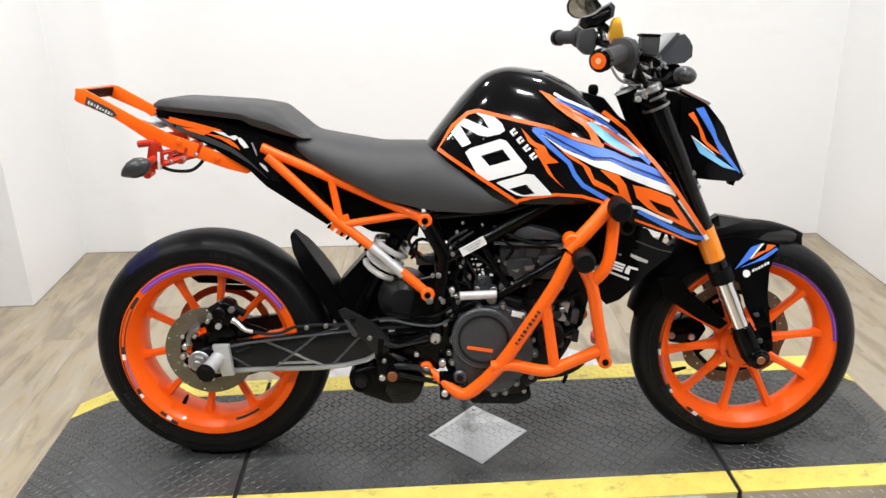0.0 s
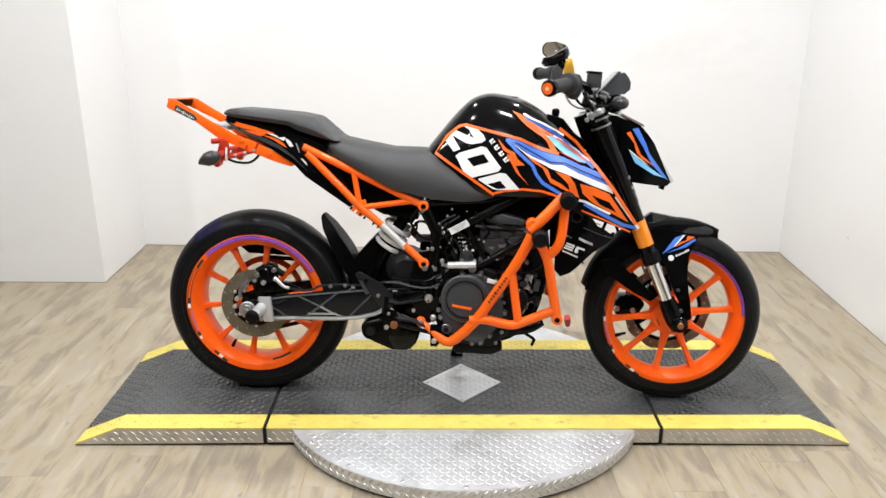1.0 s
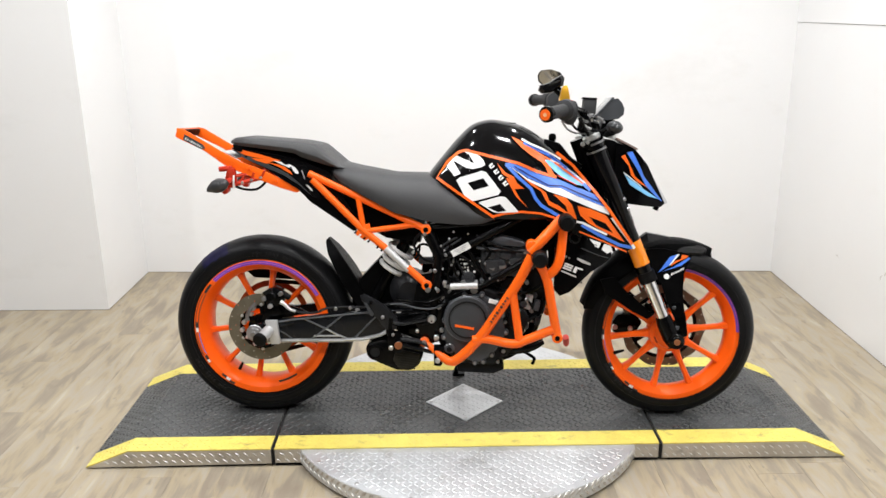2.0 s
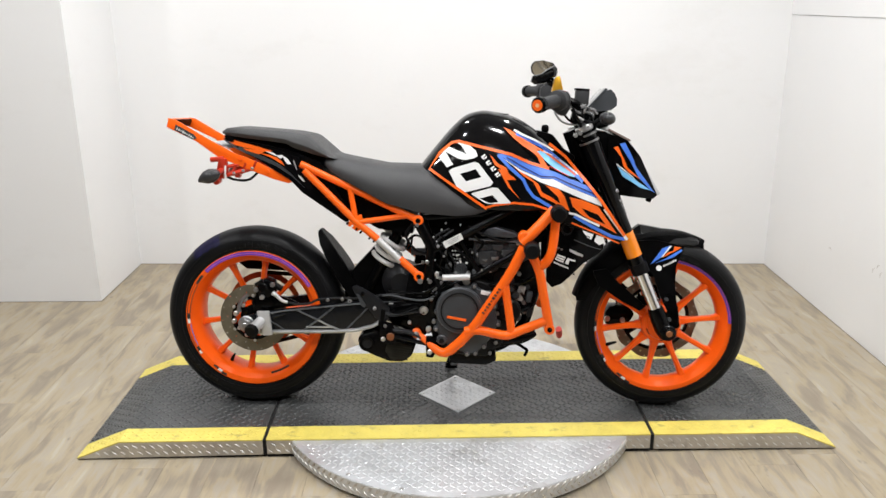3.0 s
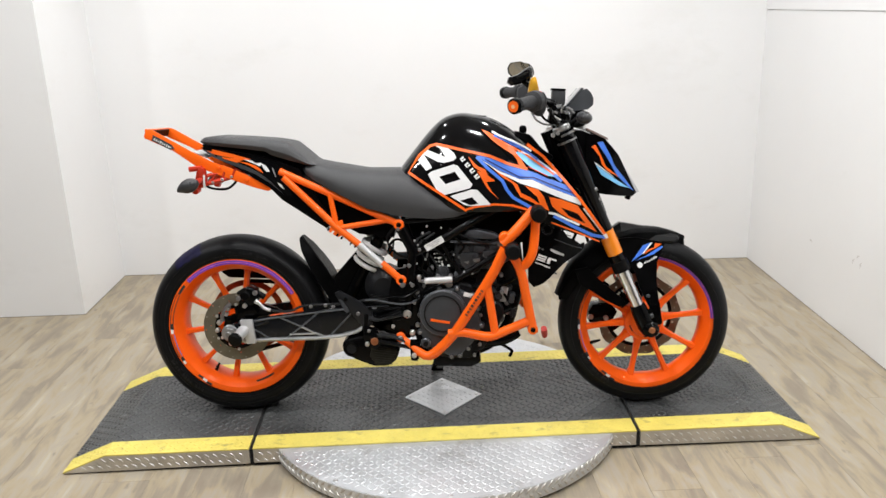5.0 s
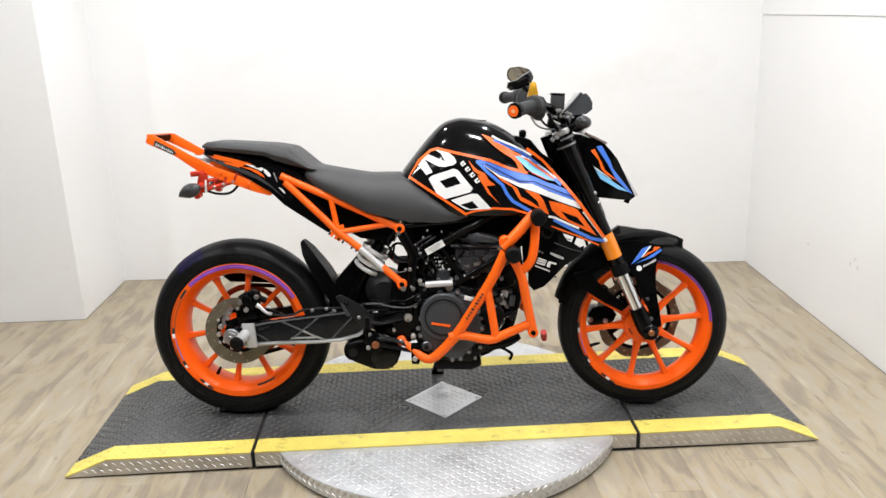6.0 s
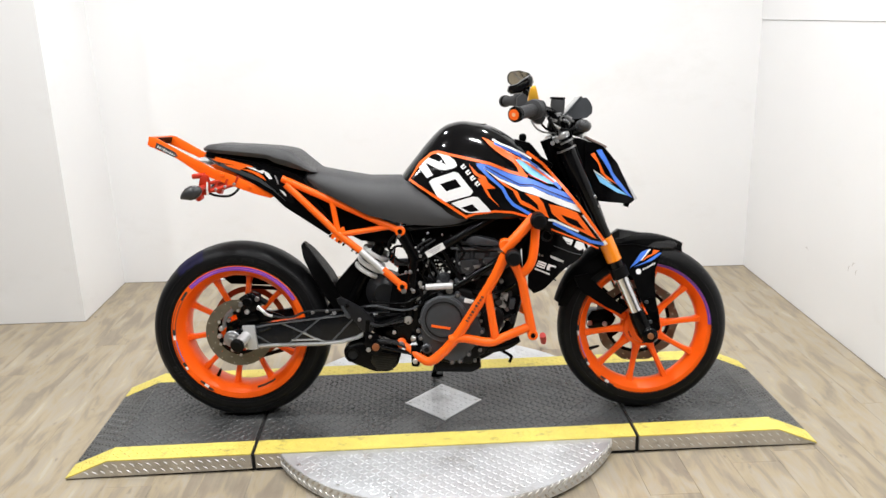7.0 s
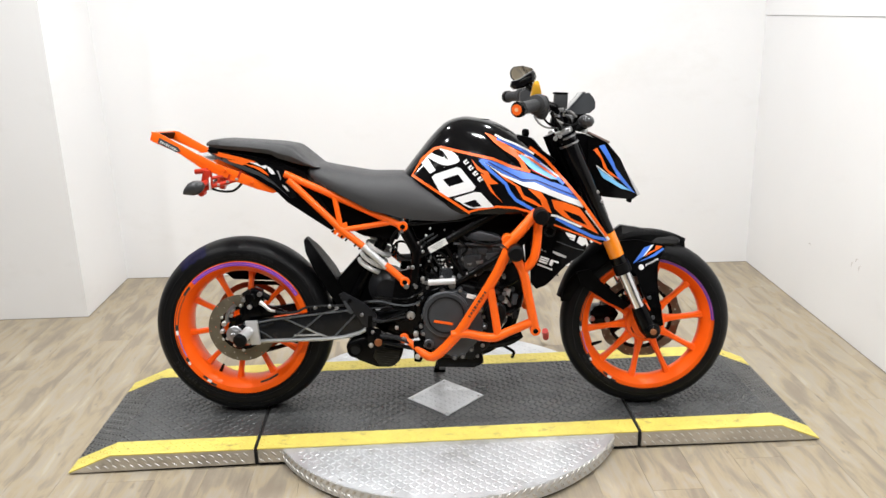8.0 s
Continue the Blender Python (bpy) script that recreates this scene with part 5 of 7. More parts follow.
part("airbox", prism([(-0.10, 0.66), (0.10, 0.67), (0.26, 0.69), (0.30, 0.62), (0.20, 0.56), (0.02, 0.56), (-0.08, 0.60)], -0.085, 0.085, 0.01), M_PLASTIC, bike, "black plastic airbox")
for pts in ([(-0.12, -0.10, 0.62), (-0.09, -0.115, 0.56), (-0.06, -0.11, 0.50), (0.0, -0.12, 0.48)], [(-0.10, -0.12, 0.60), (0.0, -0.13, 0.56), (0.06, -0.12, 0.50), (0.10, -0.11, 0.47)], [(-0.25, -0.105, 0.40), (-0.17, -0.12, 0.388), (-0.08, -0.13, 0.395), (-0.03, -0.13, 0.42)],
            [(0.04, -0.13, 0.63), (0.10, -0.135, 0.60), (0.17, -0.13, 0.585), (0.25, -0.12, 0.62)], [(-0.22, -0.11, 0.345), (-0.15, -0.125, 0.335), (-0.10, -0.14, 0.35)], [(0.12, -0.10, 0.44), (0.20, -0.11, 0.42), (0.24, -0.10, 0.36)],
            [(-0.13, -0.135, 0.645), (-0.16, -0.12, 0.60), (-0.13, -0.11, 0.55), (-0.09, -0.12, 0.54)]):
    part("cable", tube(bmesh.new(), pts, 0.0042, 8, 6), M_RUBBER, bike)

# ---- engine
eng = part("engine", prism([(-0.10, 0.43), (-0.11, 0.34), (-0.07, 0.25), (-0.01, 0.205), (0.10, 0.195), (0.15, 0.24), (0.20, 0.31), (0.20, 0.38), (0.13, 0.44), (0.02, 0.475), (-0.06, 0.47)], -0.125, 0.13, 0.014, 3), M_ENGINE, bike, "dark grey cast single-cylinder engine")
part("sump", prism([(-0.03, 0.225), (0.13, 0.215), (0.135, 0.175), (0.10, 0.160), (-0.02, 0.165)], -0.10, 0.09, 0.010), M_SATIN, eng)
part("cylinder", prism([(0.02, 0.46), (0.14, 0.43), (0.235, 0.545), (0.10, 0.60)], -0.085, 0.085, 0.010), M_ENGINE, eng)
for k in range(5):
    t = k / 5
    part("cooling_fin", slab((0.088 + 0.075 * t, 0, 0.462 + 0.085 * t), (0.135, 0.19, 0.006), (0, 20, 0), 0.002), M_ENGINE, eng)
part("head_cover", prism([(0.055, 0.500), (0.18, 0.488), (0.25, 0.53), (0.262, 0.575), (0.22, 0.590), (0.055, 0.585)], -0.112, 0.105, 0.012), M_HEAD, eng, "dark grey cylinder head cover")
part("head_bracket", prism([(0.074, 0.596), (0.100, 0.622), (0.125, 0.627), (0.189, 0.610), (0.214, 0.588)], -0.122, 0.02, 0.008), M_ARMTOP, eng)
part("head_rail", rod((0.042, -0.128, 0.589), (0.215, -0.128, 0.580), 0.004, 10), M_ARMTOP, eng)
for px, pz, w2, h2 in ((0.085, 0.560, 0.035, 0.022), (0.135, 0.560, 0.035, 0.022), (0.185, 0.562, 0.035, 0.020), (0.100, 0.520, 0.060, 0.022), (0.175, 0.522, 0.050, 0.022)):
    part("head_boss", slab((px, -0.114, pz), (w2, 0.016, h2), (0, 5, 0), 0.005), M_HEAD, eng)
for px, pz in ((0.110, 0.585), (0.160, 0.583), (0.150, 0.540), (0.205, 0.545), (0.070, 0.535)):
    bolt((px, -0.118, pz), 0.005, eng, M_BOLT, 0.006)
part("head_cap", slab((0.208, -0.112, 0.575), (0.030, 0.02, 0.012), (0, -12, 0), 0.003), M_SILVER, eng)
for px, pz, ang in ((0.02, 0.545, 0), (0.03, 0.53, 30), (0.005, 0.535, -20), (0.035, 0.51, 10), (0.015, 0.515, 60)):
    part("cable_tie", slab((px, -0.122, pz), (0.008, 0.01, 0.005), (0, ang, 0), 0.001), M_LABEL, eng)
part("throttle_body", round_end(bmesh.new(), (0.022, -0.115, 0.505), (0.022, 0.05, 0.505), 0.024, 24, 0.15), M_ENGINE, eng)
part("crankcase_front", prism([(0.10, 0.44), (0.20, 0.38), (0.215, 0.32), (0.265, 0.36), (0.285, 0.46), (0.27, 0.58), (0.20, 0.60)], -0.075, 0.075, 0.012), M_ENGINE, eng)
CASE = [(-0.063, 0.297), (-0.060, 0.353), (-0.038, 0.409), (0.004, 0.436), (0.060, 0.438), (0.110, 0.412), (0.125, 0.372), (0.137, 0.315), (0.120, 0.275), (0.092, 0.240), (0.064, 0.217), (0.037, 0.214), (-0.018, 0.238), (-0.050, 0.262)]
part("clutch_case", prism(CASE, -0.148, -0.11, 0.006, 3), M_COVER, eng, "grey clutch housing")
part("clutch_cover", round_end(bmesh.new(), (0.013, -0.14, 0.361), (0.013, -0.164, 0.361), 0.077, 48, 0.08), M_COVER, eng, "round grey clutch cover")
part("cover_ring", revolve(bmesh.new(), [(-0.163, 0.062), (-0.167, 0.061), (-0.167, 0.056), (-0.163, 0.055)], (0.013, 0, 0.361), 48, True), M_COVERD, eng)
# rim coloured brighter to carry the highlight round the cover
part("cover_rim", revolve(bmesh.new(), [(-0.1610, 0.0735), (-0.1640, 0.0728), (-0.1645, 0.0705), (-0.1625, 0.0695)], (0.013, 0, 0.361), 56, True), M_ARMTOP, eng, "clutch cover rim, its highlight painted bright")
part("cover_stripe", slab((0.004, -0.1655, 0.337), (0.062, 0.002, 0.008), (0, 10, 0)), M_OVINYL, eng, "orange stripe on the clutch cover")
for k, (px, pz) in enumerate(CASE):
    part("case_boss", round_end(bmesh.new(), (px, -0.118, pz), (px, -0.150, pz), 0.0095, 12, 0.2), M_COVER, eng)
    part("case_bolt", round_end(bmesh.new(), (px, -0.148, pz), (px, -0.156, pz), 0.0055, 10, 0.2), M_BOLT, eng)
for k in range(5):
    a = radians(70 + 22 * k)
    part("cover_rib", rod((0.013 + 0.064 * math.cos(a), -0.160, 0.361 + 0.064 * math.sin(a)), (0.013 + 0.074 * math.cos(a), -0.158, 0.361 + 0.074 * math.sin(a)), 0.0028, 6), M_COVER, eng)
part("oil_cap", round_end(bmesh.new(), (0.034, -0.12, 0.452), (0.034, -0.138, 0.452), 0.013, 14), M_BOLT, eng)
part("case_tag", slab((0.096, -0.152, 0.418), (0.030, 0.003, 0.014), (0, 14, 0), 0.001), M_LABEL, eng, "small white plate on the engine")
part("oil_plug", round_end(bmesh.new(), (-0.045, -0.14, 0.262), (-0.045, -0.158, 0.262), 0.0165, 24, 0.2), M_ARMTOP, eng, "bright oil filter cap")
part("plug_hex", round_end(bmesh.new(), (-0.045, -0.156, 0.262), (-0.045, -0.166, 0.262), 0.009, 6, 0.1), M_ENGINE, eng)
part("water_pump", round_end(bmesh.new(), (0.175, -0.10, 0.355), (0.175, -0.135, 0.355), 0.036, 24, 0.15), M_ENGINE, eng)
part("starter", round_end(bmesh.new(), (0.15, -0.10, 0.455), (0.15, 0.06, 0.455), 0.032, 20, 0.1), M_ENGINE, eng)
for x, z, r in ((0.135, 0.345, 0.007), (0.138, 0.318, 0.007), (0.18, 0.385, 0.006), (0.112, 0.212, 0.007), (0.205, 0.42, 0.009), (-0.075, 0.415, 0.007), (-0.088, 0.285, 0.010), (0.0, 0.478, 0.009)):
    bolt((x, -0.128, z), r * 0.8, eng, M_BOLT, 0.008)
part("regulator", slab((0.212, -0.09, 0.405), (0.022, 0.02, 0.05), (0, 12, 0), 0.003), M_LABEL, eng, "pale connector block")

# small fittings and hoses round the engine
for px, py, pz, r, m in ((0.150, -0.105, 0.415, 0.010, M_COVER), (0.165, -0.108, 0.392, 0.007, M_BOLT), (0.195, -0.100, 0.400, 0.012, M_COVER), (0.222, -0.092, 0.375, 0.008, M_BOLT), (0.232, -0.088, 0.425, 0.009, M_COVER), (0.160, -0.112, 0.335, 0.008, M_BOLT), (0.200, -0.106, 0.328, 0.013, M_COVER), (0.222, -0.098, 0.345, 0.007, M_BOLT), (0.180, -0.102, 0.448, 0.010, M_COVER), (0.205, -0.100, 0.470, 0.007, M_BOLT),
                         (-0.020, -0.128, 0.505, 0.007, M_BOLT), (-0.045, -0.130, 0.446, 0.006, M_BOLT), (0.040, -0.128, 0.475, 0.008, M_BOLT), (0.062, -0.125, 0.480, 0.010, M_COVER), (-0.030, -0.128, 0.545, 0.006, M_BOLT), (-0.082, -0.142, 0.452, 0.006, M_BOLT), (-0.070, -0.140, 0.320, 0.007, M_BOLT), (-0.078, -0.140, 0.395, 0.006, M_BOLT)):
    part("fitting", round_end(bmesh.new(), (px, py + 0.02, pz), (px, py - 0.008, pz), r, 12, 0.2), m, eng)
for px, pz, w2, h2, ang, m in ((0.175, 0.425, 0.030, 0.016, 20, M_COVER), (0.210, 0.445, 0.026, 0.014, -30, M_SATIN), (0.238, 0.395, 0.018, 0.034, 12, M_COVER), (0.190, 0.360, 0.034, 0.020, -12, M_COVER), (0.240, 0.345, 0.016, 0.030, 8, M_COVERD), (-0.045, 0.520, 0.030, 0.014, -50, M_SATIN), (-0.025, 0.490, 0.020, 0.018, 15, M_COVER), (0.050, 0.545, 0.018, 0.012, 30, M_COVERD)):
    part("fitting_block", slab((px, -0.098, pz), (w2, 0.03, h2), (0, ang, 0), 0.003), m, eng)
for pts, r, m in (([(0.11, -0.13, 0.44), (0.15, -0.135, 0.452), (0.20, -0.12, 0.44), (0.25, -0.10, 0.46)], 0.006, M_SATIN), ([(0.15, -0.12, 0.37), (0.19, -0.125, 0.352), (0.24, -0.10, 0.365), (0.26, -0.09, 0.42)], 0.008, M_SATIN), ([(-0.06, -0.13, 0.57), (-0.045, -0.14, 0.54), (-0.05, -0.138, 0.50), (-0.03, -0.135, 0.47)], 0.0035, M_SATIN), ([(-0.045, -0.135, 0.60), (-0.025, -0.14, 0.56), (-0.03, -0.14, 0.52), (-0.01, -0.138, 0.485)], 0.0035, M_SATIN),
                  ([(-0.09, -0.14, 0.43), (-0.06, -0.15, 0.408), (-0.05, -0.15, 0.43), (-0.02, -0.14, 0.468)], 0.004, M_SATIN), ([(-0.22, -0.12, 0.418), (-0.15, -0.13, 0.412), (-0.10, -0.145, 0.418), (-0.06, -0.145, 0.44)], 0.004, M_SATIN), ([(-0.26, -0.125, 0.372), (-0.18, -0.135, 0.376), (-0.11, -0.14, 0.378)], 0.006, M_SATIN), ([(-0.25, -0.125, 0.335), (-0.19, -0.135, 0.345), (-0.12, -0.145, 0.372)], 0.009, M_SATIN), ([(0.06, -0.13, 0.60), (0.085, -0.14, 0.575), (0.07, -0.135, 0.55)], 0.004, M_SATIN)):
    part("hose", tube(bmesh.new(), pts, r, 8, 5), m, eng)

# bright studs added in place of tiny white highlights
for px, pz, r in ((-0.060, 0.581, 0.0045), (-0.071, 0.595, 0.0040), (-0.045, 0.618, 0.0050), (-0.031, 0.640, 0.0045), (0.015, 0.634, 0.0035), (-0.038, 0.534, 0.0050), (-0.059, 0.465, 0.0065), (-0.045, 0.460, 0.0045), (-0.066, 0.521, 0.0040), (0.036, 0.597, 0.0035), (-0.084, 0.535, 0.0050), (0.084, 0.490, 0.0040), (0.053, 0.546, 0.0035), (0.111, 0.484, 0.0045)):
    bolt((px, -0.132, pz), r * 0.72, eng, M_SILVER, 0.005, "fastener_or_glint")
# white dots paint the light coming through a perforated guard
for px, pz in ((-0.010, 0.550), (-0.001, 0.550), (0.008, 0.550), (-0.007, 0.537), (0.002, 0.537), (0.011, 0.537), (-0.005, 0.524), (0.005, 0.524), (0.014, 0.524), (-0.002, 0.511), (0.007, 0.511), (0.016, 0.511)):
    part("hole_light", slab((px, -0.124, pz), (0.0050, 0.003, 0.0038), (0, -20, 0), 0.001), M_LABEL, eng)
part("throttle_cap", round_end(bmesh.new(), (0.015, -0.110, 0.489), (0.015, -0.132, 0.489), 0.021, 24, 0.2), M_HEAD, eng)
for k in range(4):
    part("throttle_rib", revolve(bmesh.new(), [(-0.1325 - 0.0006 * (k % 2), 0.004 + 0.005 * k), (-0.1345, 0.005 + 0.005 * k), (-0.1325, 0.0065 + 0.005 * k)], (0.015, 0, 0.489), 24, True), M_COVER, eng)
for pts, r, m in (([(-0.236, -0.146, 0.407), (-0.199, -0.146, 0.407), (-0.154, -0.146, 0.396), (-0.109, -0.146, 0.392), (-0.076, -0.146, 0.401), (-0.058, -0.146, 0.420)], 0.0032, M_COVER),
                  # this bright line is the swingarm's top edge running on
                  ([(-0.216, -0.135, 0.378), (-0.168, -0.135, 0.376), (-0.117, -0.135, 0.376)], 0.0028, M_ARMRIB),
                  ([(-0.227, -0.138, 0.347), (-0.202, -0.138, 0.340), (-0.168, -0.138, 0.347), (-0.119, -0.138, 0.356)], 0.0070, M_CAN),
                  ([(-0.174, -0.150, 0.290), (-0.143, -0.150, 0.282), (-0.096, -0.150, 0.260)], 0.0045, M_CAN),
                  ([(-0.078, -0.130, 0.566), (-0.067, -0.130, 0.593), (-0.049, -0.130, 0.608), (-0.020, -0.130, 0.622)], 0.0036, M_CAN),
                  ([(-0.067, -0.134, 0.563), (-0.052, -0.134, 0.590), (-0.034, -0.134, 0.601), (-0.007, -0.134, 0.619)], 0.0034, M_CAN),
                  ([(-0.042, -0.130, 0.544), (-0.024, -0.130, 0.516), (-0.018, -0.130, 0.479)], 0.0030, M_CAN),
                  ([(-0.026, -0.132, 0.553), (-0.006, -0.132, 0.520), (0.001, -0.132, 0.498)], 0.0030, M_CAN),
                  ([(-0.160, -0.100, 0.557), (-0.149, -0.100, 0.585), (-0.130, -0.100, 0.596), (-0.108, -0.100, 0.589)], 0.0040, M_SATIN),
                  ([(-0.141, -0.100, 0.596), (-0.145, -0.100, 0.566), (-0.157, -0.100, 0.548)], 0.0034, M_SATIN)):
    part("hose", tube(bmesh.new(), pts, r, 8, 5), m, eng)
part("relay", slab((-0.123, -0.08, 0.539), (0.046, 0.02, 0.022), bevel=0.003), M_COVER, eng, "grey relay behind the frame tube")
bolt((-0.122, -0.140, 0.635), 0.0060, eng, M_BOLT, 0.006, "fastener_or_glint")
bolt((-0.091, -0.140, 0.516), 0.0065, eng, M_BOLT, 0.006, "fastener_or_glint")
bolt((-0.105, -0.140, 0.515), 0.0045, eng, M_BOLT, 0.006, "fastener_or_glint")
bolt((-0.114, -0.140, 0.454), 0.0095, eng, M_BOLT, 0.006, "fastener_or_glint")
bolt((-0.067, -0.140, 0.429), 0.0065, eng, M_BOLT, 0.006, "fastener_or_glint")
bolt((-0.056, -0.140, 0.567), 0.0050, eng, M_BOLT, 0.006, "fastener_or_glint")
bolt((-0.088, -0.140, 0.459), 0.0040, eng, M_BOLT, 0.006, "fastener_or_glint")
bolt((-0.050, -0.140, 0.464), 0.0055, eng, M_BOLT, 0.006, "fastener_or_glint")
part("head_face", prism([(0.070, 0.547), (0.131, 0.550), (0.139, 0.513), (0.077, 0.506)], -0.128, -0.112, 0.003), M_HEAD, eng)
part("head_face", prism([(0.084, 0.506), (0.146, 0.517), (0.131, 0.484), (0.102, 0.476)], -0.128, -0.112, 0.003), M_HEAD, eng)
part("head_face", prism([(0.146, 0.554), (0.189, 0.557), (0.182, 0.535), (0.153, 0.524)], -0.128, -0.112, 0.003), M_HEAD, eng)
part("head_edge", prism([(0.113, 0.530), (0.138, 0.533), (0.135, 0.522), (0.117, 0.520)], -0.1305, -0.120, 0.001), M_BOLT, eng)
part("head_edge", prism([(0.153, 0.535), (0.174, 0.540), (0.169, 0.531), (0.156, 0.527)], -0.1305, -0.120, 0.001), M_BOLT, eng)
part("head_edge", prism([(0.082, 0.522), (0.102, 0.524), (0.097, 0.515)], -0.1305, -0.120, 0.001), M_BOLT, eng)
part("head_edge", prism([(0.120, 0.507), (0.135, 0.515), (0.131, 0.500)], -0.1305, -0.120, 0.001), M_BOLT, eng)

# ---- exhaust
muf = part("muffler", prism([(-0.324, 0.250), (-0.310, 0.268), (-0.262, 0.280), (-0.205, 0.272), (-0.160, 0.256), (-0.130, 0.236), (-0.146, 0.192), (-0.173, 0.173), (-0.222, 0.174), (-0.280, 0.198), (-0.320, 0.220)], -0.115, 0.02, 0.014, 3), M_SATIN, bike, "stubby black underbelly muffler")
part("muffler_outlet", revolve(bmesh.new(), [(-0.124, 0.024), (-0.124, 0.018), (-0.10, 0.018), (-0.10, 0.024)], (-0.292, 0, 0.237), 28, True), M_SATIN, muf)
# dark plug paints the shade inside the outlet
part("outlet_bore_shade", round_end(bmesh.new(), (-0.292, -0.112, 0.237), (-0.292, -0.117, 0.237), 0.017, 24, 0.1), M_DARK, muf)
part("heat_shield", prism([(-0.222, 0.250), (-0.142, 0.233), (-0.154, 0.190), (-0.172, 0.181), (-0.212, 0.181), (-0.232, 0.212)], -0.1215, -0.113, 0.003), M_MESH, muf, "finned dark heat shield")
for k in range(7):
    part("shield_fin", slab((-0.186, -0.1225, 0.188 + 0.008 * k), (0.056 + 0.003 * k, 0.002, 0.0028), (0, 8, 0)), M_MESH, muf)
part("header_pipe", tube(bmesh.new(), [(0.22, 0.04, 0.50), (0.255, 0.04, 0.43), (0.235, 0.04, 0.28), (0.13, 0.03, 0.185), (-0.10, -0.02, 0.20)], 0.018, 14, 6), M_SATIN, bike, "black exhaust header pipe")

# ---- foot controls
for s in (-1, 1):
    brk = part("footpeg_bracket", prism([(-0.336, 0.431), (-0.319, 0.438), (-0.279, 0.416), (-0.250, 0.397), (-0.215, 0.362), (-0.217, 0.325), (-0.240, 0.310), (-0.262, 0.330), (-0.278, 0.355), (-0.302, 0.373), (-0.321, 0.400)], s * 0.132 - 0.005, s * 0.132 + 0.005, 0.003), M_CAN, bike, "black heel plate and footpeg bracket")
    part("guard_edge", prism([(-0.321, 0.410), (-0.312, 0.408), (-0.290, 0.372), (-0.296, 0.364), (-0.305, 0.370)], s * 0.139 - 0.002, s * 0.139 + 0.002, 0.001), M_COVER, brk, "scuffed grey guard edge")
    part("peg_plate", prism([(-0.244, 0.320), (-0.210, 0.316), (-0.192, 0.290), (-0.186, 0.262), (-0.205, 0.242), (-0.242, 0.248), (-0.248, 0.282)], s * 0.140 - 0.006, s * 0.140 + 0.006, 0.004), M_SATIN, brk)
    part("footpeg", round_end(bmesh.new(), (-0.210, s * 0.142, 0.283), (-0.207, s * 0.192, 0.283), 0.013, 14), M_SATIN, brk)
    part("peg_end", round_end(bmesh.new(), (-0.207, s * 0.19, 0.283), (-0.206, s * 0.198, 0.283), 0.0125, 14), mat("rust_brown_%d" % (s + 1), (0.22, 0.07, 0.02), 0.6, 0.3, 0.3, 60), brk, "rusty brown peg end")
    bolt((-0.235, s * 0.147, 0.262), 0.0075, brk, M_SILVER)
    bolt((-0.228, s * 0.147, 0.306), 0.0055, brk, M_BOLT)
    bolt((-0.300, s * 0.137, 0.410), 0.006, brk, M_SATIN)
    bolt((-0.262, s * 0.137, 0.362), 0.006, brk, M_BOLT)
part("brake_pedal", tube(bmesh.new(), [(-0.205, -0.142, 0.289), (-0.14, -0.142, 0.281), (-0.085, -0.145, 0.256)], 0.0085, 12, 4), M_COVERD, bike, "black rear brake pedal")
part("brake_pedal", tube(bmesh.new(), [(-0.198, -0.150, 0.272), (-0.175, -0.150, 0.266), (-0.083, -0.150, 0.245)], 0.0065, 12, 4), M_FORK, bike)
part("pedal_tip", prism([(-0.096, 0.272), (-0.064, 0.272), (-0.062, 0.227), (-0.073, 0.204), (-0.095, 0.207)], -0.164, -0.135, 0.004), M_SATIN, bike)
bolt((-0.083, -0.166, 0.226), 0.0085, bike)
bolt((-0.087, -0.150, 0.298), 0.0085, bike)
part("lower_frame_plate", prism([(-0.275, 0.372), (-0.080, 0.372), (-0.075, 0.270), (-0.160, 0.268), (-0.262, 0.318)], -0.070, -0.060, 0.003), M_SATIN, bike)
part("master_cylinder", round_end(bmesh.new(), (-0.24, -0.125, 0.30), (-0.235, -0.125, 0.36), 0.014, 16), M_SATIN, bike)
FOOT = (-0.037, 0.273, 0.034)
part("side_stand", tube(bmesh.new(), [(-0.01, 0.12, 0.20), (-0.02, 0.19, 0.115), (FOOT[0], FOOT[1], FOOT[2] + 0.008)], [0.011, 0.010, 0.009], 12), M_SATIN, bike, "black side stand propping the machine")
part("stand_foot", slab((FOOT[0] + 0.012, FOOT[1], FOOT[2] + 0.005), (0.045, 0.032, 0.010), (7, 0, 0), 0.003), M_SATIN, bike)
part("gear_lever", tube(bmesh.new(), [(0.15, 0.10, 0.205), (0.206, 0.10, 0.180), (0.244, 0.10, 0.157), (0.247, 0.10, 0.148), (0.240, 0.10, 0.132)], 0.0055, 10, 4), M_SATIN, bike, "black gear lever below the engine")
part("engine_guard", tube(bmesh.new(), [(0.06, -0.06, 0.225), (0.130, -0.08, 0.240), (0.215, -0.09, 0.252), (0.263, -0.09, 0.272)], [0.030, 0.022, 0.018, 0.010], 12, 4), M_SATIN, bike, "black guard tube below the engine")
part("drain_cap", round_end(bmesh.new(), (0.130, -0.10, 0.246), (0.130, -0.125, 0.246), 0.019, 20, 0.2), M_COVERD, bike)
bolt((0.130, -0.124, 0.246), 0.007, bike, M_BOLT, 0.004)

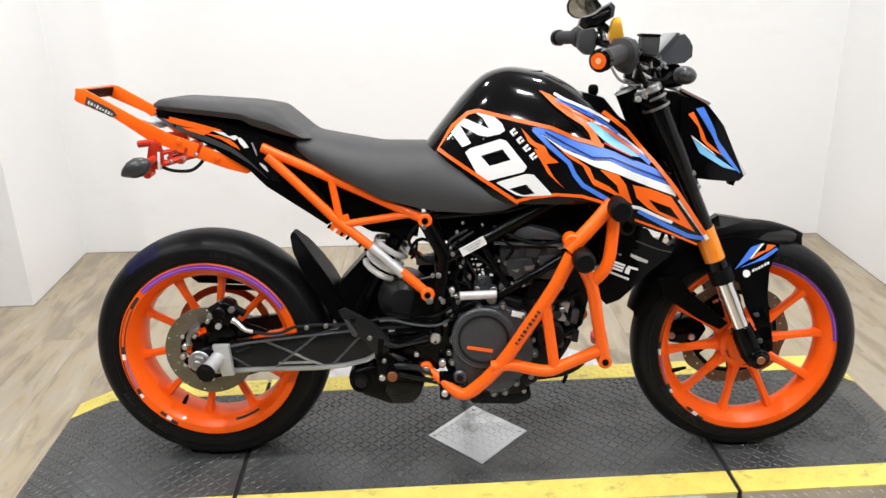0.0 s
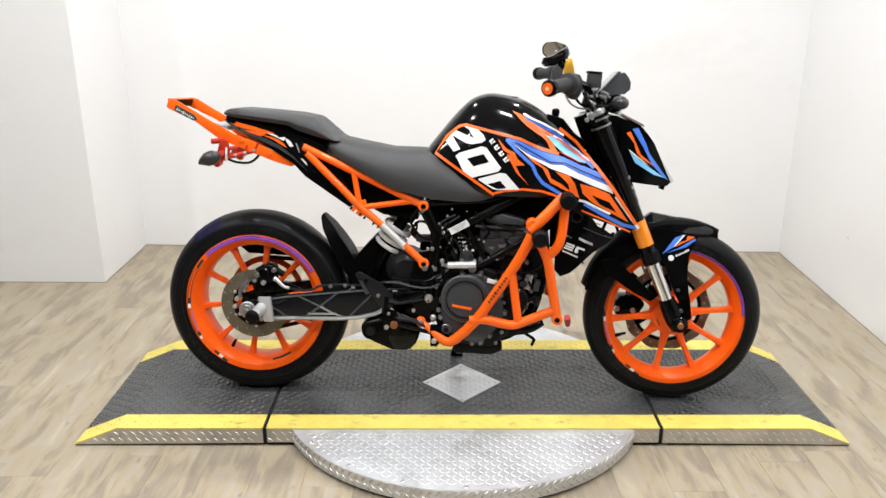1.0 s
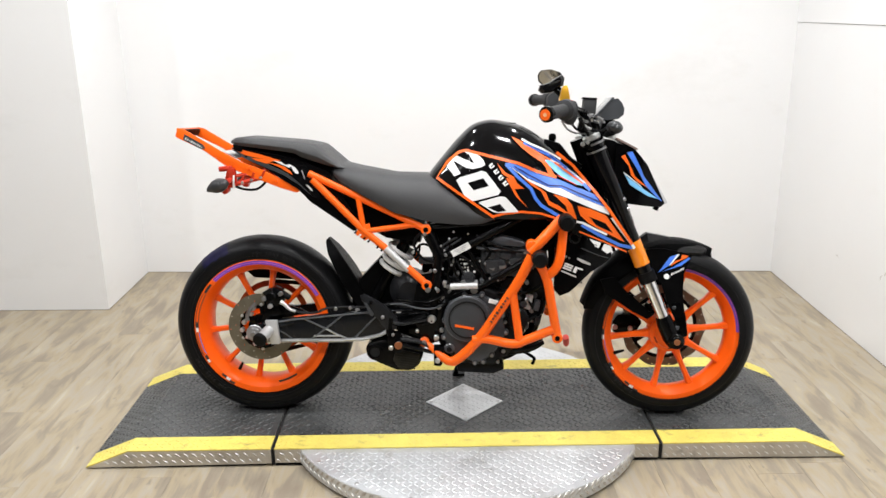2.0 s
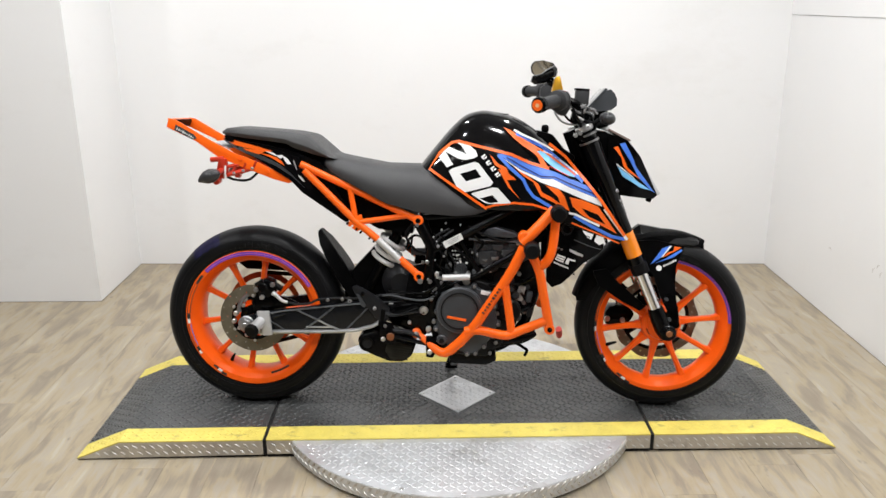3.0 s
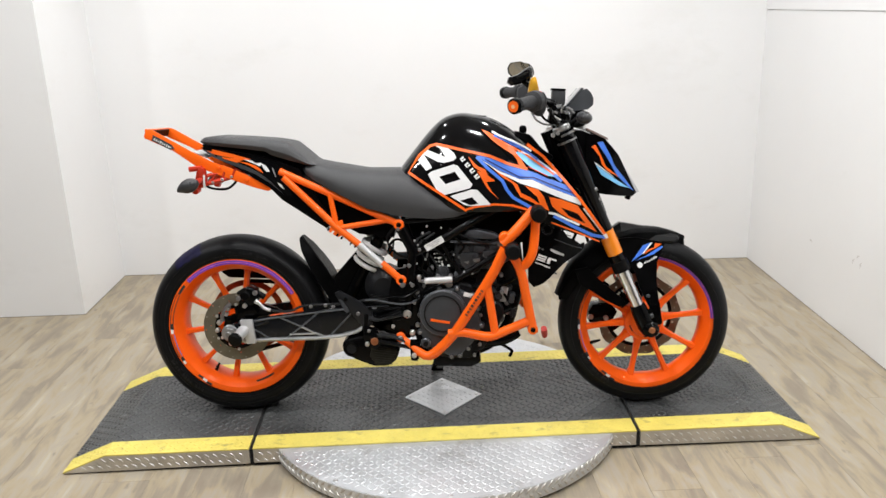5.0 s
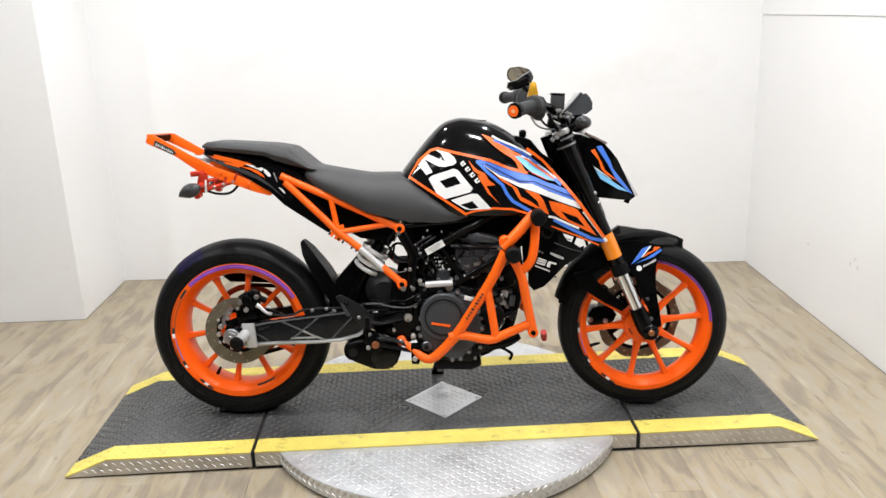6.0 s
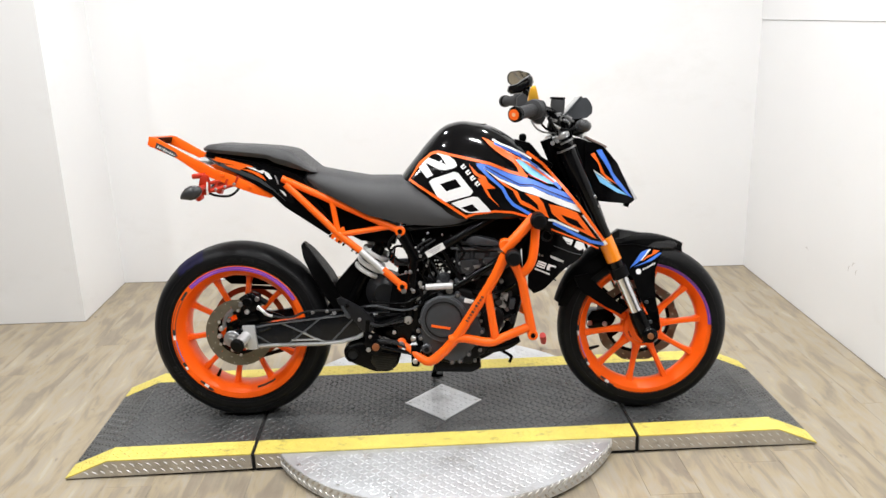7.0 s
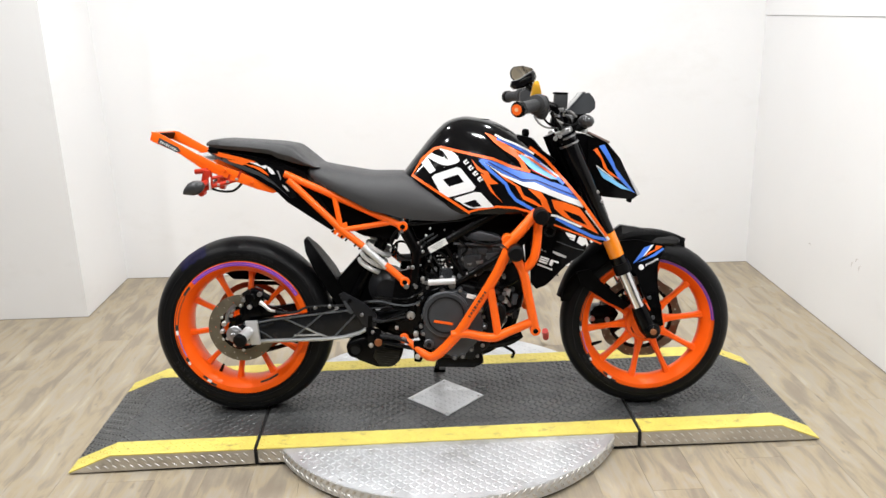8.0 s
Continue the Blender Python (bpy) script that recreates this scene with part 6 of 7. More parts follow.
# ---- orange crash bars
def bar_guard(s):
    def g(pts, r, soft=5):
        return tube(bmesh.new(), [(x, s * y, z) for x, y, z in pts], r, 16, soft)

    root = part("crash_bar", g([(-0.126, 0.135, 0.280), (-0.085, 0.155, 0.251), (-0.048, 0.17, 0.226), (-0.015, 0.177, 0.236), (0.048, 0.19, 0.302), (0.095, 0.20, 0.373), (0.140, 0.205, 0.443), (0.181, 0.215, 0.513), (0.212, 0.22, 0.580)], [0.0100, 0.0115, 0.0145, 0.0160, 0.0160, 0.0160, 0.0160, 0.0160, 0.0160], 2), M_ORANGE, bike, "bright orange tubular crash bar")
    part("bar_tube", g([(0.205, 0.22, 0.590), (0.257, 0.215, 0.643), (0.305, 0.20, 0.693)], 0.0165), M_ORANGE, root)
    part("bar_tube", g([(0.031, 0.19, 0.302), (0.078, 0.195, 0.307), (0.158, 0.20, 0.293), (0.205, 0.20, 0.309), (0.286, 0.19, 0.339)], 0.0145), M_ORANGE, root)
    part("bar_tube", g([(0.156, 0.21, 0.455), (0.178, 0.20, 0.302)], 0.0130, 0), M_ORANGE, root)
    part("bar_tube", g([(0.228, 0.22, 0.570), (0.260, 0.21, 0.503), (0.276, 0.20, 0.424), (0.297, 0.19, 0.316)], 0.0145), M_ORANGE, root)
    part("bar_tube", g([(0.309, 0.20, 0.690), (0.306, 0.205, 0.627), (0.297, 0.21, 0.562), (0.279, 0.21, 0.529), (0.253, 0.21, 0.510)], 0.0145), M_ORANGE, root)
    part("bar_foot", round_end(bmesh.new(), (0.297, s * 0.15, 0.313), (0.297, s * 0.205, 0.313), 0.0165, 18), M_ORANGE, root)
    part("bar_foot", round_end(bmesh.new(), (0.212, s * 0.19, 0.610), (0.212, s * 0.232, 0.610), 0.0185, 18), M_ORANGE, root)
    for x, z, y in ((0.234, 0.575, 0.205), (0.314, 0.685, 0.19)):
        part("slider_cap", round_end(bmesh.new(), (x, s * y, z), (x, s * (y + 0.075), z), 0.0245, 24, 0.25), M_RUBBER, root, "black rubber crash slider")
    for k in range(9):
        t = k / 8
        part("print_bar", slab((0.088 + 0.050 * t, s * (0.2160 + 0.006 * t), 0.369 + 0.077 * t), (0.0068 if k % 2 else 0.004, 0.003, 0.0085 - 0.003 * (k % 3 == 1)), (0, -57, 0)), M_INK, root)
    part("bar_lug", round_end(bmesh.new(), (-0.127, s * 0.128, 0.280), (-0.127, s * 0.147, 0.280), 0.0155, 18), M_ORANGE, root)
    bolt((-0.127, s * 0.146, 0.280), 0.008, root, M_BOLT, 0.006)
    bolt((0.297, s * 0.205, 0.313), 0.008, root, M_SATIN, 0.004)


for s in (-1, 1):
    bar_guard(s)

# ---- radiator and its cowl
def cowl_width(x, z):
    return float(np.interp(x, (0.28, 0.36, 0.47), (0.15, 0.155, 0.115)))


part("radiator", slab((0.36, 0, 0.545), (0.035, 0.22, 0.20), (0, 16, 0), 0.004), M_SATIN, bike, "black radiator")
for k in range(9):
    part("radiator_fin", slab((0.381 - 0.0028 * k, 0, 0.47 + 0.019 * k), (0.006, 0.20, 0.004), (0, 16, 0)), M_ENGINE, bike)
for s in (-1, 1):
    outline = [(0.290, 0.650), (0.310, 0.646), (0.402, 0.616), (0.417, 0.594), (0.438, 0.584), (0.460, 0.567), (0.472, 0.572), (0.470, 0.556), (0.455, 0.542), (0.404, 0.512), (0.370, 0.482), (0.336, 0.450), (0.306, 0.438), (0.288, 0.458)] if s < 0 else [(0.290, 0.640), (0.335, 0.610), (0.370, 0.590), (0.380, 0.500), (0.350, 0.455), (0.318, 0.455), (0.295, 0.475)]
    cw = part("radiator_cowl", panel(outline, cowl_width, 0.0, s, 0.012), M_SATIN, bike, "black plastic radiator cowl with white print")
    part("cowl_vent", revolve(bmesh.new(), [(s * 0.154, 0.018), (s * 0.160, 0.017), (s * 0.160, 0.010), (s * 0.154, 0.009)], (0.339, 0, 0.581), 24, True), M_SATIN, cw)
    for ba, bz in ((0.324, 0.566), (0.334, 0.562)):
        bolt((ba, s * 0.157, bz), 0.0032, cw, M_BOLT, 0.003)
    for a0, a1, b0, b1 in ((0.04, 0.48, 0.74, 1.0), (0.02, 0.46, 0.38, 0.62), (0.0, 0.44, 0.0, 0.26), (0.58, 1.0, 0.74, 1.0), (0.54, 0.70, 0.0, 0.74)):
        part("print_bar", panel([(0.314 + 0.060 * a + 0.005 * b, 0.528 - 0.022 * a + 0.019 * b) for a, b in ((a0, b0), (a1, b0), (a1, b1), (a0, b1))], cowl_width, 0.002, s, 0.002), M_WHITE, cw)
    for k in range(7):
        part("print_bar", panel([(0.310 + 0.0068 * k + u, 0.5170 - 0.0028 * k - 0.0004 * u + v) for u, v in ((0, 0), (0.005, -0.002), (0.0062, 0.003), (0.0012, 0.005))], cowl_width, 0.002, s, 0.002), M_LABEL, cw)
    part("cowl_clip", panel([(0.360, 0.563), (0.404, 0.541), (0.402, 0.535), (0.375, 0.546), (0.358, 0.557)], cowl_width, 0.003, s, 0.003), M_BRUSH, cw, "pale cable clip")
    part("cowl_bar", rod((0.446, s * 0.118, 0.610), (0.432, s * 0.126, 0.578), 0.005, 8), M_SATIN, cw)
    part("cowl_seam", tube(bmesh.new(), [(0.372, s * 0.152, 0.592), (0.386, s * 0.150, 0.586), (0.430, s * 0.134, 0.566), (0.462, s * 0.122, 0.556)], 0.0018, 6, 3), M_COVER, cw)
    part("horn", round_end(bmesh.new(), (0.350, s * 0.12, 0.625), (0.350, s * 0.150, 0.625), 0.024, 20), M_ENGINE, bike)
part("hose_ring", revolve(bmesh.new(), [(-0.149, 0.020), (-0.155, 0.019), (-0.155, 0.013), (-0.149, 0.012)], (0.350, 0, 0.625), 24, True), M_COVERD, bike)

# ---- fork, clamps, steering
FT, FB = Vector((0.404, 0, 0.930)), Vector((0.683, 0, 0.272))
FD = (FB - FT).normalized()


def on_fork(t, y):
    p = FT + (FB - FT) * t
    return (p.x, y, p.z)


for s in (-1, 1):
    y = s * 0.102
    leg = part("fork_leg", tube(bmesh.new(), [on_fork(0.0, y), on_fork(0.02, y), on_fork(0.35, y), on_fork(0.36, y), on_fork(0.60, y), on_fork(0.66, y)], [0.025, 0.0280, 0.0280, 0.0240, 0.0240, 0.0265], 22), M_FORK, bike, "black upside-down fork leg")
    part("fork_stanchion", rod(on_fork(0.655, y), on_fork(0.885, y), 0.0205, 20), M_CHROME, leg, "polished fork tube")
    part("dust_seal", rod(on_fork(0.64, y), on_fork(0.69, y), 0.0285, 20), M_RUBBER, leg)
    part("fork_foot", tube(bmesh.new(), [on_fork(0.865, y), on_fork(0.90, y), on_fork(0.97, y), (0.690, y, 0.268)], [0.024, 0.028, 0.028, 0.024], 18), M_SATIN, leg)
    part("axle_lug", round_end(bmesh.new(), (0.686, y - s * 0.02, 0.284), (0.686, y + s * 0.034, 0.284), 0.026, 24, 0.2), M_SATIN, leg)
    part("axle_plug", round_end(bmesh.new(), (0.686, y + s * 0.03, 0.284), (0.686, y + s * 0.040, 0.284), 0.018, 20, 0.2), M_SATIN, leg)
    part("axle_bore", round_end(bmesh.new(), (0.686, y + s * 0.038, 0.284), (0.686, y + s * 0.0415, 0.284), 0.011, 16, 0.2), mat("axle_plug_bronze_%d" % (s + 1), (0.30, 0.12, 0.05), 0.4, 0.5, 0.2, 40), leg, "bronze axle plug")
    part("fork_reflector", rod(on_fork(0.490, y), on_fork(0.606, y), 0.0254, 20), M_AMBER, leg, "amber reflector round the fork leg")
    part("fork_cap", round_end(bmesh.new(), on_fork(-0.022, y), on_fork(0.004, y), 0.0285, 24, 0.12), M_SILVER, leg)
part("front_axle", rod((0.686, -0.12, 0.287), (0.686, 0.12, 0.287), 0.010), M_SILVER, bike)
for t, hh, long, wide in ((0.035, 0.030, 0.062, 0.262), (0.27, 0.034, 0.050, 0.236)):
    c = on_fork(t, 0)
    part("triple_clamp", slab((c[0] - 0.008, 0, c[2]), (long, wide, hh), (0, 23, 0), 0.010), M_SATIN, bike, "black fork clamp")
for s in (-1, 1):
    y = s * 0.102
    for t in (0.020, 0.052):
        part("clamp_rim", revolve(bmesh.new(), [(-0.003, 0.0275), (-0.003, 0.0325), (0.003, 0.0325), (0.003, 0.0275)], seg=28, closed=True), M_BOLT, bike).matrix_basis = Matrix.Translation(on_fork(t, y)) @ FD.to_track_quat("Y", "Z").to_matrix().to_4x4()
    part("adjuster", round_end(bmesh.new(), on_fork(-0.020, y), on_fork(-0.040, y), 0.011, 6, 0.15), M_BOLT, bike)
    for x, z in ((0.372, 0.916), (0.386, 0.922)):
        part("clamp_bolt", round_end(bmesh.new(), (x, s * 0.118, z), (x, s * 0.134, z), 0.0065, 10, 0.2), M_SILVER, bike)
    for x, z in ((0.507, 0.743), (0.520, 0.712)):
        part("clamp_bolt", round_end(bmesh.new(), (x - 0.014, s * 0.118, z - 0.006), (x + 0.004, s * 0.118, z + 0.002), 0.006, 10, 0.2), M_BOLT, bike)
part("steering_head", rod((0.375, 0, 0.93), (0.460, 0, 0.72), 0.032, 20), M_SATIN, bike)
part("fork_cover", prism([(0.395, 0.905), (0.445, 0.885), (0.535, 0.70), (0.500, 0.69), (0.455, 0.76)], -0.06, 0.06, 0.008), M_PLASTIC, bike)

# ---- front mudguard
rings = []
for k in range(25):
    t = k / 24
    a = radians(162 - 98 * t)
    r = 0.306 + 0.010 * math.sin(math.pi * t)
    wide = 0.045 + 0.030 * math.sin(math.pi * min(1, t * 1.15)) - 0.030 * max(0, t - 0.7) / 0.3
    x, z = FW.x + r * math.cos(a), FW.z + r * math.sin(a)
    n = Vector((math.cos(a), 0, math.sin(a)))
    drop = 0.036 + 0.02 * math.sin(math.pi * t)
    ring = []
    for yy, dd in ((-1, -drop), (-0.92, -0.010), (-0.6, 0.0), (0, 0.006), (0.6, 0.0), (0.92, -0.010), (1, -drop)):
        ring.append(Vector((x, yy * wide, z)) + n * dd)
    ring += [Vector((x, p.y * 0.93, p.z)) - n * 0.004 for p in reversed(ring)]
    rings.append(ring)
fend = part("front_mudguard", loft(bmesh.new(), rings), M_PLASTIC, bike, "black plastic front mudguard with a pointed lip", sharp=45)
rings = []
for x, zt, zb, w in ((0.572, 0.598, 0.580, 0.030), (0.604, 0.620, 0.570, 0.046), (0.650, 0.612, 0.560, 0.050), (0.700, 0.601, 0.556, 0.050), (0.772, 0.584, 0.552, 0.040), (0.793, 0.577, 0.556, 0.028), (0.802, 0.570, 0.562, 0.012)):
    rings.append([(x, -w, zb), (x, -w * 1.04, zb + 0.006), (x, -w * 0.85, zb + (zt - zb) * 0.55), (x, -w * 0.30, zt), (x, w * 0.30, zt), (x, w * 0.85, zb + (zt - zb) * 0.55), (x, w * 1.04, zb + 0.006), (x, w, zb)])
part("mudguard_lip", loft(bmesh.new(), rings), M_LIP, fend, "dusty black pointed lip", sharp=18)

def stay_width(x, z):
    return 0.078 + 0.035 * min(1, max(0, (0.56 - z) / 0.2))


for s in (-1, 1):
    st = part("mudguard_side", panel([(0.560, 0.575), (0.640, 0.580), (0.738, 0.560), (0.711, 0.497), (0.707, 0.438), (0.720, 0.300), (0.710, 0.297), (0.676, 0.366), (0.655, 0.410), (0.638, 0.467), (0.590, 0.50)], stay_width, 0, s, 0.005, 0.03), M_PLASTIC, fend, "black mudguard side with blue and orange flash")
    part("axle_bracket", prism([(0.671, 0.404), (0.698, 0.410), (0.717, 0.366), (0.726, 0.299), (0.708, 0.289), (0.672, 0.308), (0.686, 0.360)], s * 0.107 - 0.006, s * 0.107 + 0.006, 0.003), M_SATIN, fend)
    bolt((0.678, s * 0.112, 0.392), 0.006, fend, M_COVER, 0.006)
    bolt((0.690, s * 0.112, 0.325), 0.007, fend, M_COVER, 0.006)
    part("mudguard_stay", panel([(0.445, 0.478), (0.488, 0.486), (0.527, 0.442), (0.620, 0.362), (0.600, 0.346), (0.545, 0.375), (0.462, 0.432)], lambda x, z: 0.086, 0, s, 0.006), M_PLASTIC, fend)
    for ol, m in (([(0.628, 0.502), (0.666, 0.553), (0.690, 0.561), (0.661, 0.524)], M_BLUE), ([(0.690, 0.561), (0.697, 0.561), (0.668, 0.527), (0.661, 0.524)], M_WHITE), ([(0.705, 0.559), (0.726, 0.556), (0.715, 0.548), (0.690, 0.536), (0.668, 0.524), (0.684, 0.540), (0.701, 0.545)], M_OVINYL), ([(0.727, 0.551), (0.731, 0.546), (0.700, 0.524), (0.672, 0.515), (0.640, 0.505), (0.676, 0.520)], M_BLUE)):
        part("graphic", panel(ol, stay_width, 0.0022, s, 0.0015), m, st)
    cx, cz = 0.655, 0.490
    part("print_mark", panel([(cx + 0.009 * math.cos(2 * math.pi * k / 14), cz + 0.009 * math.sin(2 * math.pi * k / 14)) for k in range(14)], stay_width, 0.0022, s, 0.0015), M_WHITE, st)
    for k in range(6):
        part("print_bar", panel([(0.669 + 0.0072 * k + u, 0.493 + 0.0035 * k + v) for u, v in ((0, 0), (0.0048, 0.002), (0.0048, 0.010 if k in (0, 4) else 0.0075), (0, 0.0055))], stay_width, 0.0022, s, 0.0015, 0.02), M_LABEL, st)
fcal = part("front_caliper", prism([(0.509, 0.306), (0.526, 0.330), (0.590, 0.330), (0.612, 0.300), (0.592, 0.266), (0.551, 0.258), (0.513, 0.264)], 0.045, 0.105, 0.008), M_SATIN, bike, "black front brake caliper")
for px, pz in ((0.518, 0.286), (0.570, 0.281)):
    part("caliper_bolt", round_end(bmesh.new(), (px, 0.050, pz), (px, 0.036, pz), 0.009, 12, 0.2), M_SILVER, fcal)
part("front_brake_hose", tube(bmesh.new(), [(0.56, 0.09, 0.32), (0.53, 0.10, 0.50), (0.47, 0.07, 0.66), (0.43, 0.03, 0.80)], 0.005, 8, 6), M_RUBBER, bike)

# ---- headlight mask
def mask_width(x, z):
    return max(0.03, 0.080 - 0.36 * max(0, x - 0.56) - 0.10 * max(0, z - 0.86))


mask = part("headlight_mask", shell([(0.482, 0.916), (0.518, 0.911), (0.547, 0.894), (0.587, 0.846), (0.615, 0.790), (0.649, 0.722), (0.636, 0.711), (0.605, 0.713), (0.500, 0.728), (0.486, 0.735), (0.482, 0.83)], mask_width), M_SATIN, bike, "angular black headlight mask with blue and orange flashes")
part("lamp_bracket", prism([(0.430, 0.925), (0.470, 0.928), (0.515, 0.908), (0.512, 0.80), (0.500, 0.74), (0.470, 0.78), (0.445, 0.84)], -0.068, 0.068, 0.006), M_PLASTIC, bike, "black headlight bracket")
part("headlight", prism([(0.545, 0.896), (0.575, 0.872), (0.612, 0.810), (0.664, 0.722), (0.648, 0.716), (0.600, 0.800), (0.560, 0.866)], -0.030, 0.030, 0.004), M_LENS, mask, "clear headlight lens")
part("mask_top", slab((0.520, 0, 0.914), (0.078, 0.13, 0.007), (0, 27, 0), 0.003), mat("smoked_screen", (0.24, 0.17, 0.15), 0.25, 0, 0.1, 20, coat=0.4), mask, "smoked brown fly screen")
part("mask_hook", slab((0.628, -0.02, 0.705), (0.016, 0.02, 0.016), (0, 20, 0), 0.003), M_PLASTIC, mask)
for s in (-1, 1):
    for ol, m in (([(0.499, 0.876), (0.512, 0.881), (0.535, 0.835), (0.545, 0.812), (0.590, 0.774), (0.550, 0.797), (0.532, 0.817), (0.524, 0.845)], M_OVINYL), ([(0.517, 0.888), (0.535, 0.891), (0.563, 0.838), (0.572, 0.815), (0.600, 0.780), (0.640, 0.729), (0.625, 0.738), (0.581, 0.782), (0.554, 0.830)], M_BLUE),
                  ([(0.512, 0.818), (0.525, 0.808), (0.572, 0.773), (0.612, 0.747), (0.628, 0.737), (0.590, 0.748), (0.530, 0.785)], M_LBLUE), ([(0.508, 0.827), (0.512, 0.819), (0.525, 0.810), (0.572, 0.775), (0.560, 0.787)], M_WHITE)):
        part("graphic", panel(ol, mask_width, 0.002, s, 0.0015, 0.02), m, mask)
    sig = part("signal_stalk", tube(bmesh.new(), [(0.455, s * 0.06, 0.945), (0.465, s * 0.12, 0.952)], 0.010, 12), M_PLASTIC, bike)
    bm = bmesh.new()
    bmesh.ops.create_uvsphere(bm, u_segments=20, v_segments=12, radius=1.0, matrix=pose(0.462, s * 0.17, 0.968, 0, 10, 0) @ Matrix.Diagonal((0.025, 0.032, 0.020, 1)))
    part("front_signal", bm, M_SMOKE, sig, "smoked black turn signal")

# ---- handlebar and controls
RE, LE = Vector((0.244, -0.385, 1.010)), Vector((0.262, 0.385, 1.060))
hb = part("handlebar", tube(bmesh.new(), [RE, (0.312, -0.280, 1.024), (0.375, -0.16, 1.005), (0.400, -0.06, 0.978), (0.400, 0.06, 0.982), (0.375, 0.16, 1.025), (0.315, 0.280, 1.060), LE], 0.0125, 14, 4), M_SATIN, bike, "black tapered handlebar")
for s, e in ((-1, RE), (1, LE)):
    inner = Vector((0.312, s * 0.280, 1.024 if s < 0 else 1.060))
    dd = (inner - e).normalized()
    part("grip", tube(bmesh.new(), [e, e + dd * 0.006, e + dd * 0.085, e + dd * 0.090, e + dd * 0.112, e + dd * 0.118], [0.020, 0.0185, 0.0185, 0.030, 0.030, 0.024], 18), M_GRIP, hb, "worn grey-black rubber grip")
    part("bar_end", round_end(bmesh.new(), e - dd * 0.024, e, 0.0225, 24, 0.22), M_SATIN, hb)
    if s < 0:
        part("bar_end_ring", revolve(bmesh.new(), [(0, 0.0155), (0.003, 0.0155), (0.003, 0.005), (0, 0.005)], seg=20, closed=True), M_OVINYL, hb, "orange bar end").matrix_basis = Matrix.Translation(e - dd * 0.0262) @ dd.to_track_quat("Y", "Z").to_matrix().to_4x4()
        part("bar_end_core", round_end(bmesh.new(), e - dd * 0.022, e - dd * 0.0268, 0.0065, 14, 0.2), mat("bar_end_core", (0.80, 0.46, 0.24), 0.4), hb)
    part("switch_button", slab((0.320, s * 0.288, 1.015 if s < 0 else 1.050), (0.014, 0.010, 0.010), (0, 15, 0), 0.002), M_LABEL if s > 0 else M_RED, hb)
    part("switchgear", prism([(0.288, 0.998), (0.290, 1.036), (0.308, 1.047), (0.330, 1.048), (0.338, 1.030), (0.335, 0.995), (0.322, 0.975), (0.305, 0.980)], s * 0.220, s * 0.280, 0.008), M_GRIP, hb).location = (0, 0, 0 if s < 0 else 0.035)
    part("lever", tube(bmesh.new(), [(0.352, s * 0.24, 1.01 if s < 0 else 1.05), (0.375, s * 0.29, 1.005 if s < 0 else 1.045), (0.345, s * 0.39, 1.0 if s < 0 else 1.04)], [0.009, 0.007, 0.008], 10, 5), M_SATIN, hb, "black lever")
for px, py, pz, a in ((0.372, -0.17, 0.988, 0.007), (0.392, -0.16, 1.002, 0.006), (0.425, -0.11, 0.995, 0.008), (0.410, -0.13, 0.985, 0.007), (0.385, -0.12, 0.965, 0.007), (0.437, -0.09, 0.985, 0.006)):
    part("clamp_piece", slab((px, py, pz), (a * 2.6, a * 1.5, a * 1.0), (0, 25, 20), a * 0.2), M_BOLT, hb)
for pts, r, m in (([(0.341, 1.017), (0.371, 1.015), (0.390, 1.006), (0.397, 0.985)], 0.0032, M_SILVER),
                  ([(0.324, 1.006), (0.331, 0.983), (0.353, 0.960), (0.388, 0.951)], 0.0036, M_SATIN),
                  ([(0.351, 0.998), (0.369, 0.977), (0.393, 0.963)], 0.0030, M_SILVER),
                  ([(0.301, 0.989), (0.318, 0.965), (0.341, 0.952), (0.370, 0.948)], 0.0030, M_BOLT),
                  ([(0.371, 1.003), (0.379, 0.987), (0.370, 0.968)], 0.0040, M_SATIN)):
    part("control_line", tube(bmesh.new(), [(x, -0.17 + 0.012 * k, z) for k, (x, z) in enumerate(pts)], r, 8, 5), m, hb)
part("brake_reservoir", slab((0.385, -0.15, 1.030), (0.041, 0.040, 0.046), (0, 4, 0), 0.006), M_GRIP, hb, "black brake fluid reservoir")
part("reservoir_cap", slab((0.385, -0.15, 1.055), (0.044, 0.044, 0.006), (0, 4, 0), 0.003), M_PLASTIC, hb)
for k in range(2):
    s = -1 if k == 0 else 1
    part("bar_clamp", slab((0.400, s * 0.05, 0.972), (0.045, 0.03, 0.045), (0, 15, 0), 0.006), M_SATIN, hb)
    part("clamp_bolt", round_end(bmesh.new(), (0.412, s * 0.05, 0.993), (0.414, s * 0.05, 1.001), 0.006, 10), M_SILVER, hb)
dash = part("display", shell([(0.424, 1.003), (0.448, 1.030), (0.474, 1.054), (0.488, 1.057), (0.500, 1.044), (0.508, 1.027), (0.507, 1.006), (0.490, 0.992), (0.440, 0.988), (0.427, 0.993)], lambda x, z: 0.062), M_COVER, bike, "tilted instrument display")
part("display_glass", prism([(0.417, 1.003), (0.470, 1.061), (0.477, 1.058), (0.423, 1.000)], -0.066, 0.066, 0.001), M_SCREEN, dash, "grey display glass")
part("display_mount", slab((0.462, -0.01, 0.965), (0.04, 0.05, 0.06), (0, 20, 0), 0.006), M_PLASTIC, bike)
part("ignition_lock", round_end(bmesh.new(), (0.470, -0.055, 0.930), (0.476, -0.055, 0.952), 0.014, 18), M_SILVER, bike, "bright ignition lock")
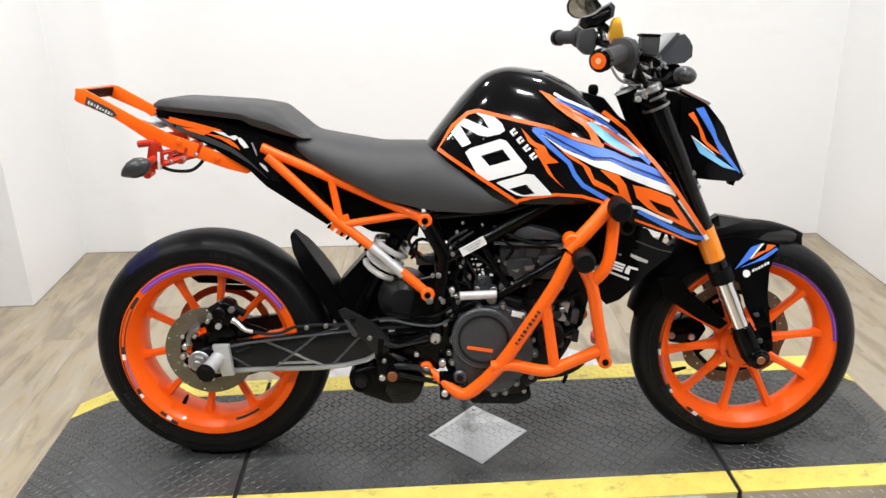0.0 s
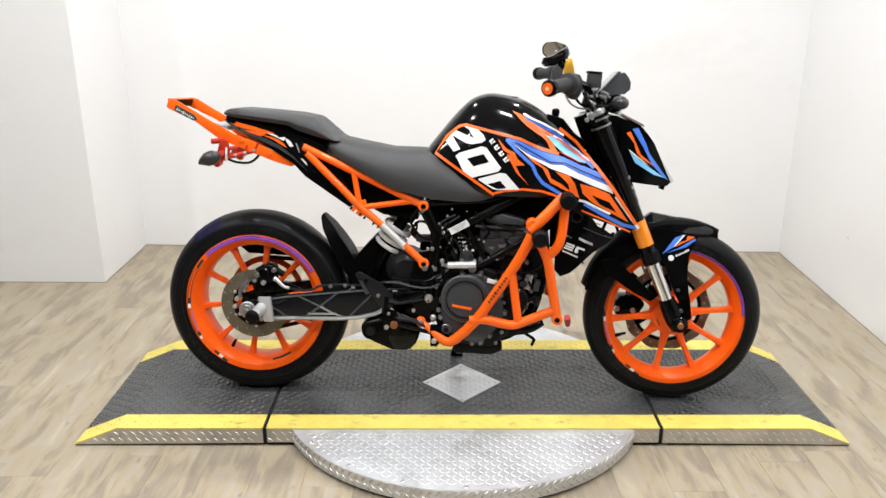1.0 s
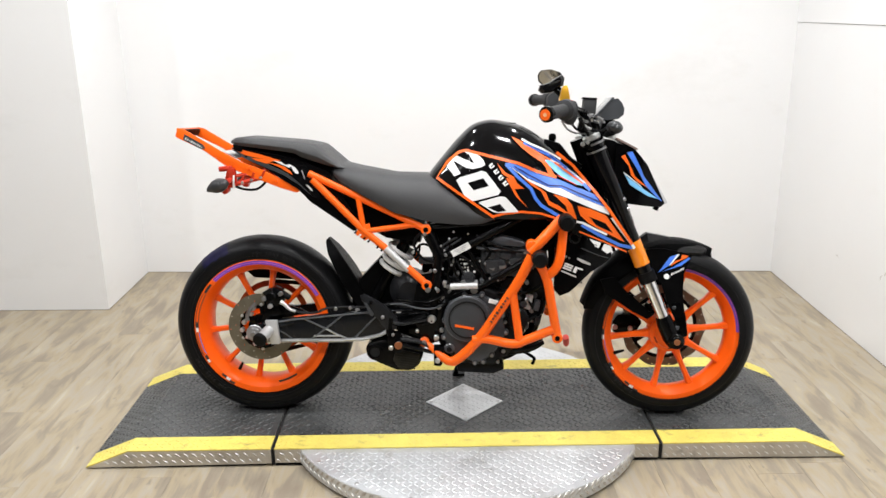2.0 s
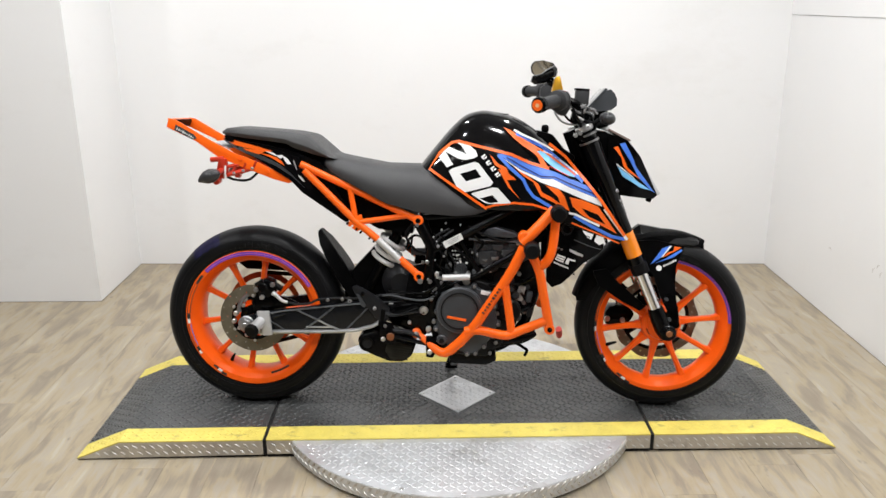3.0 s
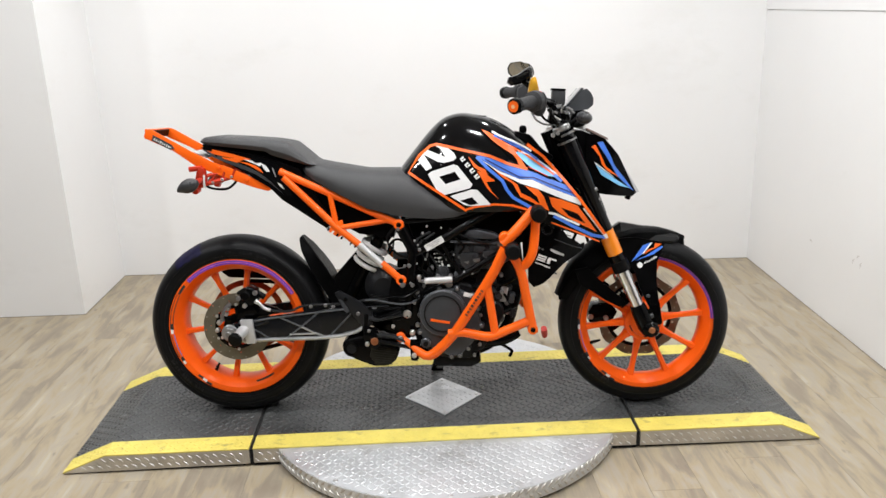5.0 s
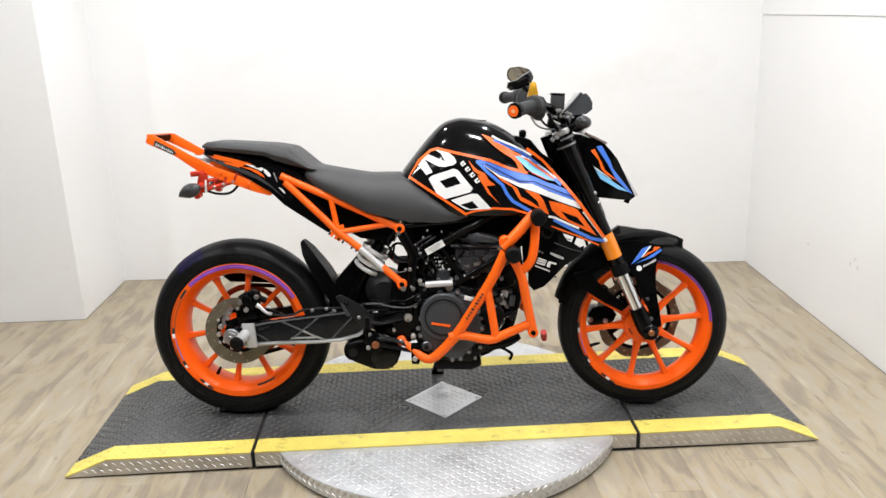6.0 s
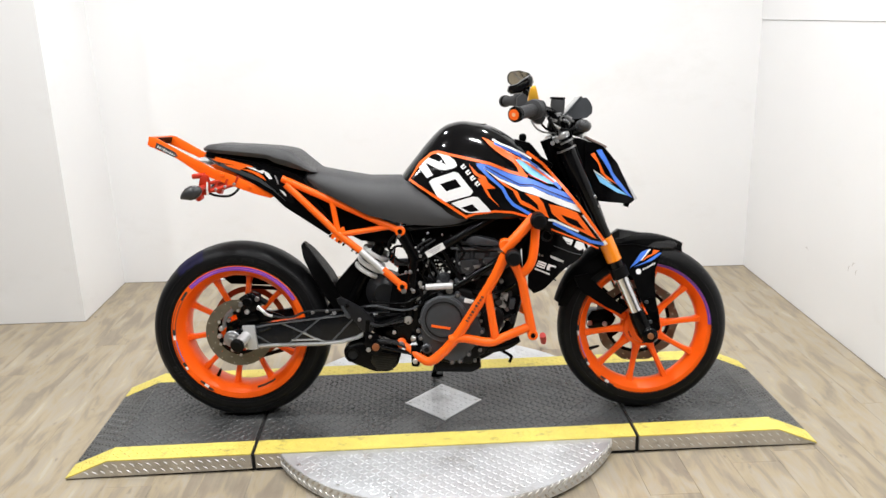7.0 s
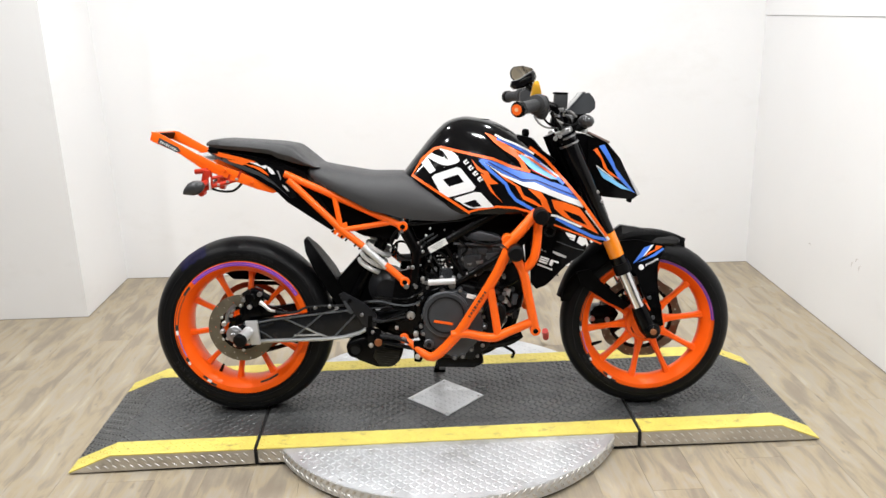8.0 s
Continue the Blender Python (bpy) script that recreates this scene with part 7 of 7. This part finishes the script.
for pts in ([(0.345, -0.22, 1.01), (0.385, -0.15, 0.985), (0.405, -0.09, 0.94), (0.42, -0.05, 0.86)], [(0.36, 0.22, 1.04), (0.41, 0.15, 1.0), (0.43, 0.07, 0.94), (0.43, 0.04, 0.85)], [(0.35, -0.20, 0.995), (0.385, -0.13, 0.95), (0.405, -0.09, 0.90)], [(0.40, -0.09, 1.01), (0.425, -0.085, 0.97), (0.45, -0.075, 0.90), (0.50, -0.06, 0.78), (0.545, -0.075, 0.66)],
            [(0.37, -0.16, 1.00), (0.395, -0.12, 0.965), (0.43, -0.10, 0.955), (0.455, -0.08, 0.97)], [(0.36, -0.18, 0.99), (0.365, -0.13, 0.955), (0.38, -0.09, 0.94)]):
    part("cable", tube(bmesh.new(), pts, 0.0045, 8, 6), M_RUBBER, bike)

# far mirror, folded near mirror and gold reservoir
def leaf(outline, k, y, tilt=0.26):
    cx, cz = sum(p[0] for p in outline) / len(outline), sum(p[1] for p in outline) / len(outline)
    return [(cx + (x - cx) * k, y - tilt * (z - cz) * k, cz + (z - cz) * k) for x, z in outline]


GLASS = [(0.255, 1.139), (0.259, 1.150), (0.267, 1.157), (0.296, 1.160), (0.328, 1.151), (0.340, 1.138), (0.344, 1.122), (0.338, 1.106), (0.306, 1.102), (0.271, 1.110), (0.258, 1.122)]
part("mirror_stem", tube(bmesh.new(), [(0.352, 0.20, 1.042), (0.345, 0.215, 1.075), (0.315, 0.222, 1.112)], 0.008, 10, 4), M_SATIN, hb)
mir = part("mirror", loft(bmesh.new(), [leaf(GLASS, 1.0, 0.198), leaf(GLASS, 1.05, 0.202), leaf(GLASS, 1.05, 0.210), leaf(GLASS, 0.85, 0.224), leaf(GLASS, 0.5, 0.230)]), M_PLASTIC, hb, "leaf-shaped mirror in a black shell")
part("mirror_glass", loft(bmesh.new(), [leaf(GLASS, 0.96, 0.195), leaf(GLASS, 0.96, 0.1985)]), M_MIRROR, mir, "mirror glass")
BACK_SHELL = [(0.228, 1.080), (0.233, 1.096), (0.259, 1.103), (0.281, 1.118), (0.300, 1.128), (0.309, 1.118), (0.306, 1.096), (0.285, 1.084), (0.271, 1.073), (0.240, 1.070)]
bsh = part("mirror", loft(bmesh.new(), [leaf(BACK_SHELL, 0.7, -0.172, 0), leaf(BACK_SHELL, 0.95, -0.164, 0), leaf(BACK_SHELL, 1.0, -0.156, 0), leaf(BACK_SHELL, 1.0, -0.146, 0), leaf(BACK_SHELL, 0.9, -0.138, 0)]), M_GLOSS, hb, "folded mirror seen from its black back")
part("shell_edge", tube(bmesh.new(), [(0.256, -0.170, 1.092), (0.276, -0.172, 1.101), (0.298, -0.168, 1.111)], [0.002, 0.004, 0.003], 8, 4), M_LIP, bsh)
part("mirror_stem", tube(bmesh.new(), [(0.282, -0.150, 1.080), (0.315, -0.165, 1.050), (0.345, -0.190, 1.020)], 0.008, 10, 4), M_SATIN, hb)
part("gold_reservoir", prism([(0.290, 1.048), (0.298, 1.084), (0.304, 1.094), (0.315, 1.095), (0.319, 1.080), (0.325, 1.053), (0.309, 1.044)], -0.185, -0.155, 0.005), M_GOLD, hb, "gold brake fluid reservoir")
part("reservoir_foot", slab((0.315, -0.17, 1.045), (0.034, 0.03, 0.016), (0, 8, 0), 0.004), M_RED, hb)
part("reservoir_arm", tube(bmesh.new(), [(0.312, -0.17, 1.046), (0.335, -0.17, 1.030), (0.365, -0.17, 1.008)], 0.007, 10, 3), M_SATIN, hb)
part("clutch_perch", slab((0.330, 0.26, 1.060), (0.026, 0.04, 0.030), (0, 10, 0), 0.005), M_SATIN, hb)
# ---------------------------------------------------------------- floor boards
PW, PL = 0.152, 1.22
floor = tagged(part("floor", slab((-1.0, -2.55, -0.055), (10.4, 9.4, 0.10)), M_GROUT), "pale wood-look plank floor", "floor", kind="structure")
me = None
rng = random.Random(7)
rest = bmesh.new()
col = 0
x = -5.95
while x < 3.98:
    y = -7.0 - rng.random() * PL
    while y < 1.75:
        cx, cy = x + PW / 2, y + PL / 2
        near = -2.6 < cx < 1.9 and cy > -1.9
        if me is None:
            bm = slab((0, 0, -0.003), (PW - 0.0005, PL - 0.0005, 0.006))
            bmesh.ops.bevel(bm, geom=[e for e in bm.edges if all(v.co.z > -0.001 for v in e.verts)], offset=0.0005, segments=1, affect="EDGES")
            first = part("plank", bm, M_WOOD, floor)
            first.location = (cx, cy, 0)
            me = first
        elif near:
            repeat("plank", me, floor, pose(cx, cy, 0))
        else:
            box(rest, (cx, cy, -0.003), (PW - 0.0005, PL - 0.0005, 0.006))
        y += PL
    x += PW
part("far_planks", rest, M_WOOD, floor, kind="stuff")
